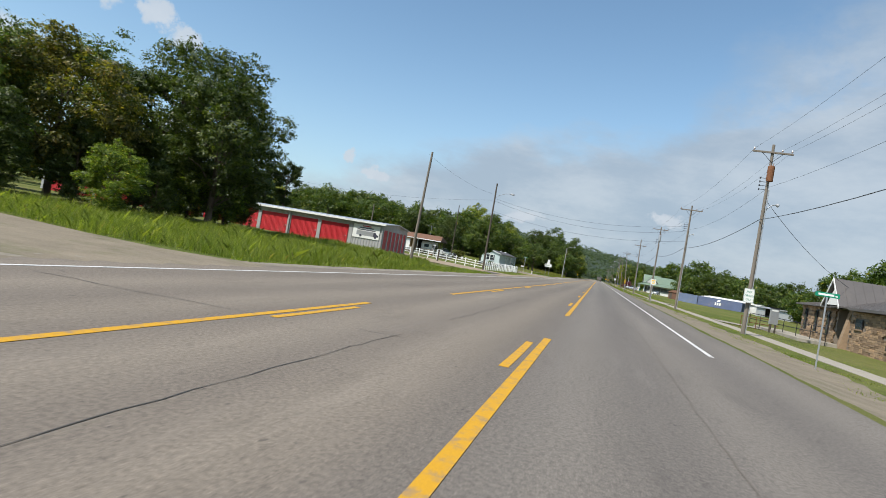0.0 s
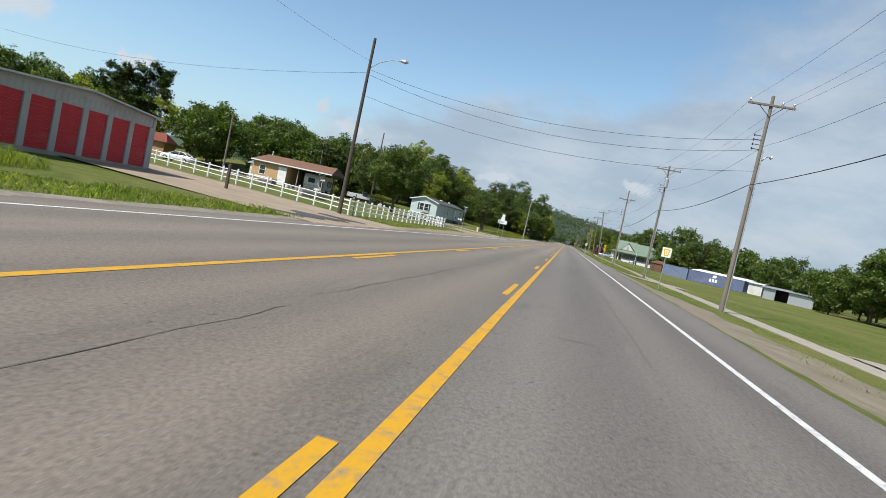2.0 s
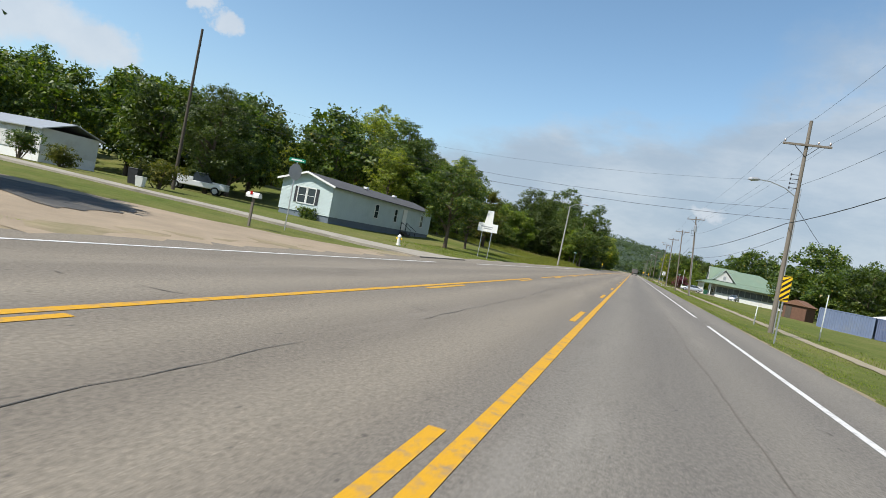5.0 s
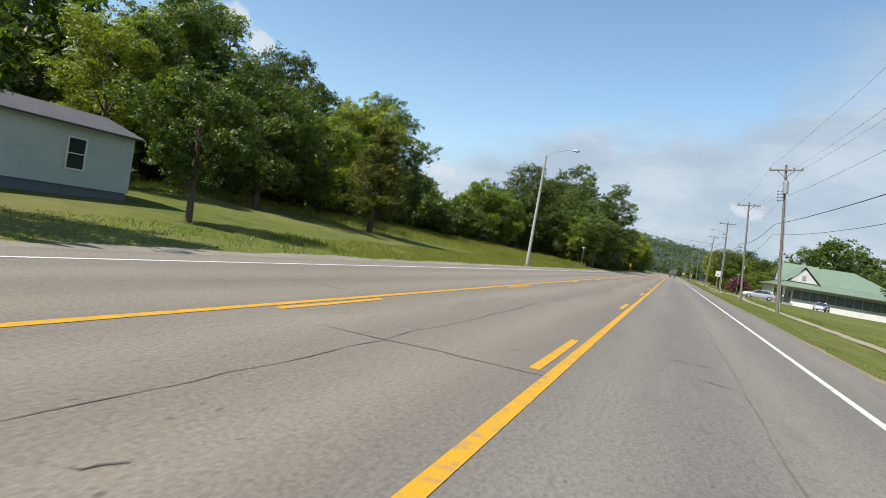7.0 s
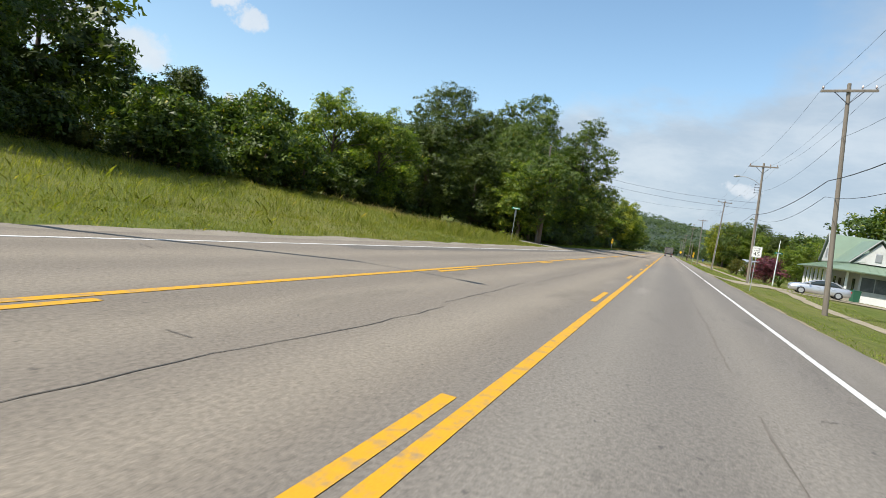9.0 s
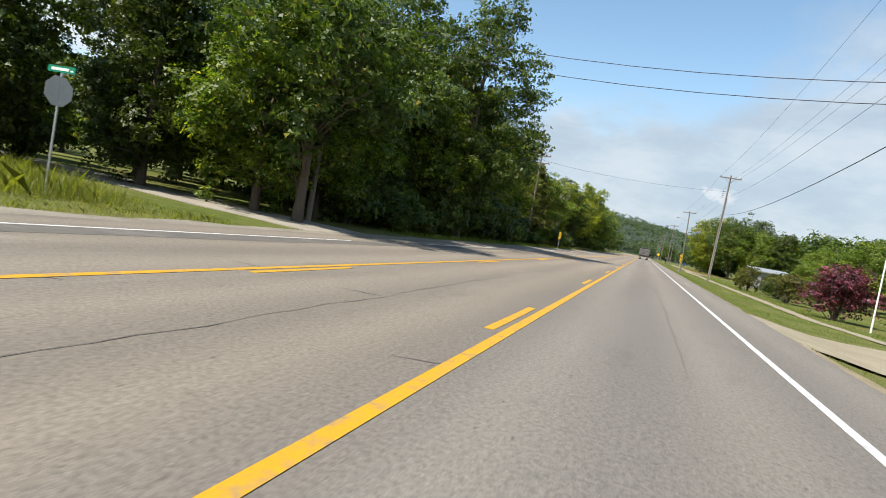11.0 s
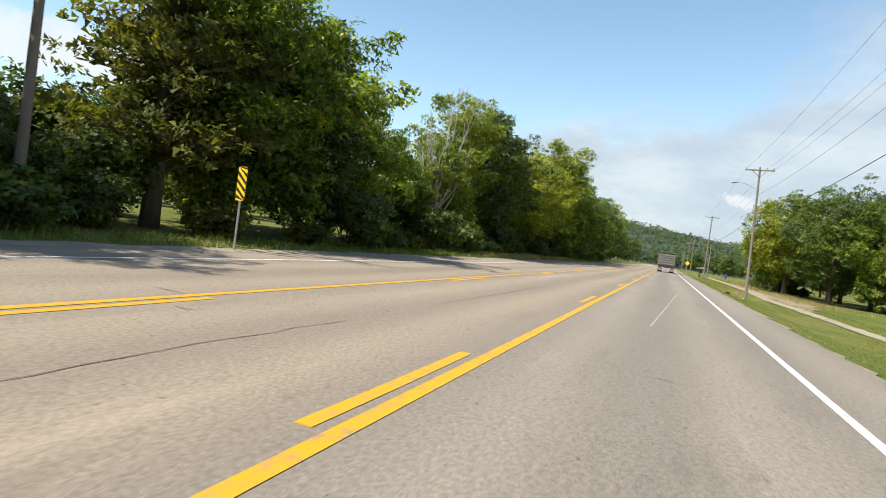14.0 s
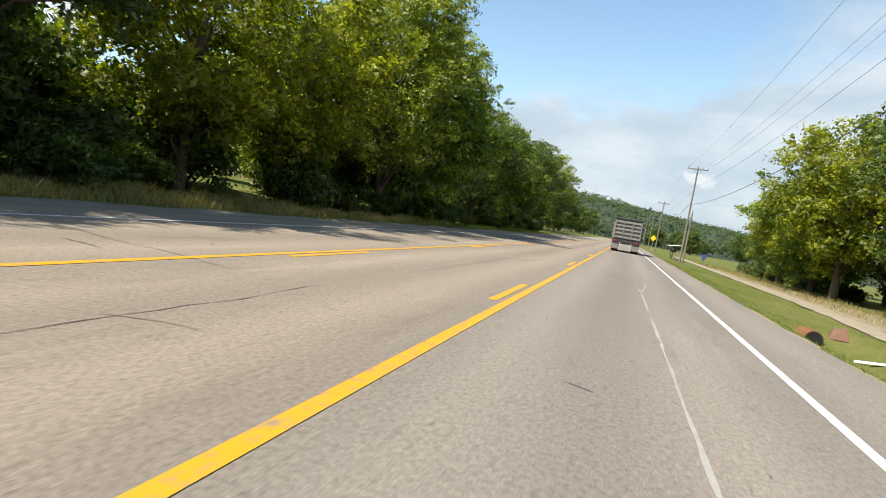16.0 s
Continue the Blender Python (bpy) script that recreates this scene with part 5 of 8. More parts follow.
camper_trailer()
for x, y, w, hh, lab in ((-36.2, 96.5, 2.4, 0.45, "low stack of grey weathered boards on the lawn"), (-33.2, 97.8, 3.4, 0.75, "stack of white and grey weathered boards on the lawn")):
    st = thing("board_stack", lab, "lumber stack", (x, y, ground_z(x, y)), -6)
    k = 0
    z = 0.0
    while z < hh:
        part("board", Shape().box(-w / 2 + 0.07 * (k % 3), w / 2 - 0.05 * (k % 2), -0.5, 0.5, z, z + 0.1, 0.008), WHITE_TRIM if k % 3 == 2 else POLE_WOOD, st)
        z += 0.13
        k += 1
ck = thing("crate_stack", "stack of weathered wooden crates beside the porch post", "crates", (-29.2, 103.7, ground_z(-29.2, 103.7)), 12)
for k in range(4):
    part("crate", Shape().box(-0.3 + 0.05 * (k % 2), 0.3 + 0.04 * (k % 3), -0.25, 0.25, 0.27 * k, 0.27 * k + 0.24, 0.015), (RUST, POLE_WOOD, WHITE_TRIM, POLE_WOOD)[k], ck)
ld = thing("hand_rail", "short white leaning rail beside the porch steps", "rail", (-28.5, 103.2, ground_z(-28.5, 103.2)), 20)
part("rail", Shape().tube([(0, 0, -0.1), (0, 0, 0.75), (-0.5, 0, 1.45)], 0.04, 6), WHITE_FENCE, ld)
for x, y, r, hh, m in ((-33.0, 103.6, 0.25, 0.5, WHITE_TRIM), (-31.6, 103.5, 0.2, 0.4, CONCRETE), (-32.3, 103.4, 0.22, 0.35, SIGN_BACK)):
    part_ = tagged(new("bucket", mesh_of("bucket", Shape().tube([(0, 0, 0), (0, 0, 0.02), (0, 0, hh - 0.03), (0, 0, hh)], [r * 0.8, r * 0.85, r, r * 1.03], 12), m)), "pale plastic bucket standing in front of the porch", "bucket")
    part_.location = (x, y, ground_z(x, y))

def raised_bed(x, y, turn, length, width, label):
    rb = thing("raised_bed", label, "garden bed", (x, y, ground_z(x, y)), turn)
    for k in range(3):
        z = 0.02 + 0.21 * k
        part("board", Shape().box(0, length, 0, 0.06, z, z + 0.19, 0.008), SIGN_BACK if k == 2 else POLE_WOOD, rb)
        part("board", Shape().box(0, length, width - 0.06, width, z, z + 0.19, 0.008), POLE_WOOD, rb)
        part("board", Shape().box(0, 0.06, 0.07, width - 0.07, z, z + 0.19, 0.008), SIGN_BACK, rb)
        part("board", Shape().box(length - 0.06, length, 0.07, width - 0.07, z, z + 0.19, 0.008), POLE_WOOD, rb)
    part("soil", Shape().box(0.07, length - 0.07, 0.07, width - 0.07, 0.0, 0.5), DIRT, rb)


raised_bed(-30.8, 92.8, 8, 1.5, 1.2, "weathered timber raised garden bed on the lawn")
raised_bed(-23.5, 88.2, 40, 2.4, 1.2, "long weathered timber raised bed behind the fence")

# white pipe fence
fence = thing("white_fence", "white three-rail pipe fence round the lawn", "fence", (0, 0, 0))
fp = mesh_of("fence_post", Shape().tube([(0, 0, -0.2), (0, 0, 0), (0, 0, 1.02), (0, 0, 1.06), (0, 0, 1.09)], [0.065, 0.065, 0.065, 0.075, 0.03], 10), WHITE_FENCE)


def fence_run(pts, step):
    last = None
    for (xa, ya), (xb, yb) in zip(pts, pts[1:]):
        n = max(1, round(math.hypot(xb - xa, yb - ya) / step))
        for k in range(n + 1):
            x, y = xa + (xb - xa) * k / n, ya + (yb - ya) * k / n
            z = ground_z(x, y)
            if last and (x, y) == last[:2]:
                continue
            p = new("fence_post", fp)
            p.parent, p.location = fence, (x, y, z)
            if last:
                for h in (0.32, 0.62, 0.92):
                    part("fence_rail", Shape().tube([(last[0], last[1], last[2] + h), (x, y, z + h)], 0.032, 6), WHITE_FENCE, fence)
            last = (x, y, z)


fence_run([(-38.0, 79.5), (-13.3, 74.2), (-13.15, 104.0)], 1.42)
fence_run([(-13.15, 104.0), (-14.4, 105.9), (-18.0, 106.2)], 1.2)
pg = tagged(new("gate_post", mesh_of("gate_post", Shape().box(-0.07, 0.07, -0.07, 0.07, -0.2, 1.4, 0.012), POLE_DARK)), "dark steel gate post at the storage drive", "post")
pg.location = (-17.6, 66.8, ground_z(-17.6, 66.8))
ap = tagged(new("marker_rod", mesh_of("marker_rod", Shape().tube([(0, 0, -0.2), (0, 0, 1.5)], 0.025, 6), DARK_METAL)), "thin dark steel rod beside the road", "post")
ap.location = (-12.3, 72.4, 0)


def mobile_home(at, turn, length, label, wall=PALE_SIDING, skirt=SKIRT, width=4.9, roof=GREY_ROOF, eave=3.2):
    h = thing("mobile_home", label, "house", at, turn)
    part("skirting", Shape().box(0.05, width - 0.05, 0.05, length - 0.05, -0.5, 0.75), skirt, h, "dark skirting" if skirt is SKIRT else "pale skirting")
    part("core", Shape().box(0.03, width - 0.03, 0.03, length - 0.03, 0.75, eave), wall, h)
    part("end_siding", moved(lapped(width, eave - 0.72, 22), Matrix.Translation((0, 0.0, 0.72))), wall, h, "lapped siding")
    part("side_siding", moved(lapped(length, eave - 0.72, 22), Matrix.Translation((width, 0, 0.72)) @ FACE_X), wall, h, "lapped siding")
    pk = eave + 0.72
    part("gable", Shape().add([(0, 0, eave), (width, 0, eave), (width / 2, 0, pk), (0, 0.1, eave), (width, 0.1, eave), (width / 2, 0.1, pk)], [(0, 1, 2), (5, 4, 3), (0, 3, 4, 1), (1, 4, 5, 2), (2, 5, 3, 0)]), wall, h)
    r = Shape()
    for x0, x1 in ((-0.3, width / 2), (width + 0.3, width / 2)):
        a, b = eave - 0.06, pk + 0.06
        r.add([(x0, -0.35, a), (x1, -0.35, b), (x1, length + 0.3, b), (x0, length + 0.3, a), (x0, -0.35, a - 0.08), (x1, -0.35, b - 0.08), (x1, length + 0.3, b - 0.08), (x0, length + 0.3, a - 0.08)], [(0, 1, 2, 3), (7, 6, 5, 4), (0, 4, 5, 1), (1, 5, 6, 2), (2, 6, 7, 3), (3, 7, 4, 0)])
    part("roof", r, roof, h, "grey shingle roof" if roof is GREY_ROOF else "white metal roof")
    f = Shape()
    for x0, x1 in ((-0.32, width / 2), (width + 0.32, width / 2)):
        a, b = eave - 0.06, pk + 0.06
        f.add([(x0, -0.38, a + 0.01), (x1, -0.38, b + 0.01), (x1, -0.38, b - 0.15), (x0, -0.38, a - 0.15), (x0, -0.345, a + 0.01), (x1, -0.345, b + 0.01), (x1, -0.345, b - 0.15), (x0, -0.345, a - 0.15)], [(0, 1, 2, 3), (7, 6, 5, 4), (0, 4, 5, 1), (1, 5, 6, 2), (2, 6, 7, 3), (3, 7, 4, 0)])
    part("verge_board", f, WHITE_TRIM, h)
    return h


mh = mobile_home((-27.3, 139.5, 0.2), -3, 20.5, "pale blue mobile home with dark skirting and grey roof")
window(mh, 2.05, 2.05, 0.75, 1.25, y=-0.02, curtain=True)
window(mh, 2.95, 2.05, 0.75, 1.25, y=-0.02, curtain=True)
for xx in (1.5, 3.5):
    part("shutter", Shape().box(xx - 0.16, xx + 0.16, -0.05, -0.02, 1.4, 2.7, 0.01), DARK_METAL, mh, "dark window shutter")
for yy, w in ((7.6, 0.7), (11.6, 0.6), (18.0, 0.7)):
    window(mh, yy, 2.0, w, 1.2, y=4.92, face="+x")
d = part("door", moved(Shape().box(13.2, 14.1, -0.05, -0.01, 0.75, 2.8, 0.01), Matrix.Translation((4.92, 0, 0)) @ FACE_X), SIGN_WHITE, mh, "white entrance door")
for k in range(4):
    part("step", Shape().box(4.95 + 0.28 * k, 5.25 + 0.28 * k, 13.1, 14.3, -0.5, 0.6 - 0.19 * k, 0.01), POLE_DARK, mh, "dark wooden step")
for yy in (13.1, 14.3):
    part("handrail", Shape().tube([(5.0, yy, 1.5), (6.1, yy, 0.9), (6.1, yy, -0.3)], 0.03, 6).tube([(5.0, yy, 0.4), (5.0, yy, 1.5)], 0.03, 6), DARK_METAL, mh)
part("roof_vent", Shape().box(2.9, 3.3, 8, 8.4, 3.85, 4.05, 0.03), WHITE_TRIM, mh)
part("roof_vent", Shape().box(2.9, 3.3, 14, 14.4, 3.85, 4.05, 0.03), WHITE_TRIM, mh)
mh2 = mobile_home((-54.0, 134.9, 0.85), -90, 12.0, "long white mobile home with a pale metal roof behind shrubs", WHITE_SIDING, WHITE_TRIM, 4.9, SIGN_BACK, 2.5)
for yy in (2.0, 5.6, 10.6):
    window(mh2, yy, 1.9, 0.8, 1.0, y=4.92, face="+x")


def barn_shed():
    b = thing("garden_shed", "white metal garden shed with a rounded barn roof", "shed", (-62.0, 106.5, 0.75), 25)
    pr = [(0, 0), (0, 1.6), (0.5, 2.15), (1.7, 2.45), (2.9, 2.15), (3.4, 1.6), (3.4, 0)]
    n = len(pr)
    s = Shape().add([(x, 0, z) for x, z in pr] + [(x, 4.6, z) for x, z in pr], [tuple(range(n)), tuple(range(n, 2 * n))[::-1]] + [(i, n + i, n + (i + 1) % n, (i + 1) % n) for i in range(n)])
    part("shell", s, SIGN_WHITE, b)
    for x0 in (0.75, 1.72):
        part("door", Shape().box(x0, x0 + 0.93, -0.04, -0.004, 0.05, 1.85, 0.01), GREY_SIDING, b, "pale grey door leaf")
    return b


barn_shed()
rh = thing("red_roof_house", "distant low house with an orange-red roof", "house", (-92, 135, 1.3), 20)
part("wall", Shape().box(0, 14, 0, 7, -0.5, 2.6), TAN_WALL, rh)
part("roof", Shape().add([(-0.5, -0.5, 2.6), (14.5, -0.5, 2.6), (14.5, 7.5, 2.6), (-0.5, 7.5, 2.6), (1, 3.5, 4.4), (13, 3.5, 4.4)], [(0, 1, 5, 4), (1, 2, 5), (2, 3, 4, 5), (3, 0, 4), (3, 2, 1, 0)]), worn("red_roof", (0.2, 0.06, 0.04), 0.8, spread=0.2), rh)
for xx in (3, 7, 11):
    window(rh, xx, 1.5, 1.0, 1.0)


# ---- vehicles ----
def wheel(parent, x, y, r, w, name="wheel"):
    t = part(name, moved(Shape().tube([(-w / 2, 0, 0), (-w / 2 + 0.03, 0, 0), (w / 2 - 0.03, 0, 0), (w / 2, 0, 0)], [r * 0.88, r, r, r * 0.88], 18), Matrix.Translation((x, y, r))), TYRE, parent)
    part("rim", moved(Shape().tube([(-w / 2 - 0.006, 0, 0), (-w / 2 - 0.004, 0, 0), (w / 2 + 0.004, 0, 0), (w / 2 + 0.006, 0, 0)], [r * 0.25, r * 0.64, r * 0.64, r * 0.25], 14), Matrix.Translation((x, y, r))), STEEL, t)
    return t


def sedan(at, turn, paint, label, length=4.7):
    """A saloon car, nose toward +y."""
    c = thing("sedan_car", label, "car", at, turn)
    k = length / 4.7

    def ring(y, w, zl, zt, crown):
        p = [(0.8, zl), (0.97, zl + 0.06), (1.0, zl + 0.3), (0.99, zl + 0.62 * (zt - zl)), (0.93, zt - 0.05), (0.82, zt), (0.4, zt + crown)]
        return [(w * q, y * k, z) for q, z in p] + [(-w * q, y * k, z) for q, z in reversed(p)]

    hull = ((-2.33, 0.7, 0.42, 0.78, 0.0), (-2.27, 0.8, 0.3, 0.93, 0.01), (-1.9, 0.87, 0.24, 1.0, 0.02), (-1.2, 0.9, 0.2, 1.0, 0.02), (0.0, 0.91, 0.19, 0.97, 0.02), (1.0, 0.9, 0.2, 0.94, 0.03), (1.6, 0.87, 0.22, 0.89, 0.04), (2.05, 0.82, 0.24, 0.82, 0.03), (2.25, 0.74, 0.27, 0.75, 0.02), (2.34, 0.62, 0.34, 0.66, 0.0))
    part("body", Shape().loft([ring(*q) for q in hull]), paint, c, smooth=True)

    def hood(y, wb, wt, z0, z1):
        p = [(wb, z0), (wb * 0.4 + wt * 0.6, z0 + (z1 - z0) * 0.62), (wt, z0 + (z1 - z0) * 0.93), (wt * 0.5, z1)]
        return [(q, y * k, z) for q, z in p] + [(-q, y * k, z) for q, z in reversed(p)]

    cabin = ((-1.85, 0.76, 0.66, 0.95, 0.99), (-1.45, 0.78, 0.62, 0.95, 1.2), (-1.0, 0.79, 0.6, 0.95, 1.38), (-0.4, 0.8, 0.6, 0.95, 1.44), (0.15, 0.8, 0.6, 0.95, 1.42), (0.55, 0.79, 0.61, 0.94, 1.25), (1.2, 0.76, 0.66, 0.9, 0.95))
    part("cabin_glass", Shape().loft([hood(*q) for q in cabin]), GLASS, c, smooth=True)
    top = []
    for y, z in ((-1.1, 1.36), (-0.8, 1.43), (-0.4, 1.462), (0.1, 1.452), (0.3, 1.385)):
        q = [(0.63, z - 0.06), (0.6, z - 0.02), (0.3, z + 0.004), (0.3, z - 0.03)]
        top.append([(a, y * k, b) for a, b in q] + [(-a, y * k, b) for a, b in reversed(q)])
    part("roof", Shape().loft(top), paint, c, smooth=True)
    for sx in (-1, 1):
        part("pillar", Shape().tube([(sx * 0.785, -0.45 * k, 0.95), (sx * 0.69, -0.43 * k, 1.25), (sx * 0.61, -0.42 * k, 1.42)], 0.03, 6), paint, c)
        part("pillar", Shape().tube([(sx * 0.76, 1.15 * k, 0.94), (sx * 0.69, 0.6 * k, 1.2), (sx * 0.61, 0.25 * k, 1.4)], 0.03, 6), paint, c)
        part("pillar", Shape().tube([(sx * 0.77, -1.8 * k, 0.97), (sx * 0.69, -1.4 * k, 1.2), (sx * 0.61, -1.05 * k, 1.38)], 0.06, 6), paint, c)
        part("headlight", Shape().loft([[(sx * 0.5, 2.2 * k, 0.62), (sx * 0.78, 2.0 * k, 0.64), (sx * 0.79, 1.98 * k, 0.75), (sx * 0.52, 2.16 * k, 0.73)], [(sx * 0.5, 2.26 * k, 0.62), (sx * 0.79, 2.06 * k, 0.64), (sx * 0.8, 2.03 * k, 0.74), (sx * 0.52, 2.22 * k, 0.72)]]), STEEL, c, "clear headlight")
        part("tail_light", Shape().box(sx * 0.62 - 0.15, sx * 0.62 + 0.15, -2.34 * k, -2.22 * k, 0.7, 0.86, 0.02), RED_LAMP, c, "red tail light")
        part("mirror", Shape().box(sx * 0.97 - 0.09, sx * 0.97 + 0.09, 0.8, 0.92, 0.94, 1.07, 0.03), paint, c)
        for y in (0.1, -0.95):
            part("door_handle", Shape().box(sx * 0.905 - 0.012, sx * 0.905 + 0.012, y - 0.09, y + 0.09, 0.79, 0.82), STEEL, c)
        for y in (1.42 * k, -1.38 * k):
            part("wheel_arch", moved(Shape().tube([(sx * 0.8 - 0.06, 0, 0), (sx * 0.8 + 0.1, 0, 0)], 0.355, 20), Matrix.Translation((0, y, 0.34))), SIGN_BLACK, c)
            wheel(c, sx * 0.81, y, 0.32, 0.21)
    part("front_bumper", Shape().loft([[(-0.72, 2.18 * k, 0.3), (0.72, 2.18 * k, 0.3), (0.72, 2.18 * k, 0.46), (-0.72, 2.18 * k, 0.46)], [(-0.5, 2.38 * k, 0.32), (0.5, 2.38 * k, 0.32), (0.5, 2.38 * k, 0.45), (-0.5, 2.38 * k, 0.45)]]), paint, c)
    part("number_plate", Shape().box(-0.15, 0.15, -2.345 * k, -2.325 * k, 0.55, 0.68), SIGN_WHITE, c)
    return c


sedan((13.95, 243.3, ground_z(13.95, 243.3) + 0.06), 87, SILVER, "silver saloon car parked across the drive of the porch house")
sedan((24.3, 252.6, ground_z(24.3, 252.6)), 158, SILVER, "small silver car parked beside the white wall", 4.2)
sedan((-52.0, 108.5, ground_z(-52, 108.5)), 100, CAR_WHITE, "white car parked beside the garden shed", 4.4)


def pickup(at, turn, label):
    c = thing("pickup_truck", label, "pickup", at, turn)
    part("body", Shape().box(-0.95, 0.95, -2.7, 2.6, 0.5, 1.0, 0.06), CAR_WHITE, c)
    part("bed", Shape().box(-0.95, -0.85, -2.7, -0.2, 0.95, 1.3, 0.03).box(0.85, 0.95, -2.7, -0.2, 0.95, 1.3, 0.03), CAR_WHITE, c)
    part("tailgate", Shape().box(-0.92, 0.92, -2.76, -2.66, 0.75, 1.3, 0.03), CAR_WHITE, c, "white tailgate")
    part("cab", Shape().loft([[(-0.9, -0.3, 1.0), (0.9, -0.3, 1.0), (0.9, 1.5, 1.0), (-0.9, 1.5, 1.0)], [(-0.75, -0.15, 1.75), (0.75, -0.15, 1.75), (0.75, 0.9, 1.75), (-0.75, 0.9, 1.75)]]), GLASS, c)
    part("roof", Shape().box(-0.74, 0.74, -0.14, 0.88, 1.74, 1.82, 0.03), CAR_WHITE, c)
    part("hood", Shape().box(-0.9, 0.9, 1.4, 2.6, 0.98, 1.12, 0.04), CAR_WHITE, c)
    part("rear_bumper", Shape().box(-0.92, 0.92, -2.9, -2.75, 0.5, 0.68, 0.02), STEEL, c)
    for sx in (-1, 1):
        part("tail_light", Shape().box(sx * 0.86 - 0.06, sx * 0.86 + 0.06, -2.78, -2.7, 0.8, 1.2, 0.01), RED_LAMP, c)
        for y in (1.75, -1.65):
            wheel(c, sx * 0.85, y, 0.37, 0.25)
    return c


pickup((-37.0, 141.0, ground_z(-37, 141)), -62, "grey and white pickup parked beside the side street")


def dump_truck(at):
    """A tipper seen from behind, nose toward +y."""
    c = thing("dump_truck", "weathered grey dump truck standing on the asphalt highway", "truck", at)
    part("chassis", Shape().box(-0.45, 0.45, -0.2, 8.0, 0.75, 1.05, 0.02), DARK_METAL, c)
    bed = Shape()
    bed.box(-1.25, -1.17, 0.0, 5.2, 1.2, 2.85, 0.02).box(1.17, 1.25, 0.0, 5.2, 1.2, 2.85, 0.02).box(-1.25, 1.25, 0.0, 5.2, 1.12, 1.24, 0.02).box(-1.25, 1.25, 5.1, 5.2, 1.2, 3.1, 0.02)
    part("bed", bed, TRUCK_GREY, c, "scratched grey steel tipper body")
    for k in range(6):
        for sx in (-1, 1):
            part("bed_rib", Shape().box(sx * 1.28 - 0.05, sx * 1.28 + 0.05, 0.4 + 0.85 * k, 0.5 + 0.85 * k, 1.2, 2.85, 0.012), TRUCK_GREY, c)
    tg = part("tailgate", Shape().box(-1.2, 1.2, -0.1, -0.02, 1.25, 2.78, 0.02), TRUCK_GREY, c, "grey tailgate with raised bars")
    for z in (1.32, 1.68, 2.04, 2.4, 2.72):
        part("bar", Shape().box(-1.2, 1.2, -0.2, -0.1, z - 0.06, z + 0.06, 0.015), TRUCK_GREY, tg)
    for x in (-1.15, -0.4, 0.4, 1.15):
        part("upright", Shape().box(x - 0.06, x + 0.06, -0.21, -0.1, 1.25, 2.78, 0.015), TRUCK_GREY, tg)
    part("rear_bar", Shape().box(-1.2, 1.2, -0.25, -0.1, 0.85, 1.12, 0.02), DARK_METAL, c)
    part("bed_lip", Shape().box(-1.32, -1.14, -0.1, 5.2, 2.82, 2.94, 0.02).box(1.14, 1.32, -0.1, 5.2, 2.82, 2.94, 0.02), TRUCK_GREY, c)
    part("tarp", Shape().tube([(-1.3, 0.0, 3.0), (1.3, 0.0, 3.0)], 0.11, 10), SIGN_BLACK, c, "rolled black tarpaulin")
    for sx in (-1, 1):
        part("mudflap", Shape().box(sx * 0.9 - 0.33, sx * 0.9 + 0.33, -0.15, -0.12, 0.25, 1.0, 0.005), TRUCK_GREY, c, "dirty grey mudflap")
        for xx in (0.72, 1.05):
            for y in (0.55, 1.85):
                wheel(c, sx * xx, y, 0.5, 0.28)
        wheel(c, sx * 1.02, 6.6, 0.5, 0.3)
        part("tail_light", Shape().box(sx * 1.0 - 0.1, sx * 1.0 + 0.1, -0.28, -0.24, 0.92, 1.04, 0.01), RED_LAMP, c)
        part("mirror", Shape().box(sx * 1.45 - 0.1, sx * 1.45 + 0.1, 6.4, 6.45, 2.1, 2.6, 0.02), DARK_METAL, c)
    part("cab", Shape().loft([[(-1.1, 5.4, 0.9), (1.1, 5.4, 0.9), (1.1, 7.2, 0.9), (-1.1, 7.2, 0.9)], [(-1.1, 5.4, 2.0), (1.1, 5.4, 2.0), (1.1, 7.2, 2.0), (-1.1, 7.2, 2.0)], [(-0.95, 5.5, 2.95), (0.95, 5.5, 2.95), (0.95, 6.7, 2.95), (-0.95, 6.7, 2.95)]]), CAR_GREY, c)
    part("hood", Shape().box(-0.9, 0.9, 7.1, 8.4, 0.9, 1.75, 0.08), CAR_GREY, c)
    part("exhaust", Shape().tube([(0.95, 5.3, 1.0), (0.95, 5.3, 3.3)], 0.07, 8), STEEL, c)
    return c


dump_truck((1.55, 390.3, 0.0))

# ---- small things, left ----
mb = thing("mailbox", "white mailbox on a wooden post beside the side street", "mailbox", (-14.1, 118.2, ground_z(-14.1, 118.2)), 8)
part("post", Shape().box(-0.045, 0.045, -0.045, 0.045, -0.3, 1.15, 0.006), POLE_WOOD, mb)
o = [(0.11 * math.cos(radians(a)), 0.11 * math.sin(radians(a)) + 0.1) for a in range(0, 181, 30)] + [(-0.11, 0), (0.11, 0)]
s = Shape()
n = len(o)
s.add([(x * 1.3, -0.28, 1.17 + z) for x, z in o] + [(x * 1.3, 0.28, 1.17 + z) for x, z in o], [tuple(range(n)), tuple(range(n, 2 * n))[::-1]] + [(i, (i + 1) % n, n + (i + 1) % n, n + i) for i in range(n)])
bx = part("box", moved(s, Matrix.Rotation(radians(90), 4, "Z")), SIGN_WHITE, mb)
part("flag", Shape().box(-0.1, 0.0, -0.16, -0.15, 1.28, 1.42), RED_LAMP, bx)
mb2 = thing("mailbox", "grey mailbox on a white post beside the far street", "mailbox", (-36.0, 116.5, ground_z(-36, 116.5)), 30)
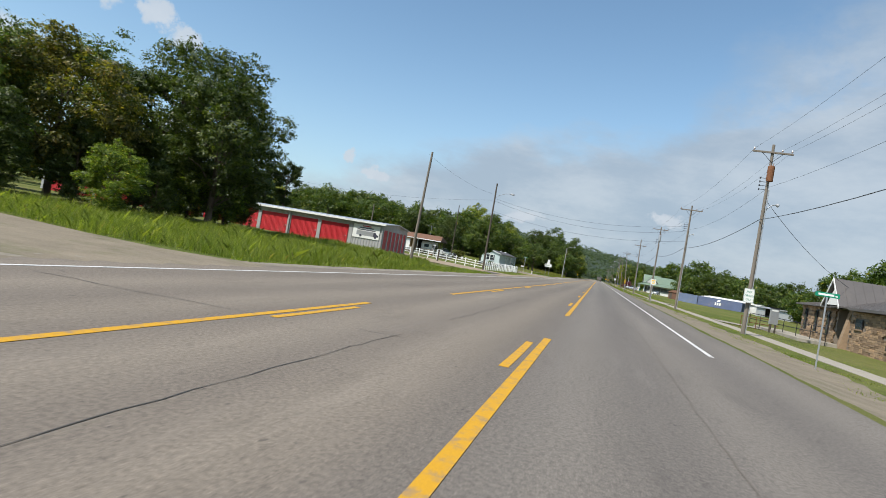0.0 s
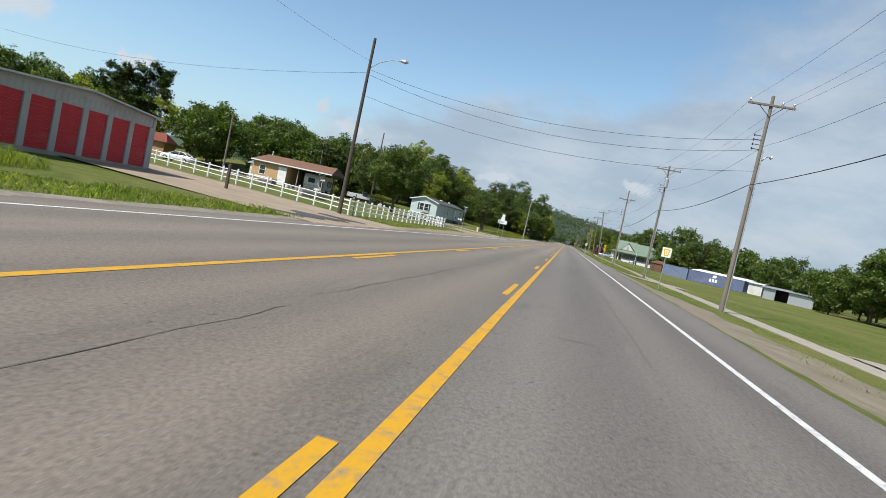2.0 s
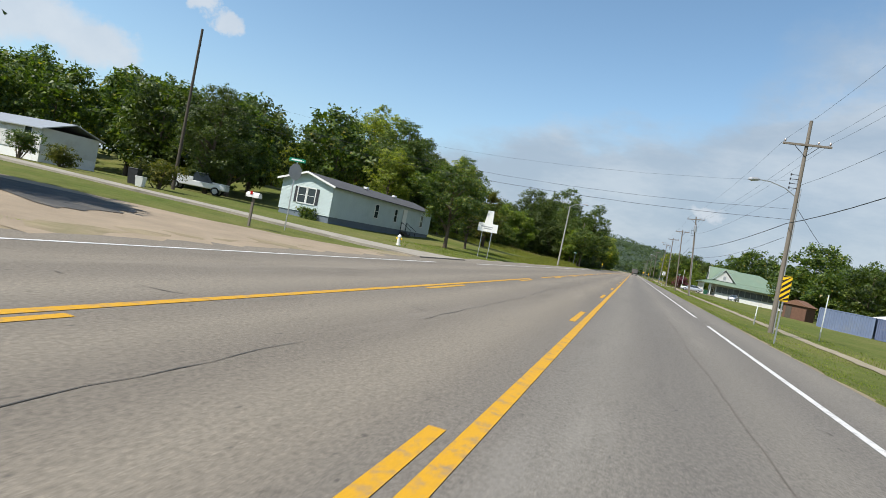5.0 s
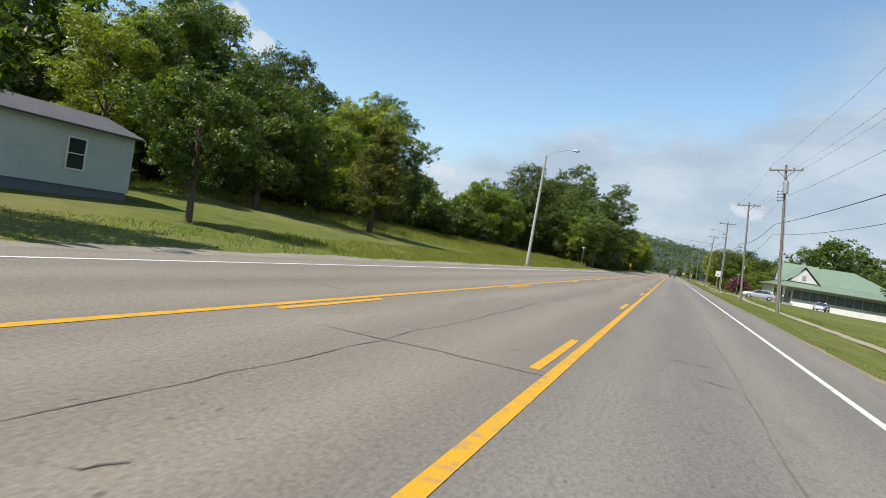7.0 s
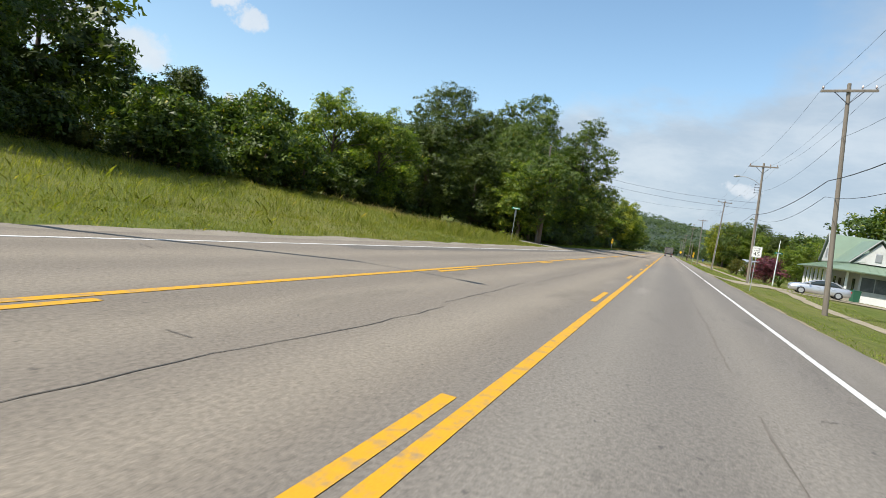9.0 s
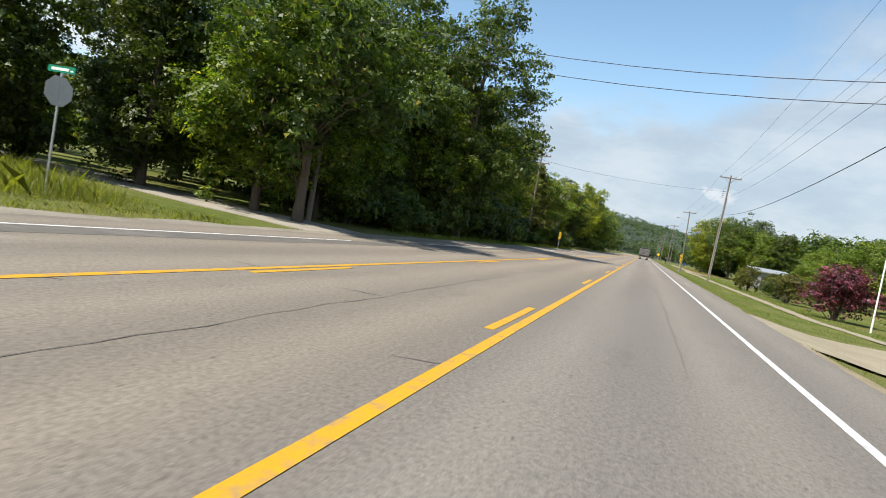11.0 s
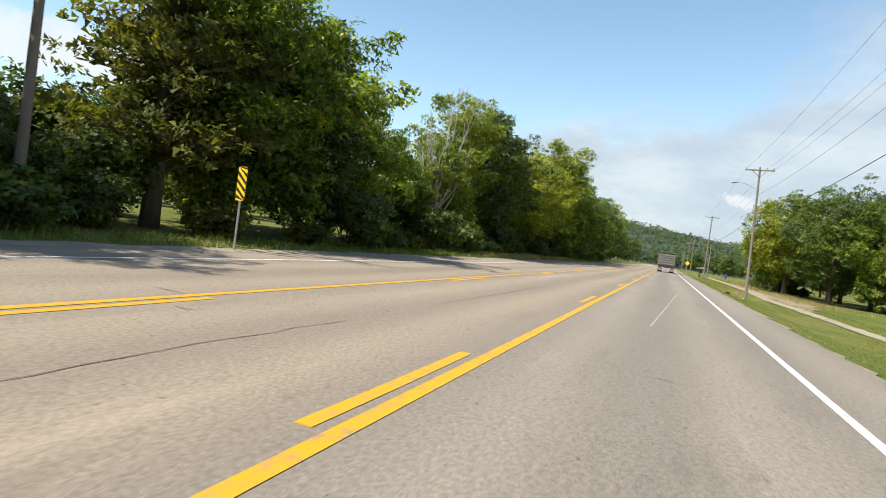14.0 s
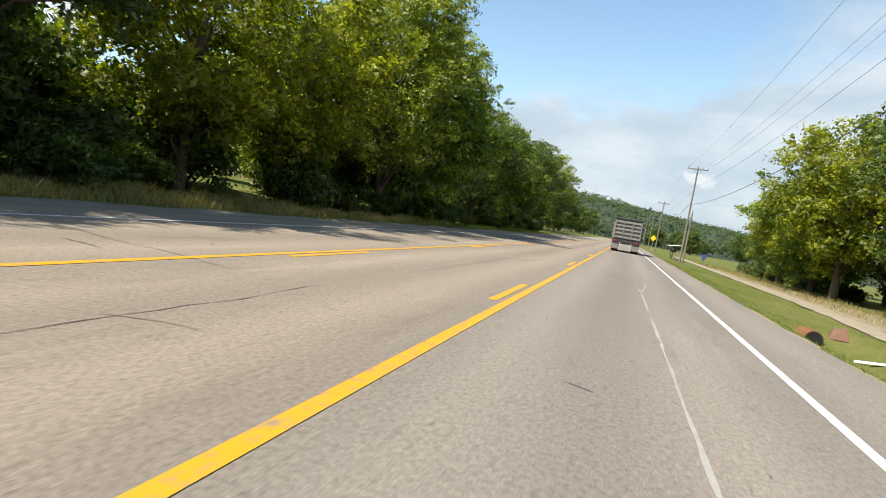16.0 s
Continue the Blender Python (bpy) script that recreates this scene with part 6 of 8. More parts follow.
part("post", Shape().box(-0.06, 0.06, -0.06, 0.06, -0.3, 1.1, 0.006), SIGN_WHITE, mb2)
part("box", Shape().box(-0.14, 0.14, -0.3, 0.3, 1.1, 1.35, 0.04), SIGN_BACK, mb2)
hy = thing("fire_hydrant", "white and yellow fire hydrant on the grass corner", "hydrant", (-13.6, 133.0, ground_z(-13.6, 133)))
part("barrel", Shape().tube([(0, 0, -0.1), (0, 0, 0.05), (0, 0, 0.06), (0, 0, 0.5), (0, 0, 0.52), (0, 0, 0.6), (0, 0, 0.68)], [0.16, 0.16, 0.11, 0.11, 0.14, 0.12, 0.04], 12), SIGN_WHITE, hy)
part("nozzle", Shape().tube([(-0.2, 0, 0.4), (0.2, 0, 0.4)], 0.06, 10), SIGN_YELLOW, hy)
for x, y, m, lab in ((-30.6, 128.0, DARK_METAL, "dark grey rubbish bin beside the pole"), (-28.6, 126.6, SIGN_WHITE, "white plastic drum beside the side street")):
    b = thing("rubbish_bin", lab, "bin", (x, y, ground_z(x, y)), 20, "rubbish bins")
    if m is SIGN_WHITE:
        b.scale = (0.75, 0.75, 0.62)
    part("tub", Shape().loft([[(-0.25, -0.28, 0.04), (0.25, -0.28, 0.04), (0.25, 0.28, 0.04), (-0.25, 0.28, 0.04)], [(-0.32, -0.36, 1.0), (0.32, -0.36, 1.0), (0.32, 0.36, 1.0), (-0.32, 0.36, 1.0)]]), m, b)
    part("lid", Shape().box(-0.34, 0.34, -0.38, 0.38, 1.0, 1.06, 0.02), m, b)

# ---- right side ----
stone_meshes = None


def stones(parent, place, length, height, seed, limit, holes=()):
    """Thin ledge stones in uneven courses on a wall; place maps (along, up) to a matrix. The rest past the limit is joined."""
    global stone_meshes
    rnd = random.Random(seed)
    if stone_meshes is None:
        stone_meshes = {}
        for hh in (0.1, 0.14, 0.19):
            stone_meshes[hh] = [(w, mesh_of("stone", Shape().box(0.006, w - 0.006, -0.03 - d, 0.05, 0.005, hh - 0.005, 0.01), STONE)) for w, d in ((0.3, 0.02), (0.46, 0.0), (0.66, 0.03), (0.85, 0.01), (0.55, 0.015))]
    count, rest, u = 0, Shape(), 0.0
    while u < height - 0.1:
        hh = rnd.choice((0.1, 0.14, 0.14, 0.19))
        a = -rnd.uniform(0, 0.3)
        while a < length:
            w, me = rnd.choice(stone_meshes[hh])
            if a >= -0.01 and a + w <= length + 0.2 and not any(h0 < a + w and a < h1 and g0 < u + hh and u < g1 for h0, h1, g0, g1 in holes):
                m = place(a, u)
                if count < limit:
                    o = new("stone", me)
                    o.parent = parent
                    o.matrix_basis = m
                    count += 1
                else:
                    rest.add([m @ v.co for v in me.vertices], [tuple(q.vertices) for q in me.polygons])
            a += w
        u += hh
    if rest.v:
        tagged(part("stonework", rest, STONE, parent), "rows of thin tan ledge stones", kind="stuff")


def make_varied(mat):
    """Gives each piece its own tone."""
    n, l = mat.node_tree.nodes, mat.node_tree.links
    b = n["Principled BSDF"]
    src = b.inputs["Base Color"].links[0].from_socket
    info, geo, both = n.new("ShaderNodeObjectInfo"), n.new("ShaderNodeNewGeometry"), n.new("ShaderNodeMath")
    both.operation = "ADD"
    l.new(info.outputs["Random"], both.inputs[0])
    l.new(geo.outputs["Random Per Island"], both.inputs[1])
    wrap = n.new("ShaderNodeMath")
    wrap.operation = "FRACT"
    l.new(both.outputs[0], wrap.inputs[0])
    tone = ramp(n, l, wrap.outputs[0], [(0.0, (0.55, 0.5, 0.45)), (0.35, (0.9, 0.85, 0.8)), (0.7, (1.15, 1.1, 1.0)), (1.0, (1.4, 1.25, 1.05))])
    l.new(mixed(n, l, 1.0, src, tone, "MULTIPLY"), b.inputs["Base Color"])


make_varied(STONE)


def stone_building():
    z0 = -0.85
    b = thing("stone_building", "low sandstone building with a grey roof and entry gable", "building", (19.0, 33.0, z0))
    H = 3.15
    part("wall", Shape().box(0.06, 12, 0, 17, -0.3, H), MORTAR, b, "mortar wall behind the stones")
    part("wing_wall", Shape().box(0.56, 12, 20.8, 29.2, -0.3, H - 0.1), MORTAR, b, "mortar wall of the wing")
    part("entry_wall", Shape().box(1.6, 12, 17, 20.8, -0.3, H), MORTAR, b, "recessed entry wall")
    to_x = lambda x0, y0: (lambda a, u: Matrix.Translation((x0, y0, 0)) @ Matrix.Rotation(radians(-90), 4, "Z") @ Matrix.Translation((a, 0, u)))
    stones(b, to_x(0.0, 17.0), 16.9, H - 0.1, 3, 200, ((1.25, 2.4, 1.7, 2.5), (6.2, 6.8, 0.65, 2.75)))
    stones(b, to_x(0.5, 29.2), 8.3, H - 0.2, 5, 90, ((3.65, 4.15, 0.85, 2.75), (6.5, 7.0, 0.85, 2.75), (1.0, 1.5, 0.85, 2.75)))
    pier = Shape().add([(-0.55, 17.0, -0.3), (1.6, 17.0, -0.3), (1.6, 17.0, H), (0.1, 17.0, H), (-0.55, 17.5, -0.3), (1.6, 17.5, -0.3), (1.6, 17.5, H), (0.1, 17.5, H)], [(0, 1, 2, 3), (7, 6, 5, 4), (0, 4, 5, 1), (1, 5, 6, 2), (2, 6, 7, 3), (3, 7, 4, 0)])
    part("buttress", pier, STONE, b, "slanted sandstone buttress")
    def plane(a, b_, c, d, t=0.1):
        p = [a, b_, c, d]
        q = [(x, y, z - t) for x, y, z in p]
        face = part("roof_face", Shape().add(p + q, [(0, 1, 2, 3), (7, 6, 5, 4), (0, 4, 5, 1), (1, 5, 6, 2), (2, 6, 7, 3), (3, 7, 4, 0)]), STONE_ROOF, b, "brown-grey ribbed metal roof")
        # ribs from eave to ridge
        a, b_, c, d = (Vector(v) for v in (a, b_, c, d))
        n = max(2, int((d - a).length / 0.6))
        ribs = Shape()
        for k in range(1, n):
            ribs.tube([a.lerp(d, k / n) + Vector((0, 0, 0.01)), b_.lerp(c, k / n) + Vector((0, 0, 0.01))], 0.022, 4)
        part("roof_rib", ribs, STONE_ROOF, face)

    e = H + 0.05
    plane((-0.45, -0.6, e), (6, -0.6, 5.15), (6, 20, 5.15), (-0.45, 20, e))
    plane((12.6, -0.6, e), (6, -0.6, 5.15), (6, 20, 5.15), (12.6, 20, e))
    # entry gable toward the road
    plane((-0.75, 17.35, e + 0.02), (-0.75, 19.1, 5.33), (7, 19.1, 5.33), (7, 17.35, e + 0.02))
    plane((-0.75, 20.85, e + 0.02), (-0.75, 19.1, 5.33), (7, 19.1, 5.33), (7, 20.85, e + 0.02))
    # hipped roof of the wing
    plane((0.0, 20.4, e - 0.05), (5, 22.5, 4.3), (5, 26.2, 4.3), (0.0, 29.7, e - 0.05))
    plane((12, 20.4, e - 0.05), (5, 22.5, 4.3), (5, 26.2, 4.3), (12, 29.7, e - 0.05))
    plane((0.0, 29.7, e - 0.05), (5, 26.2, 4.3), (5.01, 26.2, 4.3), (12, 29.7, e - 0.05))
    part("gable_panel", Shape().add([(-0.5, 17.7, H + 0.12), (-0.5, 20.5, H + 0.12), (-0.5, 19.1, 4.85), (-0.4, 17.7, H + 0.12), (-0.4, 20.5, H + 0.12), (-0.4, 19.1, 4.85)], [(0, 1, 2), (5, 4, 3), (0, 3, 4, 1), (1, 4, 5, 2), (2, 5, 3, 0)]), SIGN_WHITE, b, "white gable panel")
    for y0 in (17.3, 20.9):
        v = Shape().add([(-0.8, y0, e + 0.02), (-0.8, 19.1, 5.38), (-0.8, 19.1, 5.16), (-0.8, y0, e - 0.18), (-0.75, y0, e + 0.02), (-0.75, 19.1, 5.38), (-0.75, 19.1, 5.16), (-0.75, y0, e - 0.18)], [(0, 1, 2, 3), (7, 6, 5, 4), (0, 4, 5, 1), (1, 5, 6, 2), (2, 6, 7, 3), (3, 7, 4, 0)])
        part("verge_board", v, WHITE_TRIM, b)
    part("fascia", Shape().box(-0.5, -0.44, -0.6, 16.2, e - 0.2, e + 0.0), STONE_ROOF, b)
    for y, w, zc, h in ((15.2, 1.1, 2.1, 0.7), (10.5, 0.55, 1.7, 2.0), (22.5, 0.45, 1.8, 1.9), (25.3, 0.45, 1.8, 1.9), (27.9, 0.45, 1.8, 1.9), (19.6, 1.0, 2.0, 0.9)):
        x = -0.05 if y < 17 else (0.45 if y > 21 else 1.58)
        win = part("window", Shape().box(x - 0.03, x + 0.02, y - w / 2, y + w / 2, zc - h / 2, zc + h / 2), DARK_METAL, b)
        part("pane", Shape().box(x - 0.045, x - 0.032, y - w / 2 + 0.05, y + w / 2 - 0.05, zc - h / 2 + 0.05, zc + h / 2 - 0.05), GLASS, win)
        part("sill", Shape().box(x - 0.09, x + 0.02, y - w / 2 - 0.05, y + w / 2 + 0.05, zc - h / 2 - 0.1, zc - h / 2), STONE, win)
    part("ramp", Shape().box(-3.2, -0.6, 16.8, 30, -0.3, 0.35, 0.02), CONCRETE, b, "concrete entrance ramp")
    return b


stone_building()
rail = thing("pipe_railing", "black pipe railing along the entrance ramp", "railing", (17.5, 49.6, ground_z(17, 52)), 12)
for k in range(7):
    part("upright", Shape().tube([(0, 2.0 * k, -0.1), (0, 2.0 * k, 1.35)], 0.03, 7), SIGN_BLACK, rail)
for z in (0.85, 1.35):
    part("bar", Shape().tube([(0, 0, z), (0, 12, z)], 0.03, 7), SIGN_BLACK, rail)
rail = thing("pipe_railing", "short rusty pipe railing on the lawn", "railing", (13.2, 56.5, ground_z(13.2, 56.5)))
for k in range(2):
    part("upright", Shape().tube([(1.4 * k, 0.8 * k, -0.1), (1.4 * k, 0.8 * k, 1.0)], 0.03, 7), RUST, rail)
for z in (0.5, 1.0):
    part("bar", Shape().tube([(0, 0, z), (1.4, 0.8, z), (3.5, 2.0, z)], 0.03, 7), RUST, rail)
nb = thing("notice_board", "dark notice board on two posts beside the railing", "notice board", (15.5, 55.6, ground_z(15.5, 55.6)), 12)
for x in (-0.22, 0.22):
    part("post", Shape().box(x - 0.06, x + 0.06, 0.0, 0.1, -0.2, 1.0, 0.006), POLE_DARK, nb)
bd = part("board", Shape().box(-0.36, 0.36, -0.02, 0.12, 0.75, 2.1, 0.015), SIGN_BACK, nb, "grey panel with a dark frame")
part("lettering_bar", Shape().box(-0.26, 0.26, -0.03, -0.022, 1.86, 1.98), SIGN_WHITE, bd)
part("cap", Shape().box(-0.42, 0.42, -0.06, 0.16, 2.1, 2.18, 0.01), SIGN_BLACK, nb)


def container(at, turn, length, mat, label, doors=True, logo=False):
    c = thing("shipping_container", label, "container", at, turn)
    H = 2.55
    part("core", Shape().box(0.06, length - 0.06, 0.06, 2.38, 0.1, H - 0.04), mat, c)
    n = int(length / 0.28)
    part("side_panel", moved(ribbed(length - 0.2, H - 0.3, n, 0.04, "v"), Matrix.Translation((0.1, 0.04, 0.16))), mat, c, "corrugated steel side")
    fr = Shape()
    for x in (0.0, length - 0.14):
        fr.box(x, x + 0.14, -0.01, 0.14, 0, H).box(x, x + 0.14, 2.3, 2.44, 0, H)
    fr.box(0, length, -0.01, 0.1, H - 0.13, H).box(0, length, -0.01, 0.1, 0.02, 0.17)
    part("frame", fr, mat, c)
    if doors:
        for k in range(2):
            d = part("door", Shape().box(-0.03, 0.02, 0.16 + 1.08 * k, 1.2 + 1.08 * k, 0.18, H - 0.14, 0.01), SIGN_BACK, c, "pale container door")
            for j in range(2):
                part("lock_rod", Shape().tube([(-0.06, 0.4 + 1.08 * k + 0.45 * j, 0.15), (-0.06, 0.4 + 1.08 * k + 0.45 * j, H - 0.1)], 0.02, 6), STEEL, d)
    if logo:
        part("logo_shape", Shape().add([(length * 0.44, -0.012, 1.7), (length * 0.44 + 0.9, -0.012, 1.75), (length * 0.44 + 1.0, -0.012, 2.25), (length * 0.44 + 0.25, -0.012, 2.3)], [(0, 1, 2, 3)]), SIGN_WHITE, c, "white flag-shaped mark")
        for k in range(3):
            part("logo_shape", Shape().box(length * 0.40 + 0.62 * k, length * 0.40 + 0.62 * k + 0.42, -0.014, -0.008, 0.75, 1.45), SIGN_WHITE, c, "white block mark")
    return c


ca = math.degrees(math.atan2(-11, 15))
container((23.5, 183.0, -0.98), ca, 6.06, CONTAINER_LIGHT, "light blue shipping container with pale doors on the grass", True)
ux, uy = math.cos(radians(ca)), math.sin(radians(ca))
container((23.5 + ux * 6.3, 183.0 + uy * 6.3, -0.98), ca, 12.19, CONTAINER_BLUE, "faded blue shipping container with white marks on the grass", False, True)
bs = thing("brick_shed", "small brown brick shed beside the shipping containers", "shed", (22.6, 197.0, -1.0), ca)
part("wall", Shape().box(0, 3.2, 0, 3.0, -0.2, 2.2), worn("brown_brick", (0.14, 0.075, 0.05), 0.9, 0, 0.35, 2.0, 20, 0.4, 0.02), bs)
part("roof", Shape().add([(-0.25, -0.25, 2.2), (3.45, -0.25, 2.2), (3.45, 3.25, 2.2), (-0.25, 3.25, 2.2), (1.6, -0.25, 3.0), (1.6, 3.25, 3.0)], [(0, 1, 4), (1, 2, 5, 4), (2, 3, 5), (3, 0, 4, 5), (3, 2, 1, 0)]), BROWN_ROOF, bs, "brown pitched roof")
part("door", Shape().box(0.4, 1.2, -0.05, -0.004, 0, 1.9, 0.01), POLE_DARK, bs, "dark plank door")
ws_ = thing("white_roof_shed", "long low shed with a white metal roof behind the containers", "shed", (30.5, 186.0, -1.0), ca)
part("wall", Shape().box(0, 16, 0, 5, 0, 2.4), WHITE_SIDING, ws_)
part("roof", Shape().slab([(-0.4, -0.4, 2.55), (16.4, -0.4, 2.55)], [(-0.4, 5.4, 3.1), (16.4, 5.4, 3.1)], 0.1), SIGN_WHITE, ws_, "white metal roof")
os_ = thing("open_shed", "weathered open-fronted plank shed at the wood's edge", "shed", (40.5, 166.0, -1.1), ca)
part("back_wall", Shape().box(0, 9, 3.9, 4.0, 0, 2.3), POLE_DARK, os_)
for x0, x1 in ((0, 2.2), (4.6, 9)):
    part("front_wall", Shape().box(x0, x1, 0, 0.1, 0, 2.2), SIGN_BACK, os_, "grey plank wall")
part("side_wall", Shape().box(0, 0.1, 0.1, 3.9, 0, 2.3), POLE_WOOD, os_)
part("roof", Shape().slab([(-0.4, -0.5, 2.35), (9.4, -0.5, 2.35)], [(-0.4, 4.4, 2.7), (9.4, 4.4, 2.7)], 0.08), SIGN_BACK, os_, "rusty pale metal roof")


def porch_house():
    z0 = -0.78
    h = thing("porch_house", "white house with green metal roof, gables and columned porch", "house", (17.6, 257.5, z0))
    W, D, E = 19.0, 16.0, 3.3
    part("wall", Shape().box(3.2, W, 1.2, D, -0.3, E), WHITE_SIDING, h)
    part("siding", moved(lapped(W - 3.2, E - 0.3, 20), Matrix.Translation((3.2, 1.19, 0.2))), WHITE_SIDING, h, "white lapped siding")
    part("foundation_band", Shape().box(3.25, W, 1.12, 1.22, -0.3, 0.7), WHITE_TRIM, h)
    part("porch_floor", Shape().box(0.0, 3.4, 0.4, 13.5, -0.3, 0.35, 0.02), CONCRETE, h)
    for k in range(7):
        y = 0.8 + 2.0 * k
        part("column", Shape().loft([[(x * 0.17 + 0.25, yy * 0.17 + y, z) for x, yy in ((-1, -1), (1, -1), (1, 1), (-1, 1))] for z in (0.35, 0.5)] + [[(x * 0.12 + 0.25, yy * 0.12 + y, z) for x, yy in ((-1, -1), (1, -1), (1, 1), (-1, 1))] for z in (0.55, E - 0.15)]), SIGN_WHITE, h, "white tapered porch column")
    part("column", Shape().box(1.8, 2.05, 0.7, 0.95, 0.35, E - 0.1, 0.02), SIGN_WHITE, h, "white porch column")
    for y0, y1, z0b, z1b in ((1.0, 2.5, 0.5, 1.9), (4.6, 3.1, 0.45, 1.7), (7.0, 8.3, 0.4, 2.4)):
        part("brace", Shape().tube([(0.5, y0, z0b), (0.5, y1, z1b)], 0.05, 4), SIGN_WHITE, h, "white timber propped across the porch")
    part("beam", Shape().box(0.1, 0.4, 0.4, 13.6, E - 0.2, E + 0.1, 0.01).box(0.1, 3.4, 0.4, 0.7, E - 0.2, E + 0.1, 0.01), WHITE_TRIM, h)

    def face(*p):
        q = [(x, y, z - 0.1) for x, y, z in p]
        n = len(p)
        r = Shape().add(list(p) + q, [tuple(range(n)), tuple(range(n, 2 * n))[::-1]] + [(i, n + i, n + (i + 1) % n, (i + 1) % n) for i in range(n)])
        part("roof_face", r, GREEN_ROOF, h, "green standing-seam metal roof")

    # porch skirt roof, then the hipped main roof
    face((-0.5, -0.3, E), (-0.5, 14.3, E), (3.4, 14.3, E + 1.1), (3.4, 3.0, E + 1.1))
    face((-0.5, -0.3, E), (3.4, 3.0, E + 1.1), (W + 0.5, 3.0, E + 1.1), (W + 0.5, -0.3, E))
    face((3.0, 2.6, E + 1.0), (8.5, 8.2, E + 4.1), (8.5, 9.0, E + 4.1), (3.0, 14.3, E + 1.0))
    face((3.0, 2.6, E + 1.0), (W + 0.5, 2.6, E + 1.0), (13.5, 8.2, E + 4.1), (8.5, 8.2, E + 4.1))
    face((3.0, 14.3, E + 1.0), (8.5, 9.0, E + 4.1), (13.5, 9.0, E + 4.1), (W + 0.5, 15.5, E + 1.0))
    face((W + 0.5, 2.6, E + 1.0), (W + 0.5, 15.5, E + 1.0), (13.5, 9.0, E + 4.1), (13.5, 8.2, E + 4.1))
    # gable toward the road and gable toward the drive
    face((2.2, 10.4, E + 0.95), (2.2, 13.2, E + 4.45), (9, 13.2, E + 4.45), (9, 10.4, E + 0.95))
    face((2.2, 16.0, E + 0.95), (9, 16.0, E + 0.95), (9, 13.2, E + 4.45), (2.2, 13.2, E + 4.45))
    face((2.2, 1.9, E + 0.95), (2.2, 9, E + 0.95), (4.8, 9, E + 3.75), (4.8, 1.9, E + 3.75))
    face((7.4, 1.9, E + 0.95), (4.8, 1.9, E + 3.75), (4.8, 9, E + 3.75), (7.4, 9, E + 0.95))
    sm = Shape()
    for k in range(26):
        x = 0.2 + 0.72 * k
        if x > 3.6:
            sm.tube([(x, -0.3, E + 0.03), (x, 3.0, E + 1.13)], 0.018, 4)
    for k in range(19):
        y = 0.6 + 0.72 * k
        sm.tube([(-0.5, y, E + 0.03), (3.3, y + 0.1, E + 1.12)], 0.018, 4)
    part("roof_seam", sm, GREEN_ROOF, h)
    for pts in ([(2.35, 10.9, E + 0.95), (2.35, 15.5, E + 0.95), (2.35, 13.2, E + 3.95)], [(2.6, 2.05, E + 0.95), (7.0, 2.05, E + 0.95), (4.8, 2.05, E + 3.35)]):
        d = 0.1
        q = [(x + (d if pts[0][0] == pts[1][0] else 0), y + (0 if pts[0][0] == pts[1][0] else d), z) for x, y, z in pts]
        part("gable_wall", Shape().add(pts + q, [(0, 1, 2), (5, 4, 3), (0, 3, 4, 1), (1, 4, 5, 2), (2, 5, 3, 0)]), WHITE_SIDING, h, "weathered white gable")
    part("gable_vent", Shape().box(4.5, 5.1, 1.98, 2.04, E + 1.3, E + 2.2, 0.02), SIGN_BACK, h)
    part("gable_vent", Shape().box(2.28, 2.34, 12.8, 13.6, E + 1.4, E + 2.6, 0.02), SIGN_BACK, h)
    for a, b in (((2.15, 10.3, E + 0.9), (2.15, 13.2, E + 4.5)), ((2.15, 16.1, E + 0.9), (2.15, 13.2, E + 4.5))):
        part("verge_board", Shape().tube([a, b], 0.07, 4), GREY_SIDING, h)
    for a, b in (((2.1, 1.85, E + 0.9), (4.8, 1.85, E + 3.8)), ((7.5, 1.85, E + 0.9), (4.8, 1.85, E + 3.8))):
        part("verge_board", Shape().tube([a, b], 0.07, 4), GREY_SIDING, h)
    for k in range(6):
        x = 3.4 + 2.6 * k
        sc = part("screen_panel", Shape().box(x, x + 2.5, 1.1, 1.16, 1.25, 2.75, 0.01), SCREEN, h, "dark weathered porch screen")
        part("mullion", Shape().box(x + 1.2, x + 1.3, 1.08, 1.12, 1.25, 2.75), GREY_SIDING, sc)
    for y in (3.0, 6.2, 11.0):
        part("porch_window", Shape().box(3.14, 3.19, y - 0.45, y + 0.45, 1.1, 2.5), GLASS, h)
    part("door", Shape().box(3.12, 3.19, 8.1, 9.0, 0.35, 2.4, 0.01), POLE_DARK, h, "dark panelled front door")
    for k in range(3):
        part("step", Shape().box(-0.9 + 0.3 * k, 0.0, 6.0, 8.0, -0.3, 0.0 + 0.12 * k, 0.01), CONCRETE, h)
    return h


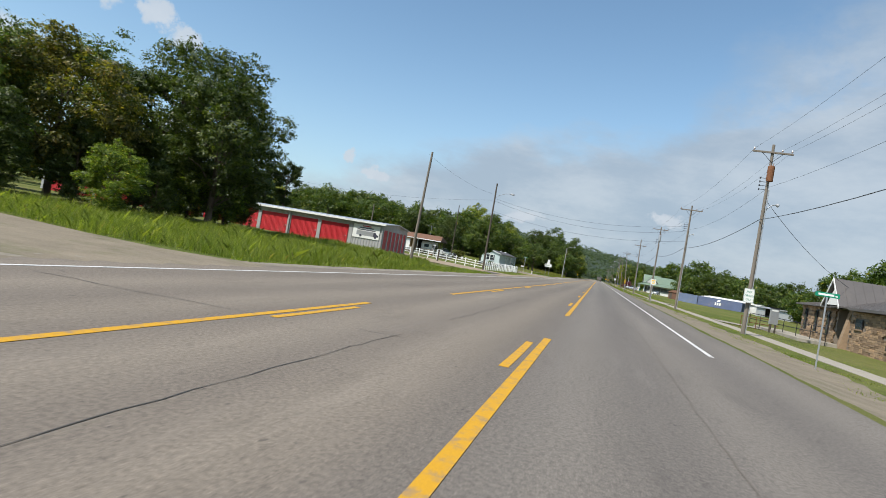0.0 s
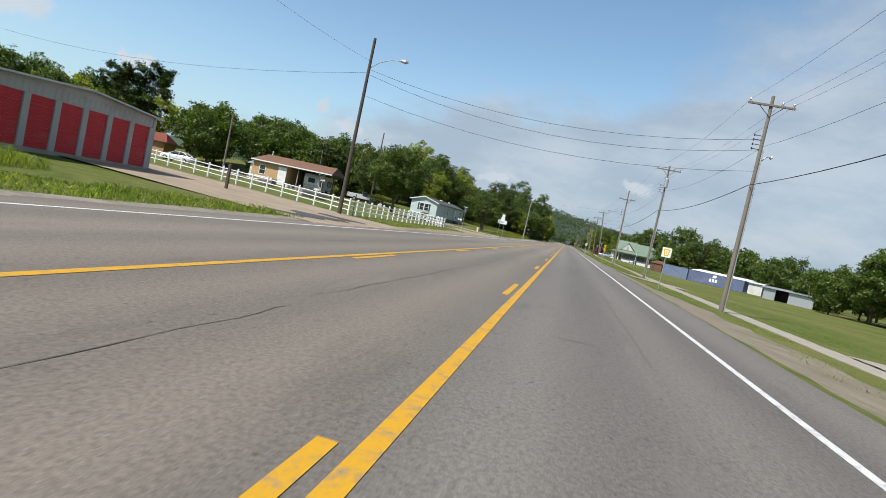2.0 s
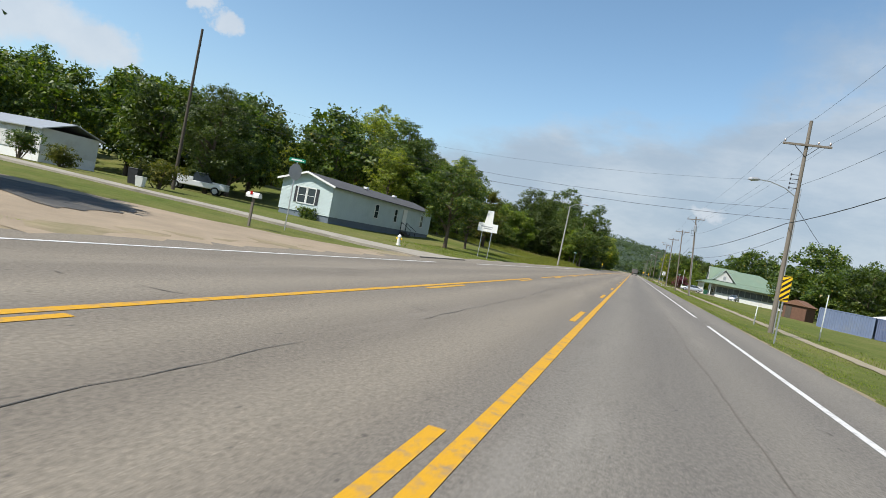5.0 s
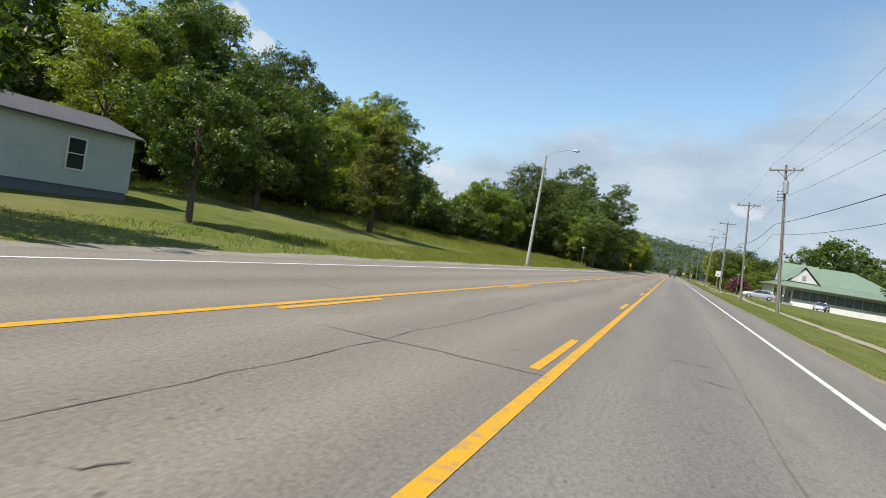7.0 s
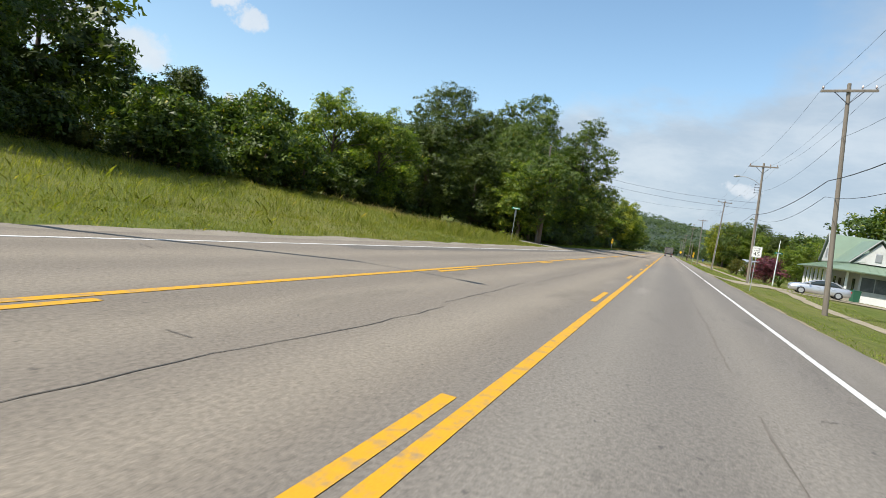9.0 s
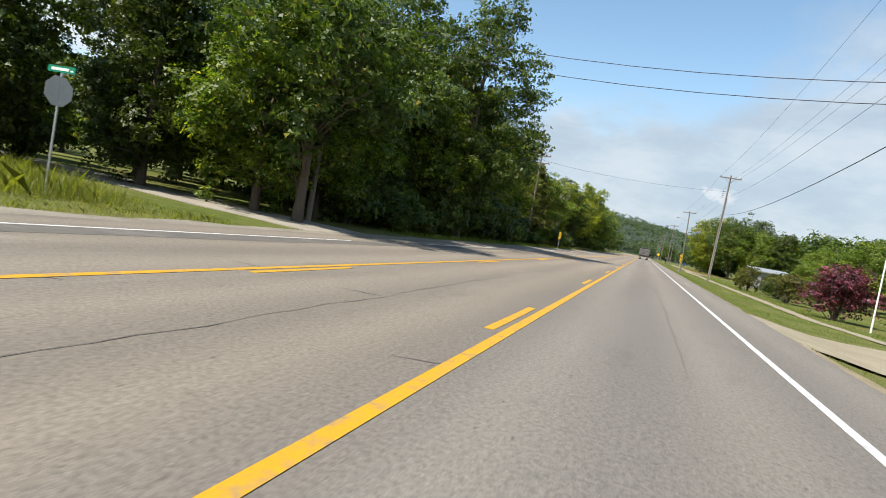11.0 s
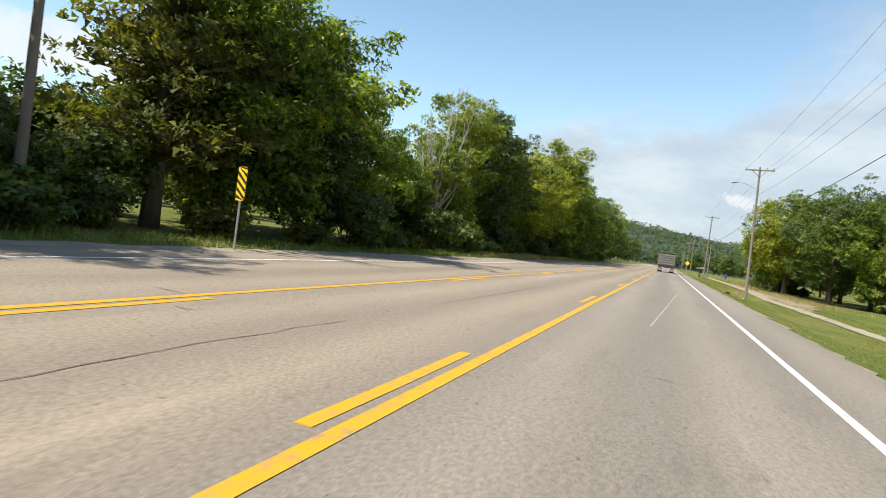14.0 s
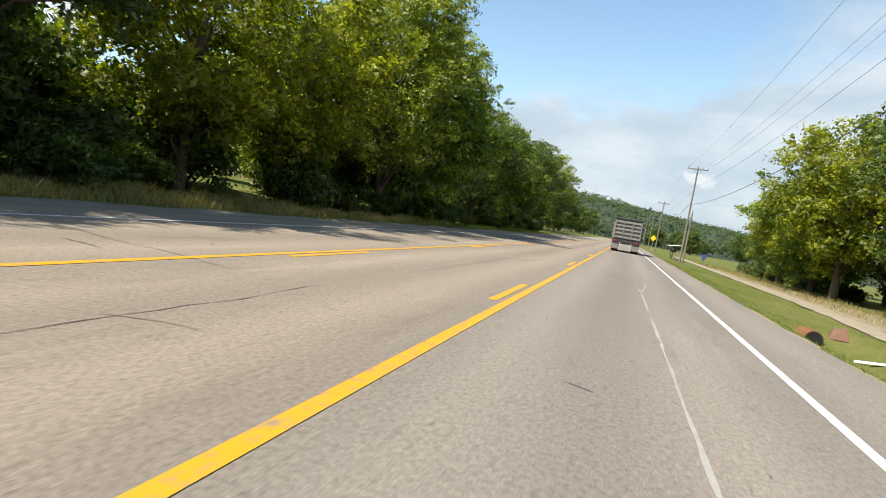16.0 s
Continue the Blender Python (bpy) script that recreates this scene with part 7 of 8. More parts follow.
porch_house()
gb = thing("rubbish_bin", "green wheeled rubbish bin beside the silver car", "bin", (17.1, 244.9, ground_z(17.1, 244.9) + 0.06), 15)
part("tub", Shape().loft([[(-0.25, -0.28, 0.04), (0.25, -0.28, 0.04), (0.25, 0.28, 0.04), (-0.25, 0.28, 0.04)], [(-0.32, -0.36, 1.0), (0.32, -0.36, 1.0), (0.32, 0.36, 1.0), (-0.32, 0.36, 1.0)]]), GREEN_BIN, gb)
part("lid", Shape().box(-0.34, 0.34, -0.38, 0.38, 1.0, 1.07, 0.02), GREEN_BIN, gb)
street_sign(11.3, 249.2, 3.3, 10)
for x, y, hh in ((13.2, 262.0, 5.4),):
    p = thing("flag_pole", "slim bare white pole beside the flowering shrub", "pole", (x, y, ground_z(x, y)))
    part("rod", Shape().tube([(0, 0, -0.2), (0, 0, hh)], [0.05, 0.035], 8), SIGN_WHITE, p)
    part("cap", Shape().tube([(0, 0, hh), (0, 0, hh + 0.08)], [0.05, 0.02], 8), STEEL, p)

sd = thing("white_shed", "small white shed with a sloping metal roof beside trees", "shed", (17.2, 321.4, -0.85), 8)
part("wall", Shape().box(0, 5.0, 0, 4.0, -0.3, 2.7), GREY_SIDING, sd)
part("roof", Shape().slab([(-0.3, -0.35, 2.8), (5.3, -0.35, 2.8)], [(-0.3, 4.3, 3.35), (5.3, 4.3, 3.35)], 0.1), SIGN_BACK, sd, "pale ribbed metal roof")
for x in (1.1, 2.7):
    window(sd, x + 1.0, 1.5, 0.35, 1.4, frame=GREY_SIDING)
part("door", Shape().box(0.75, 1.6, -0.04, -0.003, 0.0, 2.05, 0.01), POLE_DARK, sd, "dark open doorway leaf")
part("fascia", Shape().box(-0.32, 5.32, -0.4, -0.36, 2.66, 2.82), SIGN_BACK, sd)
ut = thing("utility_trailer", "small flat utility trailer with a white appliance aboard", "trailer", (15.4, 319.6, ground_z(15.4, 319.6)), 60)
part("deck", Shape().box(-1.5, 1.5, -0.8, 0.8, 0.5, 0.6, 0.01), RUST, ut)
part("rail", Shape().box(-1.5, 1.5, -0.82, -0.76, 0.9, 0.95).box(-1.5, -1.45, -0.82, -0.76, 0.6, 0.95).box(1.45, 1.5, -0.82, -0.76, 0.6, 0.95), DARK_METAL, ut)
for sy in (-0.9, 0.9):
    part("wheel", moved(Shape().tube([(0, -0.09, 0), (0, 0.09, 0)], 0.3, 14), Matrix.Translation((0, sy, 0.3))), TYRE, ut)
ap = tagged(new("appliance", mesh_of("appliance", Shape().box(-0.35, 0.35, -0.35, 0.35, 0, 1.1, 0.03), SIGN_WHITE)), "white boxy appliance standing on the trailer", "appliance")
ap.matrix_basis = pose(15.9, 320.4, ground_z(15.4, 319.6) + 0.6, 0, 0, 20)
cv = thing("culvert_pipe", "short corrugated culvert pipe, the shade of its mouth a black plug", "culvert", (7.5, 354.5, -1.1), 8)
pr = Shape()
rows = []
for k in range(21):
    r = 0.3 + 0.02 * (k % 2)
    rows.append([(r * math.cos(a), 0.8 * k / 20, r * math.sin(a) + 0.25) for a in (2 * math.pi * j / 16 for j in range(16))])
inner = [[(0.275 * math.cos(a), y, 0.275 * math.sin(a) + 0.25) for a in (2 * math.pi * j / 16 for j in range(16))] for y in (0.8, 0.0)]
part("pipe", Shape().loft(rows + inner + [rows[0]], False), RUST, cv)
# black plug in the mouth paints the shade inside the pipe
part("shade_plug", Shape().loft([[(0.27 * math.cos(a), y, 0.27 * math.sin(a) + 0.25) for a in (2 * math.pi * j / 16 for j in range(16))] for y in (0.0, 0.3)]), SIGN_BLACK, cv, "black plug standing in for the shade inside the pipe")
rk = tagged(new("broken_concrete", mesh_of("broken_concrete", Shape().loft([[(-0.42, -0.28, -0.1), (0.38, -0.3, -0.1), (0.45, 0.22, -0.1), (-0.35, 0.3, -0.1)], [(-0.3, -0.18, 0.32), (0.22, -0.2, 0.42), (0.36, 0.12, 0.22), (-0.25, 0.2, 0.3)]]), RED_TANK)), "reddish brown lump of broken pipe casing", "rubble")
rk.scale = (0.7, 0.7, 0.8)
rk.location = (8.35, 355.2, ground_z(8.3, 355.3) - 0.05)
pl = tagged(new("white_plank", mesh_of("white_plank", Shape().box(-0.6, 0.6, -0.08, 0.08, 0.0, 0.06, 0.01), SIGN_WHITE)), "white plank lying in the grass", "plank")
pl.matrix_basis = pose(8.6, 352.5, ground_z(8.6, 352.5) + 0.03, 0, -8, -15)
bm_ = thing("post_box", "dark blue box on a post in the meadow", "mailbox", (15.2, 448.0, ground_z(15.2, 448)))
part("post", Shape().box(-0.06, 0.06, -0.06, 0.06, -0.2, 0.7, 0.006), POLE_WOOD, bm_)
part("box", Shape().box(-0.3, 0.3, -0.25, 0.25, 0.7, 1.6, 0.04), BLUE_BOX, bm_)
ra = thing("mailbox_rack", "row of mailboxes under a small pale roof", "mailbox rack", (8.4, 424.0, ground_z(8.4, 424)))
for y in (0.0, 3.5, 7.0):
    part("post", Shape().box(-0.06, 0.06, y - 0.06, y + 0.06, -0.2, 2.0, 0.006), POLE_WOOD, ra)
part("roof", Shape().slab([(-0.9, -0.6, 2.0), (0.9, -0.6, 2.25)], [(-0.9, 7.6, 2.0), (0.9, 7.6, 2.25)], 0.06), SIGN_WHITE, ra, "pale sheet roof")
for k in range(5):
    part("mailbox", Shape().box(-0.25, 0.25, 0.6 + 1.3 * k, 0.9 + 1.3 * k, 1.1, 1.4, 0.04), SIGN_BACK if k % 2 else SIGN_BLACK, ra)

# ---- trees ----
def leaf_cards(rng, centres, radii, per, size, flat=0.75, droop=0.0, up=0.55, tuft=11):
    """Pointed leaves in clumps, gathered into small tufts that face outward and upward: an array (count, 3, 3)."""
    pos, out = [], []
    for c, r, k in zip(centres, radii, per):
        m = max(3, k // tuft)
        d = rng.normal(size=(m, 3))
        d /= np.linalg.norm(d, axis=1)[:, None]
        d[:, 2] = np.where(rng.random(m) < 0.45, np.abs(d[:, 2]), d[:, 2])
        rad = r * (0.4 + 0.75 * rng.random(m) ** 0.55)
        at = c + d * rad[:, None] * np.array([1, 1, flat])
        face = d * 0.7 + np.array([0, 0, up]) + rng.normal(size=(m, 3)) * 0.5
        pick = rng.integers(0, m, k)
        pos.append(at[pick] + rng.normal(size=(k, 3)) * np.array([1, 1, 0.6]) * size * 0.85)
        out.append(face[pick])
    p, face = np.concatenate(pos), np.concatenate(out)
    n = len(p)
    nn = face + rng.normal(size=(n, 3)) * 0.33
    nn /= np.linalg.norm(nn, axis=1)[:, None] + 1e-9
    a = np.cross(nn, rng.normal(size=(n, 3)))
    a += np.array([0, 0, -droop]) * 0.4
    a /= np.linalg.norm(a, axis=1)[:, None] + 1e-9
    b = np.cross(nn, a)
    b /= np.linalg.norm(b, axis=1)[:, None] + 1e-9
    le = size * (0.6 + 0.9 * rng.random(n))[:, None]
    w = le * 0.33
    return np.stack([p - a * le * 0.4 + b * w, p + a * le * 0.6 + nn * w * 0.4, p - a * le * 0.4 - b * w], 1)


def leafy_tree(name, label, seed, h, spread, clear, clumps, leaves, size, leaf=None, bark=None, shape="round", far=False, at=(0, 0, -400)):
    """Trunk, limbs and a crown of leaf clumps. clear: height of the lowest leaves; shape: round, tall, wide."""
    rng = np.random.default_rng(seed)
    rnd = random.Random(seed)
    tree = thing(name, label, "tree", at)
    r0 = h * 0.015 + 0.05
    crown_h = h - clear
    pts = []
    for _ in range(clumps):
        while True:
            q = rng.uniform(-1, 1, 3)
            d = np.linalg.norm(q)
            if 0.48 < d < 1.0:
                break
        t = (q[2] + 1) / 2
        prof = {"round": 0.62 + 0.42 * math.sin(math.pi * min(1, t * 0.9 + 0.05)) + 0.12 * t, "tall": (1 - t) ** 0.5 * 0.95 + 0.12, "wide": 0.72 + 0.34 * math.sin(math.pi * t) + 0.22 * t}[shape]
        wob = 0.8 + 0.4 * noise.noise(Vector((q[0] * 1.7 + seed, q[1] * 1.7, q[2] * 1.7)))
        pts.append((q[0] * spread * prof * wob, q[1] * spread * prof * wob, clear + crown_h * (0.06 + 0.9 * t)))
    pts = np.array(pts)
    wood = Shape()
    bendx, bendy = rnd.uniform(-0.04, 0.04) * h, rnd.uniform(-0.04, 0.04) * h
    axis = lambda t: Vector((bendx * t * t, bendy * t * t, h * 0.86 * t))
    ts = [0, 0.03, 0.12, 0.3, 0.5, 0.75, 1.0]
    wood.tube([axis(t) - Vector((0, 0, 0.2 if t == 0 else 0)) for t in ts], [r0 * 1.5, r0 * 1.15, r0, r0 * 0.85, r0 * 0.6, r0 * 0.33, 0.03], 9)
    for i in rng.choice(len(pts), min(len(pts), 12 if far else 26), replace=False):
        p = Vector(pts[i])
        t0 = max(0.12, min(0.85, (p.z - spread * 0.45) / (h * 0.86)))
        a = axis(t0)
        mid = a.lerp(p, 0.5) + Vector((rnd.uniform(-0.3, 0.3), rnd.uniform(-0.3, 0.3), 0.12 * (p - a).length))
        rr = r0 * (0.5 - 0.35 * t0)
        wood.tube([a, a.lerp(mid, 0.6), mid, p], [rr, rr * 0.7, rr * 0.5, 0.02], 5)
    part("trunk", wood, bark or BARK, tree, smooth=True)
    radii = spread * rng.uniform(0.13, 0.27, clumps)
    # leafy shoots that stand out of the crown's outline
    mid = np.array([0, 0, clear + crown_h * 0.45])
    k = rng.choice(len(pts), clumps // 2, replace=False)
    d = pts[k] - mid
    shoots = pts[k] + d / (np.linalg.norm(d, axis=1)[:, None] + 1e-6) * (spread * rng.uniform(0.1, 0.26, len(k)))[:, None]
    pts = np.concatenate([pts, shoots])
    radii = np.concatenate([radii, spread * rng.uniform(0.06, 0.12, len(k))])
    per = np.maximum(8, (leaves * radii**2 / (radii**2).sum()).astype(int))
    cards = leaf_cards(rng, pts, radii, per, size, droop=0.5)
    crown = new("crown", quads_mesh("crown", cards, leaf or LEAF, 3))
    crown.parent = tree
    return tree


def pine_tree(name, label, seed, h, spread, clear, leaf, whorls=16, size=0.5, per=16, at=(0, 0, -400), ragged=0.3):
    rng = np.random.default_rng(seed)
    rnd = random.Random(seed)
    tree = thing(name, label, "tree", at)
    r0 = h * 0.018 + 0.05
    wood = Shape().tube([(0, 0, -0.2), (0, 0, h * 0.3), (0.1, 0, h * 0.7), (0.1, 0.05, h)], [r0 * 1.3, r0, r0 * 0.6, 0.03], 8)
    centres, radii, per_list = [], [], []
    for k in range(whorls):
        t = (k + 0.5) / whorls
        z = clear + (h - clear) * t
        reach = spread * (1 - t) ** 0.75 * (1 + rnd.uniform(-ragged, ragged)) + 0.25
        for j in range(rnd.randint(4, 7)):
            a = rnd.uniform(0, 2 * math.pi)
            e = reach * rnd.uniform(0.7, 1.1)
            tip = Vector((math.cos(a) * e, math.sin(a) * e, z + rnd.uniform(-0.3, 0.5)))
            wood.tube([(0, 0, z - 0.2), tip], [0.05, 0.012], 4)
            steps = max(2, int(e / 0.55))
            for q in range(1, steps + 1):
                f = q / steps
                centres.append(np.array(Vector((0, 0, z - 0.2)).lerp(tip, f)))
                radii.append(0.34 + 0.4 * (1 - t) + 0.15 * rnd.random())
                per_list.append(per)
    part("trunk", wood, BARK, tree, smooth=True)
    cards = leaf_cards(rng, centres, radii, per_list, size, 0.55, 0.2)
    crown = new("crown", quads_mesh("crown", cards, leaf, 3))
    crown.parent = tree
    return tree


def bush(name, label, seed, w, h, leaves, size, leaf, at=(0, 0, -400), category="bush"):
    rng = np.random.default_rng(seed)
    b = thing(name, label, category, at)
    s = Shape()
    c = []
    for k in range(14):
        a, e = rng.uniform(0, 6.28), rng.uniform(0, w * 0.75)
        p = Vector((math.cos(a) * e, math.sin(a) * e, h * rng.uniform(0.25, 0.8)))
        s.tube([(p.x * 0.15, p.y * 0.15, -0.1), p], [0.035, 0.01], 4)
        c.append(np.array(p))
    part("woody_base", s, BARK, b)
    rad = np.full(len(c), max(w, h) * 0.3)
    crown = new("foliage", quads_mesh("foliage", leaf_cards(rng, c, rad, [leaves // 14] * 14, size), leaf, 3))
    crown.parent = b
    return b


# the kinds of tree, each built once deep under the ground's sheet and copied to its places
def tree_kind(seed, h, spread, clear, clumps, leaves, size, shape, label, leaf=None, name="shade_tree"):
    return leafy_tree(name, label, seed, h, spread, clear, clumps, leaves, size, leaf, shape=shape, far=size > 0.4)


kinds = {
    "oak": tree_kind(3, 13.0, 6.0, 1.0, 110, 44000, 0.18, "wide", "broad green shade tree with a full uneven crown"),
    "oak_b": tree_kind(11, 15.0, 5.0, 0.8, 110, 44000, 0.18, "round", "tall dense green broadleaf tree"),
    "elm": tree_kind(19, 16.0, 5.4, 1.2, 95, 40000, 0.18, "wide", "tall airy yellow-green broadleaf tree with gaps in its crown", LEAF_OLIVE),
    "dark": tree_kind(23, 14.0, 5.2, 0.3, 110, 44000, 0.18, "round", "dark green dense broadleaf tree", LEAF_DARK),
    "small": tree_kind(31, 7.6, 3.2, 1.5, 90, 17000, 0.15, "round", "small rounded green lawn tree", name="small_tree"),
    "hedge": tree_kind(37, 9.5, 4.0, 0.0, 95, 34000, 0.165, "round", "low dense broadleaf tree leafed down to the ground", LEAF_LIGHT, "thicket_tree"),
    "hedge_d": tree_kind(41, 11.0, 4.2, 0.0, 95, 34000, 0.165, "tall", "dark broadleaf tree leafed down to the ground", LEAF_DARK, "thicket_tree"),
    "yellow": tree_kind(43, 10.5, 4.4, 1.2, 110, 30000, 0.19, "wide", "broadleaf tree turning yellow", LEAF_YELLOW, "yellowing_tree"),
    "brown": tree_kind(44, 10.5, 4.4, 0.5, 95, 30000, 0.18, "wide", "broadleaf tree with olive brown leaves", LEAF_BROWN, "browning_tree"),
    "maple": tree_kind(77, 8.9, 4.2, 1.9, 150, 52000, 0.155, "round", "round shade tree between the white fence and house", LEAF),
    "m_oak": tree_kind(4, 12.5, 5.8, 1.2, 100, 7600, 0.46, "wide", "green broadleaf tree of a wood's edge"),
    "m_oak_b": tree_kind(12, 14.0, 5.2, 0.8, 100, 7600, 0.46, "round", "tall green broadleaf tree of a wood's edge"),
    "m_dark": tree_kind(24, 13.5, 5.2, 0.4, 100, 7600, 0.46, "round", "dark green broadleaf tree of a wood's edge", LEAF_DARK),
    "m_hedge": tree_kind(38, 9.0, 4.6, 0.0, 80, 5000, 0.48, "round", "bushy green tree of a wood's edge", name="thicket_tree"),
    "m_yellow": tree_kind(45, 10.5, 4.6, 1.0, 80, 6000, 0.46, "wide", "olive yellow broadleaf tree of a wood's edge", LEAF_YELLOW, "yellowing_tree"),
    "pine": tree_kind(47, 17.0, 3.7, 4.2, 46, 9000, 0.36, "round", "tall dark ragged pine tree with clumped needles", LEAF_PINE, "pine_tree"),
    "cedar": pine_tree("cedar_tree", "dense conical cedar with brownish green foliage", 53, 7.7, 2.4, 1.4, LEAF_CEDAR, 18, 0.15, 60, ragged=0.3),
}
FAR_TWIN = {"oak": "m_oak", "oak_b": "m_oak_b", "elm": "m_yellow", "dark": "m_dark", "hedge": "m_hedge", "hedge_d": "m_hedge"}
placed = {}


def plant(kind, x, y, scale=1.0, turn=None, sink=0.05, tall=1.0, label=""):
    # trees far from the road take the coarser leafed build of their kind
    if not -40 < x < 31:
        kind = FAR_TWIN.get(kind, kind)
    src = kinds[kind]
    rnd = random.Random(int(x * 31 + y * 17))
    a = rnd.uniform(0, 360) if turn is None else turn
    m = Matrix.LocRotScale((x, y, ground_z(x, y) - sink), Euler((0, 0, radians(a))), (scale, scale, scale * tall))
    if kind not in placed:
        src.matrix_basis = m
        placed[kind] = src
        ob = src
    else:
        ob = copy_thing(src, Matrix.Identity(4))
        ob.matrix_basis = m
    if label:
        ob["label"] = label
    return ob


def grove(rows):
    for x, y, k, sc in rows:
        plant(k, x, y, sc)


def in_gap(x, y):
    """The lane of open grass that leads away from the road through the thicket."""
    return -32 < x < -11.3 and abs((x + 11) * 0.804 + (y - 350.8) * 0.594) < 1.7


def belt(seed, x0, x1, y0, y1, count, low, high, which=("m_oak", "m_oak_b", "m_dark", "m_hedge", "m_oak", "m_yellow")):
    """A closed stand of trees over a stretch of ground."""
    rnd = random.Random(seed)
    for i in range(count):
        y = y0 + (y1 - y0) * (i + rnd.random()) / count
        kind, x, sc = rnd.choice(which), rnd.uniform(x0, x1), rnd.uniform(low, high)
        if not in_gap(x, y):
            plant(kind, x, y, sc)


# left, beside and behind the storage units
plant("dark", -30.5, 36.0, 0.9, 20, label="huge dark green shade tree over tall grass")
plant("dark", -24.8, 34.0, 0.83, 80)
plant("dark", -29.6, 41.0, 0.86, 140)
plant("oak", -36.0, 33.0, 0.9, 10)
plant("brown", -30.0, 26.5, 0.94, 40)
plant("brown", -35.0, 21.5, 0.94, 100)
grove([(-27.8, 39.8, "hedge", 0.42), (-26.5, 34.0, "hedge", 0.4), (-24.8, 29.0, "hedge_d", 0.34), (-22.0, 23.0, "hedge", 0.4), (-28.5, 31.5, "hedge_d", 0.55), (-27.6, 26.0, "hedge_d", 0.48), (-29.8, 43.0, "hedge_d", 0.72), (-27.2, 21.0, "hedge_d", 0.5), (-28.4, 35.5, "hedge_d", 0.5), (-27.5, 17.0, "hedge", 0.5), (-28.6, 43.5, "hedge_d", 0.42), (-33, 40, "hedge_d", 0.6)])
grove([(-44, 30, "m_oak", 0.9), (-33, 22, "oak", 0.75), (-88, 66, "m_oak", 1.0), (-95, 76, "m_oak_b", 0.9), (-77, 54, "m_oak_b", 0.85), (-100, 95, "m_oak", 0.85), (-74, 148, "m_oak", 0.95), (-84, 118, "m_oak_b", 0.8), (-62, 146, "m_oak", 0.87), (-95, 108, "m_hedge", 1.0), (-110, 100, "m_oak_b", 1.0)])
grove([(-90, 129, "m_dark", 0.66), (-55, 150, "m_oak_b", 0.89), (-68, 138, "m_oak", 0.95), (-47, 146, "m_dark", 0.8), (-90, 140, "m_oak_b", 1.0), (-104, 128, "m_oak", 1.0)])
plant("pine", -78.0, 133.0, 1.04, 0)
plant("pine", -80.5, 128.0, 0.93, 60)
plant("pine", -100.0, 118.0, 0.8, 100)
belt(101, -150, -95, 70, 190, 22, 0.9, 1.2)
belt(102, -95, -52, 150, 200, 14, 0.85, 1.1)
# round the houses
plant("maple", -20.7, 107.4, 0.86, 30, tall=1.06)
plant("dark", -36.5, 141.5, 0.69, 20)
plant("oak_b", -41.0, 150.0, 0.82)
grove([(-46, 160, "m_dark", 0.9), (-38, 166, "m_oak", 1.0), (-33, 172, "oak_b", 0.8), (-29, 164, "elm", 0.6), (-50, 150, "m_oak", 0.9), (-31, 178, "dark", 0.76), (-42, 180, "m_oak", 0.9), (-55, 170, "m_oak_b", 0.9), (-24.5, 172, "oak", 0.66), (-27, 183, "hedge", 0.95), (-44, 152, "m_hedge", 1.0)])
plant("small", -15.2, 147.6, 1.0, 15, label="small round maple on the lawn beside the mobile home")
plant("small", -16.5, 158.5, 0.8, 50)
# the grassy bank
plant("cedar", -19.9, 179.2, 1.0, 0, label="brownish cedar with a bare trunk on the mown bank")
grove([(-30, 170, "oak_b", 0.92), (-34.5, 186, "dark", 0.98), (-31, 196, "elm", 0.84), (-30.6, 200, "oak_b", 0.96), (-38, 178, "elm", 1.0), (-42, 200, "m_oak", 1.1), (-37, 208, "m_dark", 0.95), (-50, 190, "m_oak", 1.0), (-33, 216, "hedge_d", 0.7), (-29.2, 230.6, "hedge", 1.1), (-26, 234, "hedge", 1.06), (-38, 226, "m_oak", 0.5), (-45, 218, "m_oak_b", 0.74), (-30, 243, "dark", 0.75), (-24, 241, "hedge_d", 1.05), (-20, 246, "hedge_d", 0.95), (-27, 252.5, "dark", 1.22), (-35, 247, "m_oak_b", 0.72), (-45, 240, "m_oak_b", 0.88), (-34, 222, "m_hedge", 0.7)])
belt(103, -75, -42, 195, 262, 17, 0.55, 0.72)
belt(113, -75, -42, 262, 300, 10, 0.8, 1.0)
belt(117, -66, -44, 176, 214, 16, 0.4, 0.6, ("m_hedge",))
belt(104, -34, -26, 206, 236, 8, 0.5, 0.66, ("m_hedge",))
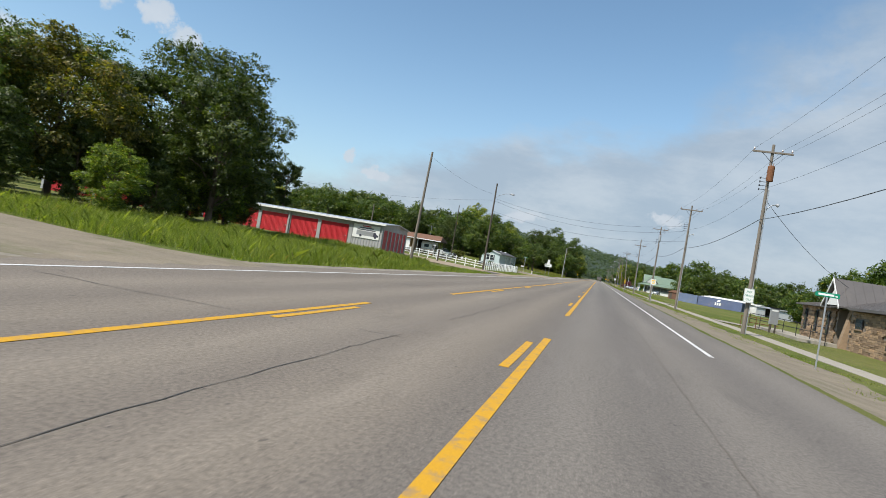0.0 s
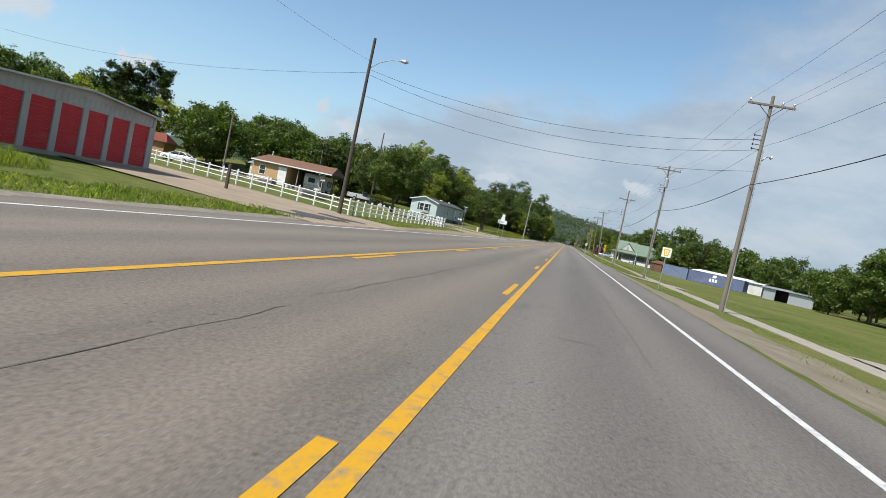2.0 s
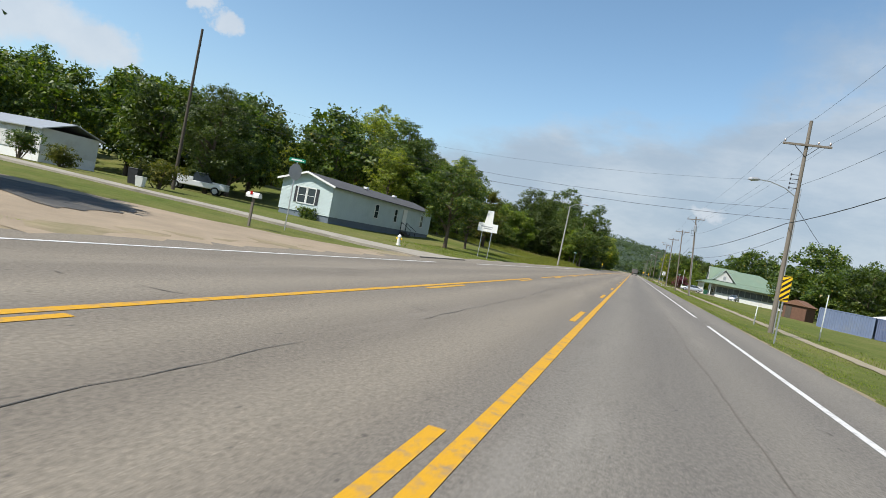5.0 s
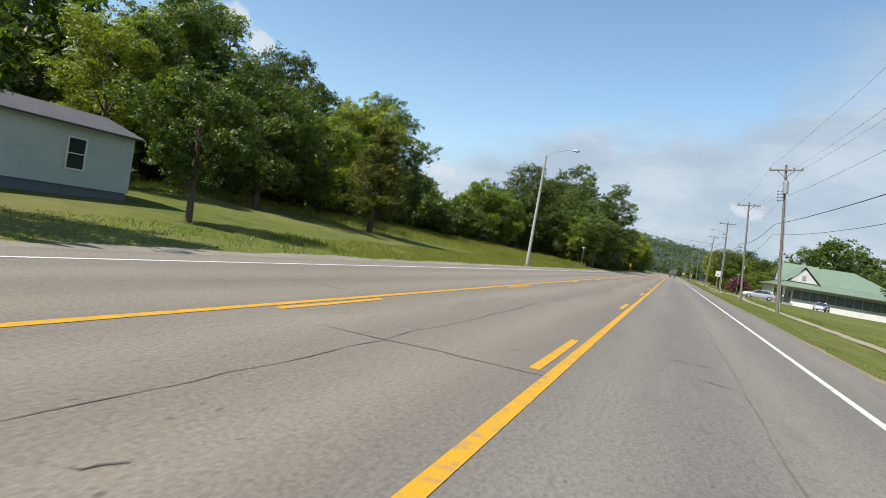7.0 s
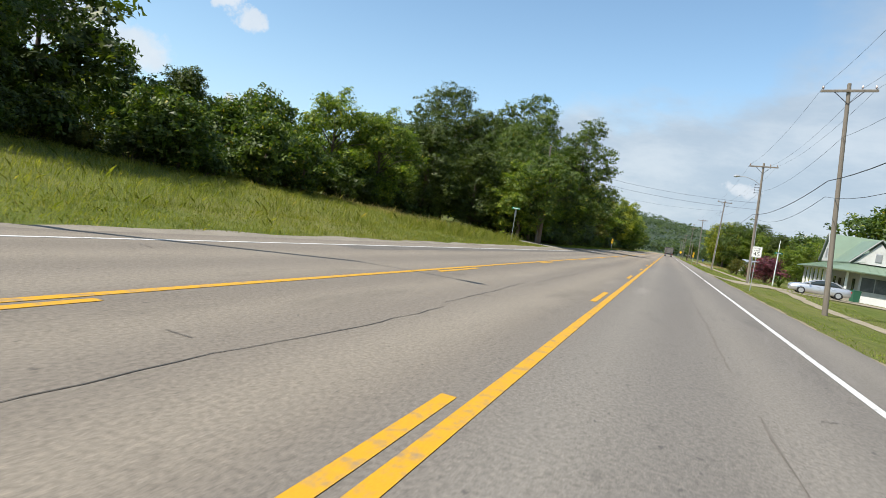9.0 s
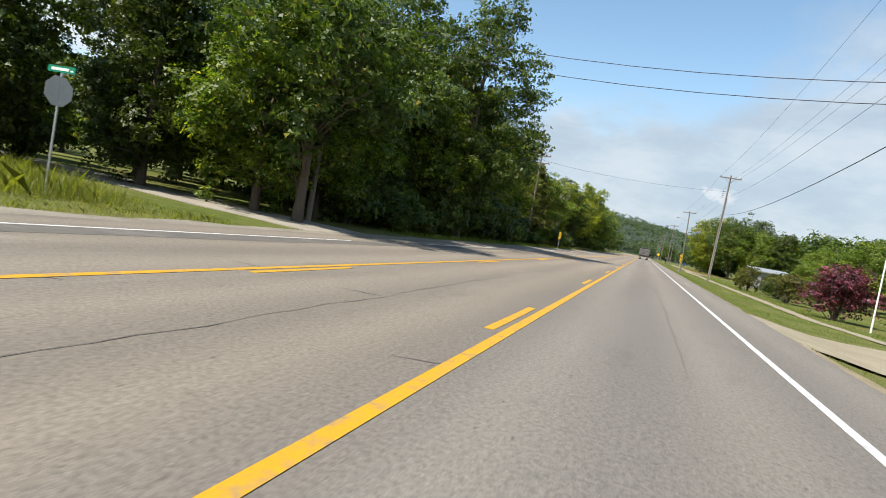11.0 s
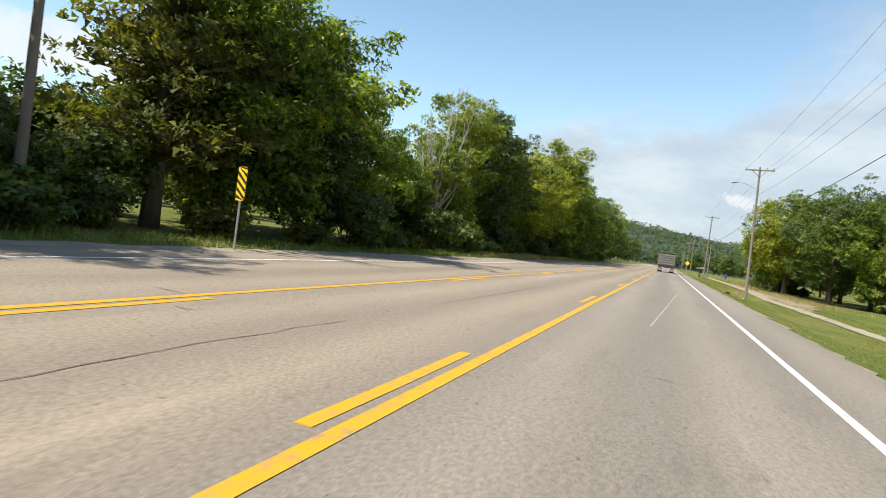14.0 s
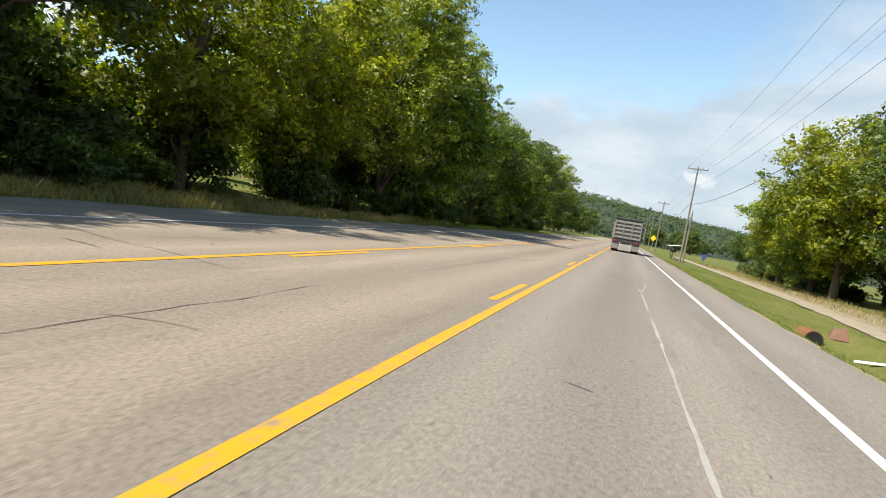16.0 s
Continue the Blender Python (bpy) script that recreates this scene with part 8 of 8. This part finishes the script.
# the big trees at the second side street
grove([(-12.0, 246.4, "small", 1.3), (-14.6, 247.0, "hedge", 1.0), (-16.5, 252, "oak", 0.85), (-14.4, 251.5, "hedge", 1.02), (-19.5, 259, "oak_b", 1.05), (-18.0, 258.0, "oak", 1.12), (-15.0, 265, "hedge", 1.15), (-21.0, 269.5, "oak_b", 1.42), (-12.0, 267.5, "oak_b", 1.2), (-25, 262, "dark", 1.15), (-15.4, 269.5, "dark", 0.98), (-27, 272, "m_oak_b", 1.25), (-15.4, 292.8, "elm", 0.81), (-15.6, 285.0, "elm", 0.8), (-14.6, 298.6, "hedge_d", 0.3), (-16.8, 301.5, "hedge_d", 0.34), (-19.5, 303.5, "hedge_d", 0.36), (-22.5, 307.0, "hedge_d", 0.4), (-19.0, 283.5, "elm", 0.9), (-20.5, 274, "dark", 1.1), (-17.2, 287, "hedge", 1.15), (-20, 286, "dark", 0.95), (-18.5, 293.6, "oak", 0.96), (-16.2, 291.8, "hedge", 1.1), (-26, 284, "m_oak", 1.05), (-16.5, 299, "hedge", 0.42), (-14.6, 296.5, "hedge", 0.34), (-20, 305, "m_hedge", 0.5), (-13.4, 266, "hedge", 0.55), (-13.2, 273, "hedge", 0.6)])
belt(105, -40, -27, 258, 292, 9, 0.85, 1.1)
belt(116, -44, -26, 294, 332, 10, 0.38, 0.5)
belt(114, -25, -17.5, 257, 298, 17, 0.38, 0.6, ("m_hedge",))
belt(115, -27, -18.5, 332, 364, 13, 0.38, 0.6, ("m_hedge",))
belt(110, -30, -21, 255, 332, 14, 0.35, 0.6, ("m_hedge",))
belt(111, -130, -70, 200, 480, 40, 0.9, 1.2)
plant("cedar", -14.2, 305.3, 1.38, 60, label="pointed cedar at the edge of the thicket")
grove([(-14.2, 309.5, "hedge", 1.2), (-16.8, 309.5, "dark", 0.72), (-15.0, 314.5, "hedge_d", 1.0), (-18.5, 313, "oak_b", 0.85), (-15.8, 318.6, "hedge", 0.9), (-17.0, 324, "hedge", 0.9), (-15.2, 330.6, "hedge", 0.88), (-14.8, 334, "elm", 0.78), (-14.4, 339.5, "hedge_d", 1.15), (-14.4, 343.5, "oak_b", 0.9), (-18.5, 346, "hedge", 0.7), (-14.2, 351.5, "yellow", 1.05), (-13.8, 358.2, "yellow", 1.1), (-13.2, 367, "elm", 0.98), (-17.5, 363, "hedge", 1.1), (-12.6, 371, "hedge", 1.35), (-13.4, 376.4, "elm", 0.93), (-12.8, 388, "oak", 0.86), (-13, 397, "hedge", 1.35), (-12.6, 405, "oak", 0.9), (-14, 415, "hedge", 1.2), (-13.4, 430, "oak_b", 0.98), (-14.0, 446, "elm", 1.0), (-16, 462, "m_oak_b", 1.12), (-20, 470, "m_hedge", 1.3), (-20, 371, "dark", 0.85)])
belt(112, -20, -16.5, 326, 380, 12, 0.3, 0.5, ("m_hedge",))
belt(106, -34, -21, 354, 480, 17, 0.7, 0.95)
belt(107, -70, -38, 330, 480, 24, 0.5, 0.7)
# right side: behind the stone building, the meadow and the containers
grove([(40, 93, "oak_b", 0.88), (34.0, 97, "dark", 0.5), (44, 88, "m_oak", 0.58), (50, 98, "m_dark", 0.62), (57, 84, "m_oak", 0.66), (45, 118, "m_oak_b", 0.74), (51, 124, "m_hedge", 1.0), (48.5, 141, "oak_b", 0.88), (45, 147, "hedge", 0.75), (54, 146, "m_dark", 1.0), (52, 135, "m_oak", 1.05), (51, 150, "m_oak", 0.7), (56, 158, "m_oak_b", 0.72), (52, 172, "hedge", 0.9), (60, 180, "m_oak", 0.75), (49, 165, "m_hedge", 0.85), (46, 180, "m_oak", 0.72), (52, 190, "m_oak_b", 0.75), (44, 196, "m_hedge", 1.1), (40, 203, "oak_b", 0.72), (36, 206, "m_dark", 0.8), (47, 208, "m_oak", 0.85), (33, 214, "hedge", 1.0)])
grove([(33.5, 240, "oak", 0.8), (37.5, 247, "oak_b", 0.68), (31.5, 229, "hedge", 1.05), (36, 236, "oak", 1.22), (41, 247, "elm", 0.98), (46, 236, "m_oak_b", 1.0), (37, 222, "m_oak", 0.8), (44, 222, "m_dark", 0.85), (53, 228, "m_oak_b", 0.9), (48, 258, "m_oak", 0.95), (58, 246, "m_oak_b", 0.95), (44, 270, "m_oak", 0.85), (60, 275, "m_oak", 0.9), (42, 284, "m_hedge", 1.1), (50, 290, "m_oak", 0.8)])
belt(108, 62, 110, 60, 330, 36, 0.75, 1.0)
# beyond the porch house
grove([(17.5, 292, "hedge", 0.5), (20.5, 301, "hedge", 0.7), (26, 306, "hedge", 0.95), (32, 301, "oak", 0.75), (31, 322, "m_oak", 0.8), (40, 312, "m_hedge", 1.2), (29, 336, "hedge", 0.95), (38, 330, "m_oak", 0.9), (46, 320, "m_oak_b", 0.9), (48, 345, "m_oak", 0.9), (34, 346, "m_hedge", 1.1), (33, 292, "oak", 1.24), (40, 298, "m_oak_b", 1.12), (46, 300, "m_oak", 0.9)])
grove([(20.0, 373, "oak", 1.12), (24, 369, "hedge", 1.3), (29, 366, "hedge_d", 1.15), (35, 364, "hedge", 1.4), (41, 362, "oak", 1.0), (26, 379, "dark", 1.05), (17.6, 387, "yellow", 1.4), (25.5, 391, "oak", 1.1), (18.0, 394.5, "hedge", 1.38), (22.0, 403.5, "oak_b", 0.92), (27, 403, "dark", 1.0), (17.8, 405.5, "yellow", 1.0), (32, 398, "m_oak_b", 1.0), (33, 383, "hedge", 1.4), (40, 380, "m_oak", 1.1), (47, 372, "m_oak_b", 1.0), (22, 416, "hedge", 1.0), (30, 424, "m_oak", 0.8), (38, 408, "m_oak_b", 1.0)])
belt(109, 46, 100, 330, 480, 22, 0.7, 0.95)
rnd = random.Random(77)
for y in range(480, 900, 14):
    plant(rnd.choice(("m_oak", "m_hedge", "m_oak_b", "m_dark")), -15 + bend(y) - rnd.uniform(0, 14), y, rnd.uniform(0.8, 1.1))
    plant(rnd.choice(("m_oak", "m_hedge", "m_dark", "m_oak_b")), 30 + bend(y) * 0.75 + rnd.uniform(0, 45), y + 6, rnd.uniform(0.7, 1.0))

# dead bare tree in the thicket
dead = thing("dead_tree", "bare grey dead tree standing in the thicket", "tree", (-14.2, 329.6, 0.1))
dead.scale = (1.1, 1.1, 1.2)
rnd = random.Random(5)
part("trunk", Shape().tube([(0, 0, -0.2), (0.05, 0, 1.6), (0.0, 0.1, 3.2), (0.2, 0.1, 6.0), (0.1, 0.2, 9.4)], [0.12, 0.095, 0.08, 0.05, 0.012], 6), DEAD_BARK, dead)
for k in range(17):
    a, e = 6.28 * k / 17 + rnd.uniform(-0.3, 0.3), rnd.uniform(0.7, 2.3)
    base = Vector((0, 0.05, rnd.uniform(1.0, 4.6)))
    tip = Vector((math.cos(a) * e, math.sin(a) * e, base.z + rnd.uniform(2.8, 5.2)))
    mid = base.lerp(tip, 0.45) + Vector((math.cos(a) * 0.3, math.sin(a) * 0.3, -0.2))
    s = Shape().tube([base, mid, tip], [0.05, 0.034, 0.012], 5)
    for j in range(9):
        q = mid.lerp(tip, rnd.uniform(0.0, 0.95))
        s.tube([q, q + Vector((rnd.uniform(-0.5, 0.5), rnd.uniform(-0.5, 0.5), rnd.uniform(0.4, 1.2)))], [0.02, 0.008], 4)
    part("limb", s, DEAD_BARK, dead)

# undergrowth along the foot of the left thicket
under = [bush("undergrowth_bush", "low leafy undergrowth bush at the edge of the thicket", 61, 1.5, 1.6, 4600, 0.14, LEAF), bush("undergrowth_bush", "low dark undergrowth bush at the edge of the thicket", 62, 1.6, 2.2, 4600, 0.14, LEAF_DARK), bush("undergrowth_bush", "low brown-green weeds at the edge of the thicket", 63, 1.2, 1.0, 3600, 0.13, LEAF_CEDAR)]
used = set()
rnd = random.Random(9)


def shrub(k, x, y, sc):
    if in_gap(x, y):
        return
    m = Matrix.LocRotScale((x, y, ground_z(x, y) - 0.05), Euler((0, 0, rnd.uniform(0, 6.28))), (sc, sc, sc * rnd.uniform(0.8, 1.3)))
    if k in used:
        copy_thing(under[k], Matrix.Identity(4)).matrix_basis = m
    else:
        under[k].matrix_basis = m
        used.add(k)


for i in range(46):
    y = 256 + i * 3.9 + rnd.uniform(-1, 1)
    if not 348 < y < 357:
        shrub(rnd.randrange(3), -11.6 - rnd.uniform(0, 1.6), y, rnd.uniform(0.7, 1.25))
for i in range(16):
    shrub(1, -12.9 - rnd.uniform(0, 2.4), 284 + i * 1.3, rnd.uniform(0.8, 1.3))
for i in range(34):
    shrub(rnd.randrange(3), -29.5 - rnd.uniform(0, 5) - 0.12 * max(0, 188 - (166 + i * 1.25)), 166 + i * 1.25, rnd.uniform(0.9, 1.7))
for i in range(26):
    shrub(rnd.randrange(2), -12.6 - rnd.uniform(0, 3.0), 252 + i * 1.2, rnd.uniform(1.1, 1.8))
for i in range(40):
    shrub(rnd.randrange(3), -13.2 - rnd.uniform(0, 3.0), 326 + i * 2.6, rnd.uniform(0.9, 1.6))
for i in range(16):
    shrub(rnd.randrange(2), -29 + i * 0.4 - rnd.uniform(0, 3), 206 + i * 2.5, rnd.uniform(0.9, 1.5))
for i in range(14):
    shrub(rnd.randrange(3), 19.5 + rnd.uniform(-1.0, 3), 392 + i * 3.0, rnd.uniform(0.7, 1.3))

# wooded hills in the distance; their haze is put into the leaf colour
hill = Shape()
hx, hy = span(-900, 1100, 25), span(700, 2300, 40)


def hill_z(x, y):
    rise = lerp(y, [700, 900, 1300, 1800, 2300], [0, 4, 45, 80, 80])
    side = lerp(x, [-900, -300, -60, 120, 330, 600, 1100], [1.35, 1.3, 1.12, 0.78, 0.4, 0.3, 0.35])
    return rise * side * (1 + 0.15 * noise.noise(Vector((x / 260, y / 300, 1.5)))) - 2


hill.add([(x, y, hill_z(x, y)) for y in hy for x in hx], [(j * len(hx) + i, j * len(hx) + i + 1, (j + 1) * len(hx) + i + 1, (j + 1) * len(hx) + i) for j in range(len(hy) - 1) for i in range(len(hx) - 1)])
tagged(new("wooded_hill", mesh_of("wooded_hill", hill, LEAF_HAZED, True)), "wooded green hills on the horizon, haze put into their colour", "hill", kind="structure")
rng = np.random.default_rng(71)
c, r = [], []
for _ in range(5200):
    x, y = rng.uniform(-700, 900), 760 + 1100 * rng.random() ** 1.2
    if abs(x - bend(min(y, 1200))) < 16 and y < 1250:
        continue
    c.append(np.array((x, y, hill_z(x, y) + 5)))
    r.append(rng.uniform(4.5, 8.5))
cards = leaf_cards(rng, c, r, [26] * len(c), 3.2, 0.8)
tagged(new("far_woods", quads_mesh("far_woods", cards, LEAF_HAZED, 3)), "dense far woods covering the hills, haze put into their colour", "woods", kind="stuff")


# ---- grass ----
def blades(rng, n, xs, ys, h, w, keep=None):
    x = rng.uniform(*xs, n)
    y = rng.uniform(*ys, n)
    if keep is not None:
        k = keep(x, y, rng)
        x, y = x[k], y[k]
    n = len(x)
    z = np.array([ground_z(a, b) for a, b in zip(x, y)]) - 0.02
    hh = h * (0.45 + 0.8 * rng.random(n)) * (0.8 + 0.22 * np.sin(x * 1.3 + 1.7) * np.sin(y * 0.9) + 0.14 * np.sin(x * 3.1 + y * 2.3))
    a = rng.uniform(0, 2 * np.pi, n)
    lean = rng.normal(size=(n, 2)) * 0.34 * hh[:, None]
    p = np.stack([x, y, z], 1)
    side = np.stack([np.cos(a), np.sin(a), np.zeros(n)], 1) * (w * (0.6 + 0.8 * rng.random(n)))[:, None]
    mid = p + np.concatenate([lean * 0.4, (hh * 0.62)[:, None]], 1)
    tip = p + np.concatenate([lean * 1.2, hh[:, None]], 1)
    return np.stack([p - side, p + side, mid + side * 0.7, tip, mid - side * 0.7], 1)


rng = np.random.default_rng(5)
tall = blades(rng, 150000, (-24, -10.0), (14.4, 53), 0.5, 0.006, lambda x, y, g: (x < -10.0 - 0.6 * np.abs(np.sin(y * 0.3)) - np.maximum(0, y - 40) * 0.35 - np.maximum(0, 16.4 - y) * 1.6) & (g.random(len(x)) < 0.9))
tagged(new("tall_grass", quads_mesh("tall_grass", tall, GRASS, 5)), "tall lush green roadside grass", "grass", kind="stuff")
arched = blades(rng, 12000, (-24, -10.6), (15.2, 50), 0.66, 0.008, lambda x, y, g: x < -10.8 - np.maximum(0, y - 38) * 0.4 - np.maximum(0, 17 - y) * 1.5)
tagged(new("long_grass", quads_mesh("long_grass", arched, GRASS_LONG, 5)), "pale arching long grass leaves over the verge", "grass", kind="stuff")
bank = np.concatenate([
    blades(rng, 90000, (-33, -14), (163, 240), 0.42, 0.007, lambda x, y, g: (x < -12.5 - np.maximum(0, 196 - y) * 0.5) | (y > 200)),
    blades(rng, 60000, (-15, -9.7), (160, 240), 0.2, 0.006),
    blades(rng, 14000, (-18, -11.8), (222, 238), 0.75, 0.007),
])
tagged(new("bank_grass", quads_mesh("bank_grass", bank, GRASS_BANK, 5)), "long yellow-green grass on the roadside bank", "grass", kind="stuff")
verge = np.concatenate([
    blades(rng, 70000, (5.0, 10.0), (100, 400), 0.08, 0.008),
    blades(rng, 16000, (10.9, 13.5), (113, 345), 0.16, 0.01),
    blades(rng, 18000, (-12.5, -9.6), (254, 430), 0.28, 0.01, lambda x, y, g: (g.random(len(x)) < 0.25) | (y < 333) | (y > 373)),
    blades(rng, 9000, (-12.9, -9.8), (73, 106), 0.1, 0.008),
    blades(rng, 7000, (-16, -9.9), (134, 165), 0.12, 0.014),
    blades(rng, 14000, (-12.5, -9.6), (16.2, 60), 0.2, 0.012),
    blades(rng, 14000, (8, 16), (10, 110), 0.08, 0.008),
    blades(rng, 16000, (7.2, 10.6), (12, 100), 0.11, 0.008, lambda x, y, g: np.sin(x * 2.1 + 0.6 * np.sin(y * 0.5)) * np.sin(y * 0.31) > 0.25),
])
tagged(new("verge_grass", quads_mesh("verge_grass", verge, GRASS, 5)), "short green grass along the road verges", "grass", kind="stuff")
dry = np.concatenate([
    blades(rng, 14000, (12.9, 18), (348, 440), 0.4, 0.008, lambda x, y, g: np.sin(x * 1.9 + y * 0.4) * np.sin(y * 0.5) > -0.35),
    blades(rng, 22000, (-13.4, -10.0), (330, 374), 0.42, 0.009),
    blades(rng, 2500, (-28, -16), (225, 238), 0.7, 0.01),
])
tagged(new("dry_grass", quads_mesh("dry_grass", dry, GRASS_DRY, 5)), "dry straw-coloured grass beside the path", "grass", kind="stuff")

# ---- garden shrubs ----
bush("flowering_shrub", "rounded shrub covered in magenta blossom", 82, 2.3, 3.6, 13000, 0.13, BLOSSOM, (13.2, 268.5, ground_z(13.2, 268.5)))
bush("foundation_shrub", "low green shrub below the end window", 83, 0.7, 1.2, 1400, 0.16, LEAF, (-24.0, 138.7, 0.15))


def strap_plant(x, y, n, reach, seed, leaf):
    """A clump of long arching strap leaves."""
    rnd = random.Random(seed)
    t = thing("strap_leaf_plant", "clump of long arching strap leaves beside the path", "plant", (x, y, ground_z(x, y)))
    for i in range(n):
        a, r_, h_ = rnd.uniform(0, 6.28), reach * rnd.uniform(0.45, 1.0), reach * rnd.uniform(0.6, 1.15)
        c_, s_ = math.cos(a), math.sin(a)
        left, right = [], []
        for j, (f, g, w) in enumerate(((0.02, 0.0, 0.03), (0.25, 0.55, 0.06), (0.6, 0.95, 0.06), (0.9, 0.85, 0.04), (1.0, 0.7, 0.005))):
            px, py, pz = c_ * r_ * f, s_ * r_ * f, h_ * g
            left.append((px - s_ * w, py + c_ * w, pz))
            right.append((px + s_ * w, py - c_ * w, pz))
        part("leaf", Shape().slab(left, right, 0.006), leaf, t)


strap_plant(13.4, 259.0, 44, 1.25, 4, LEAF_LIGHT)
strap_plant(14.0, 300.4, 30, 0.8, 5, LEAF_CEDAR)
bush("garden_shrub", "loose tall garden shrub beside the side street", 85, 1.3, 2.0, 4000, 0.11, LEAF, (-40.5, 127.5, ground_z(-40, 127)))
bush("garden_shrub", "low olive garden shrub beside the pole", 86, 2.0, 1.9, 5000, 0.12, LEAF_CEDAR, (-30.0, 129.5, ground_z(-30, 129)))
bush("garden_shrub", "pale green shrub behind the fence", 87, 1.2, 1.5, 3600, 0.11, LEAF_CEDAR, (-37.2, 128.2, ground_z(-37, 128)))
bush("garden_shrub", "tall yellow-brown brush beside the footpath", 88, 1.1, 3.1, 4200, 0.12, LEAF_BROWN, (13.1, 300.3, ground_z(13.1, 300)))
bush("garden_shrub", "green shrub beside the yellow brush at the footpath", 91, 0.9, 1.9, 2600, 0.11, LEAF_CEDAR, (12.2, 298.6, ground_z(12.2, 298.6)))
bush("garden_shrub", "tall brown-green shrub along the footpath", 89, 2.0, 2.6, 5200, 0.14, LEAF_BROWN, (13.5, 283.0, ground_z(13, 283)))
bush("garden_shrub", "green shrub along the footpath", 90, 2.0, 2.2, 5000, 0.14, LEAF, (14.5, 291.0, ground_z(14, 291)))
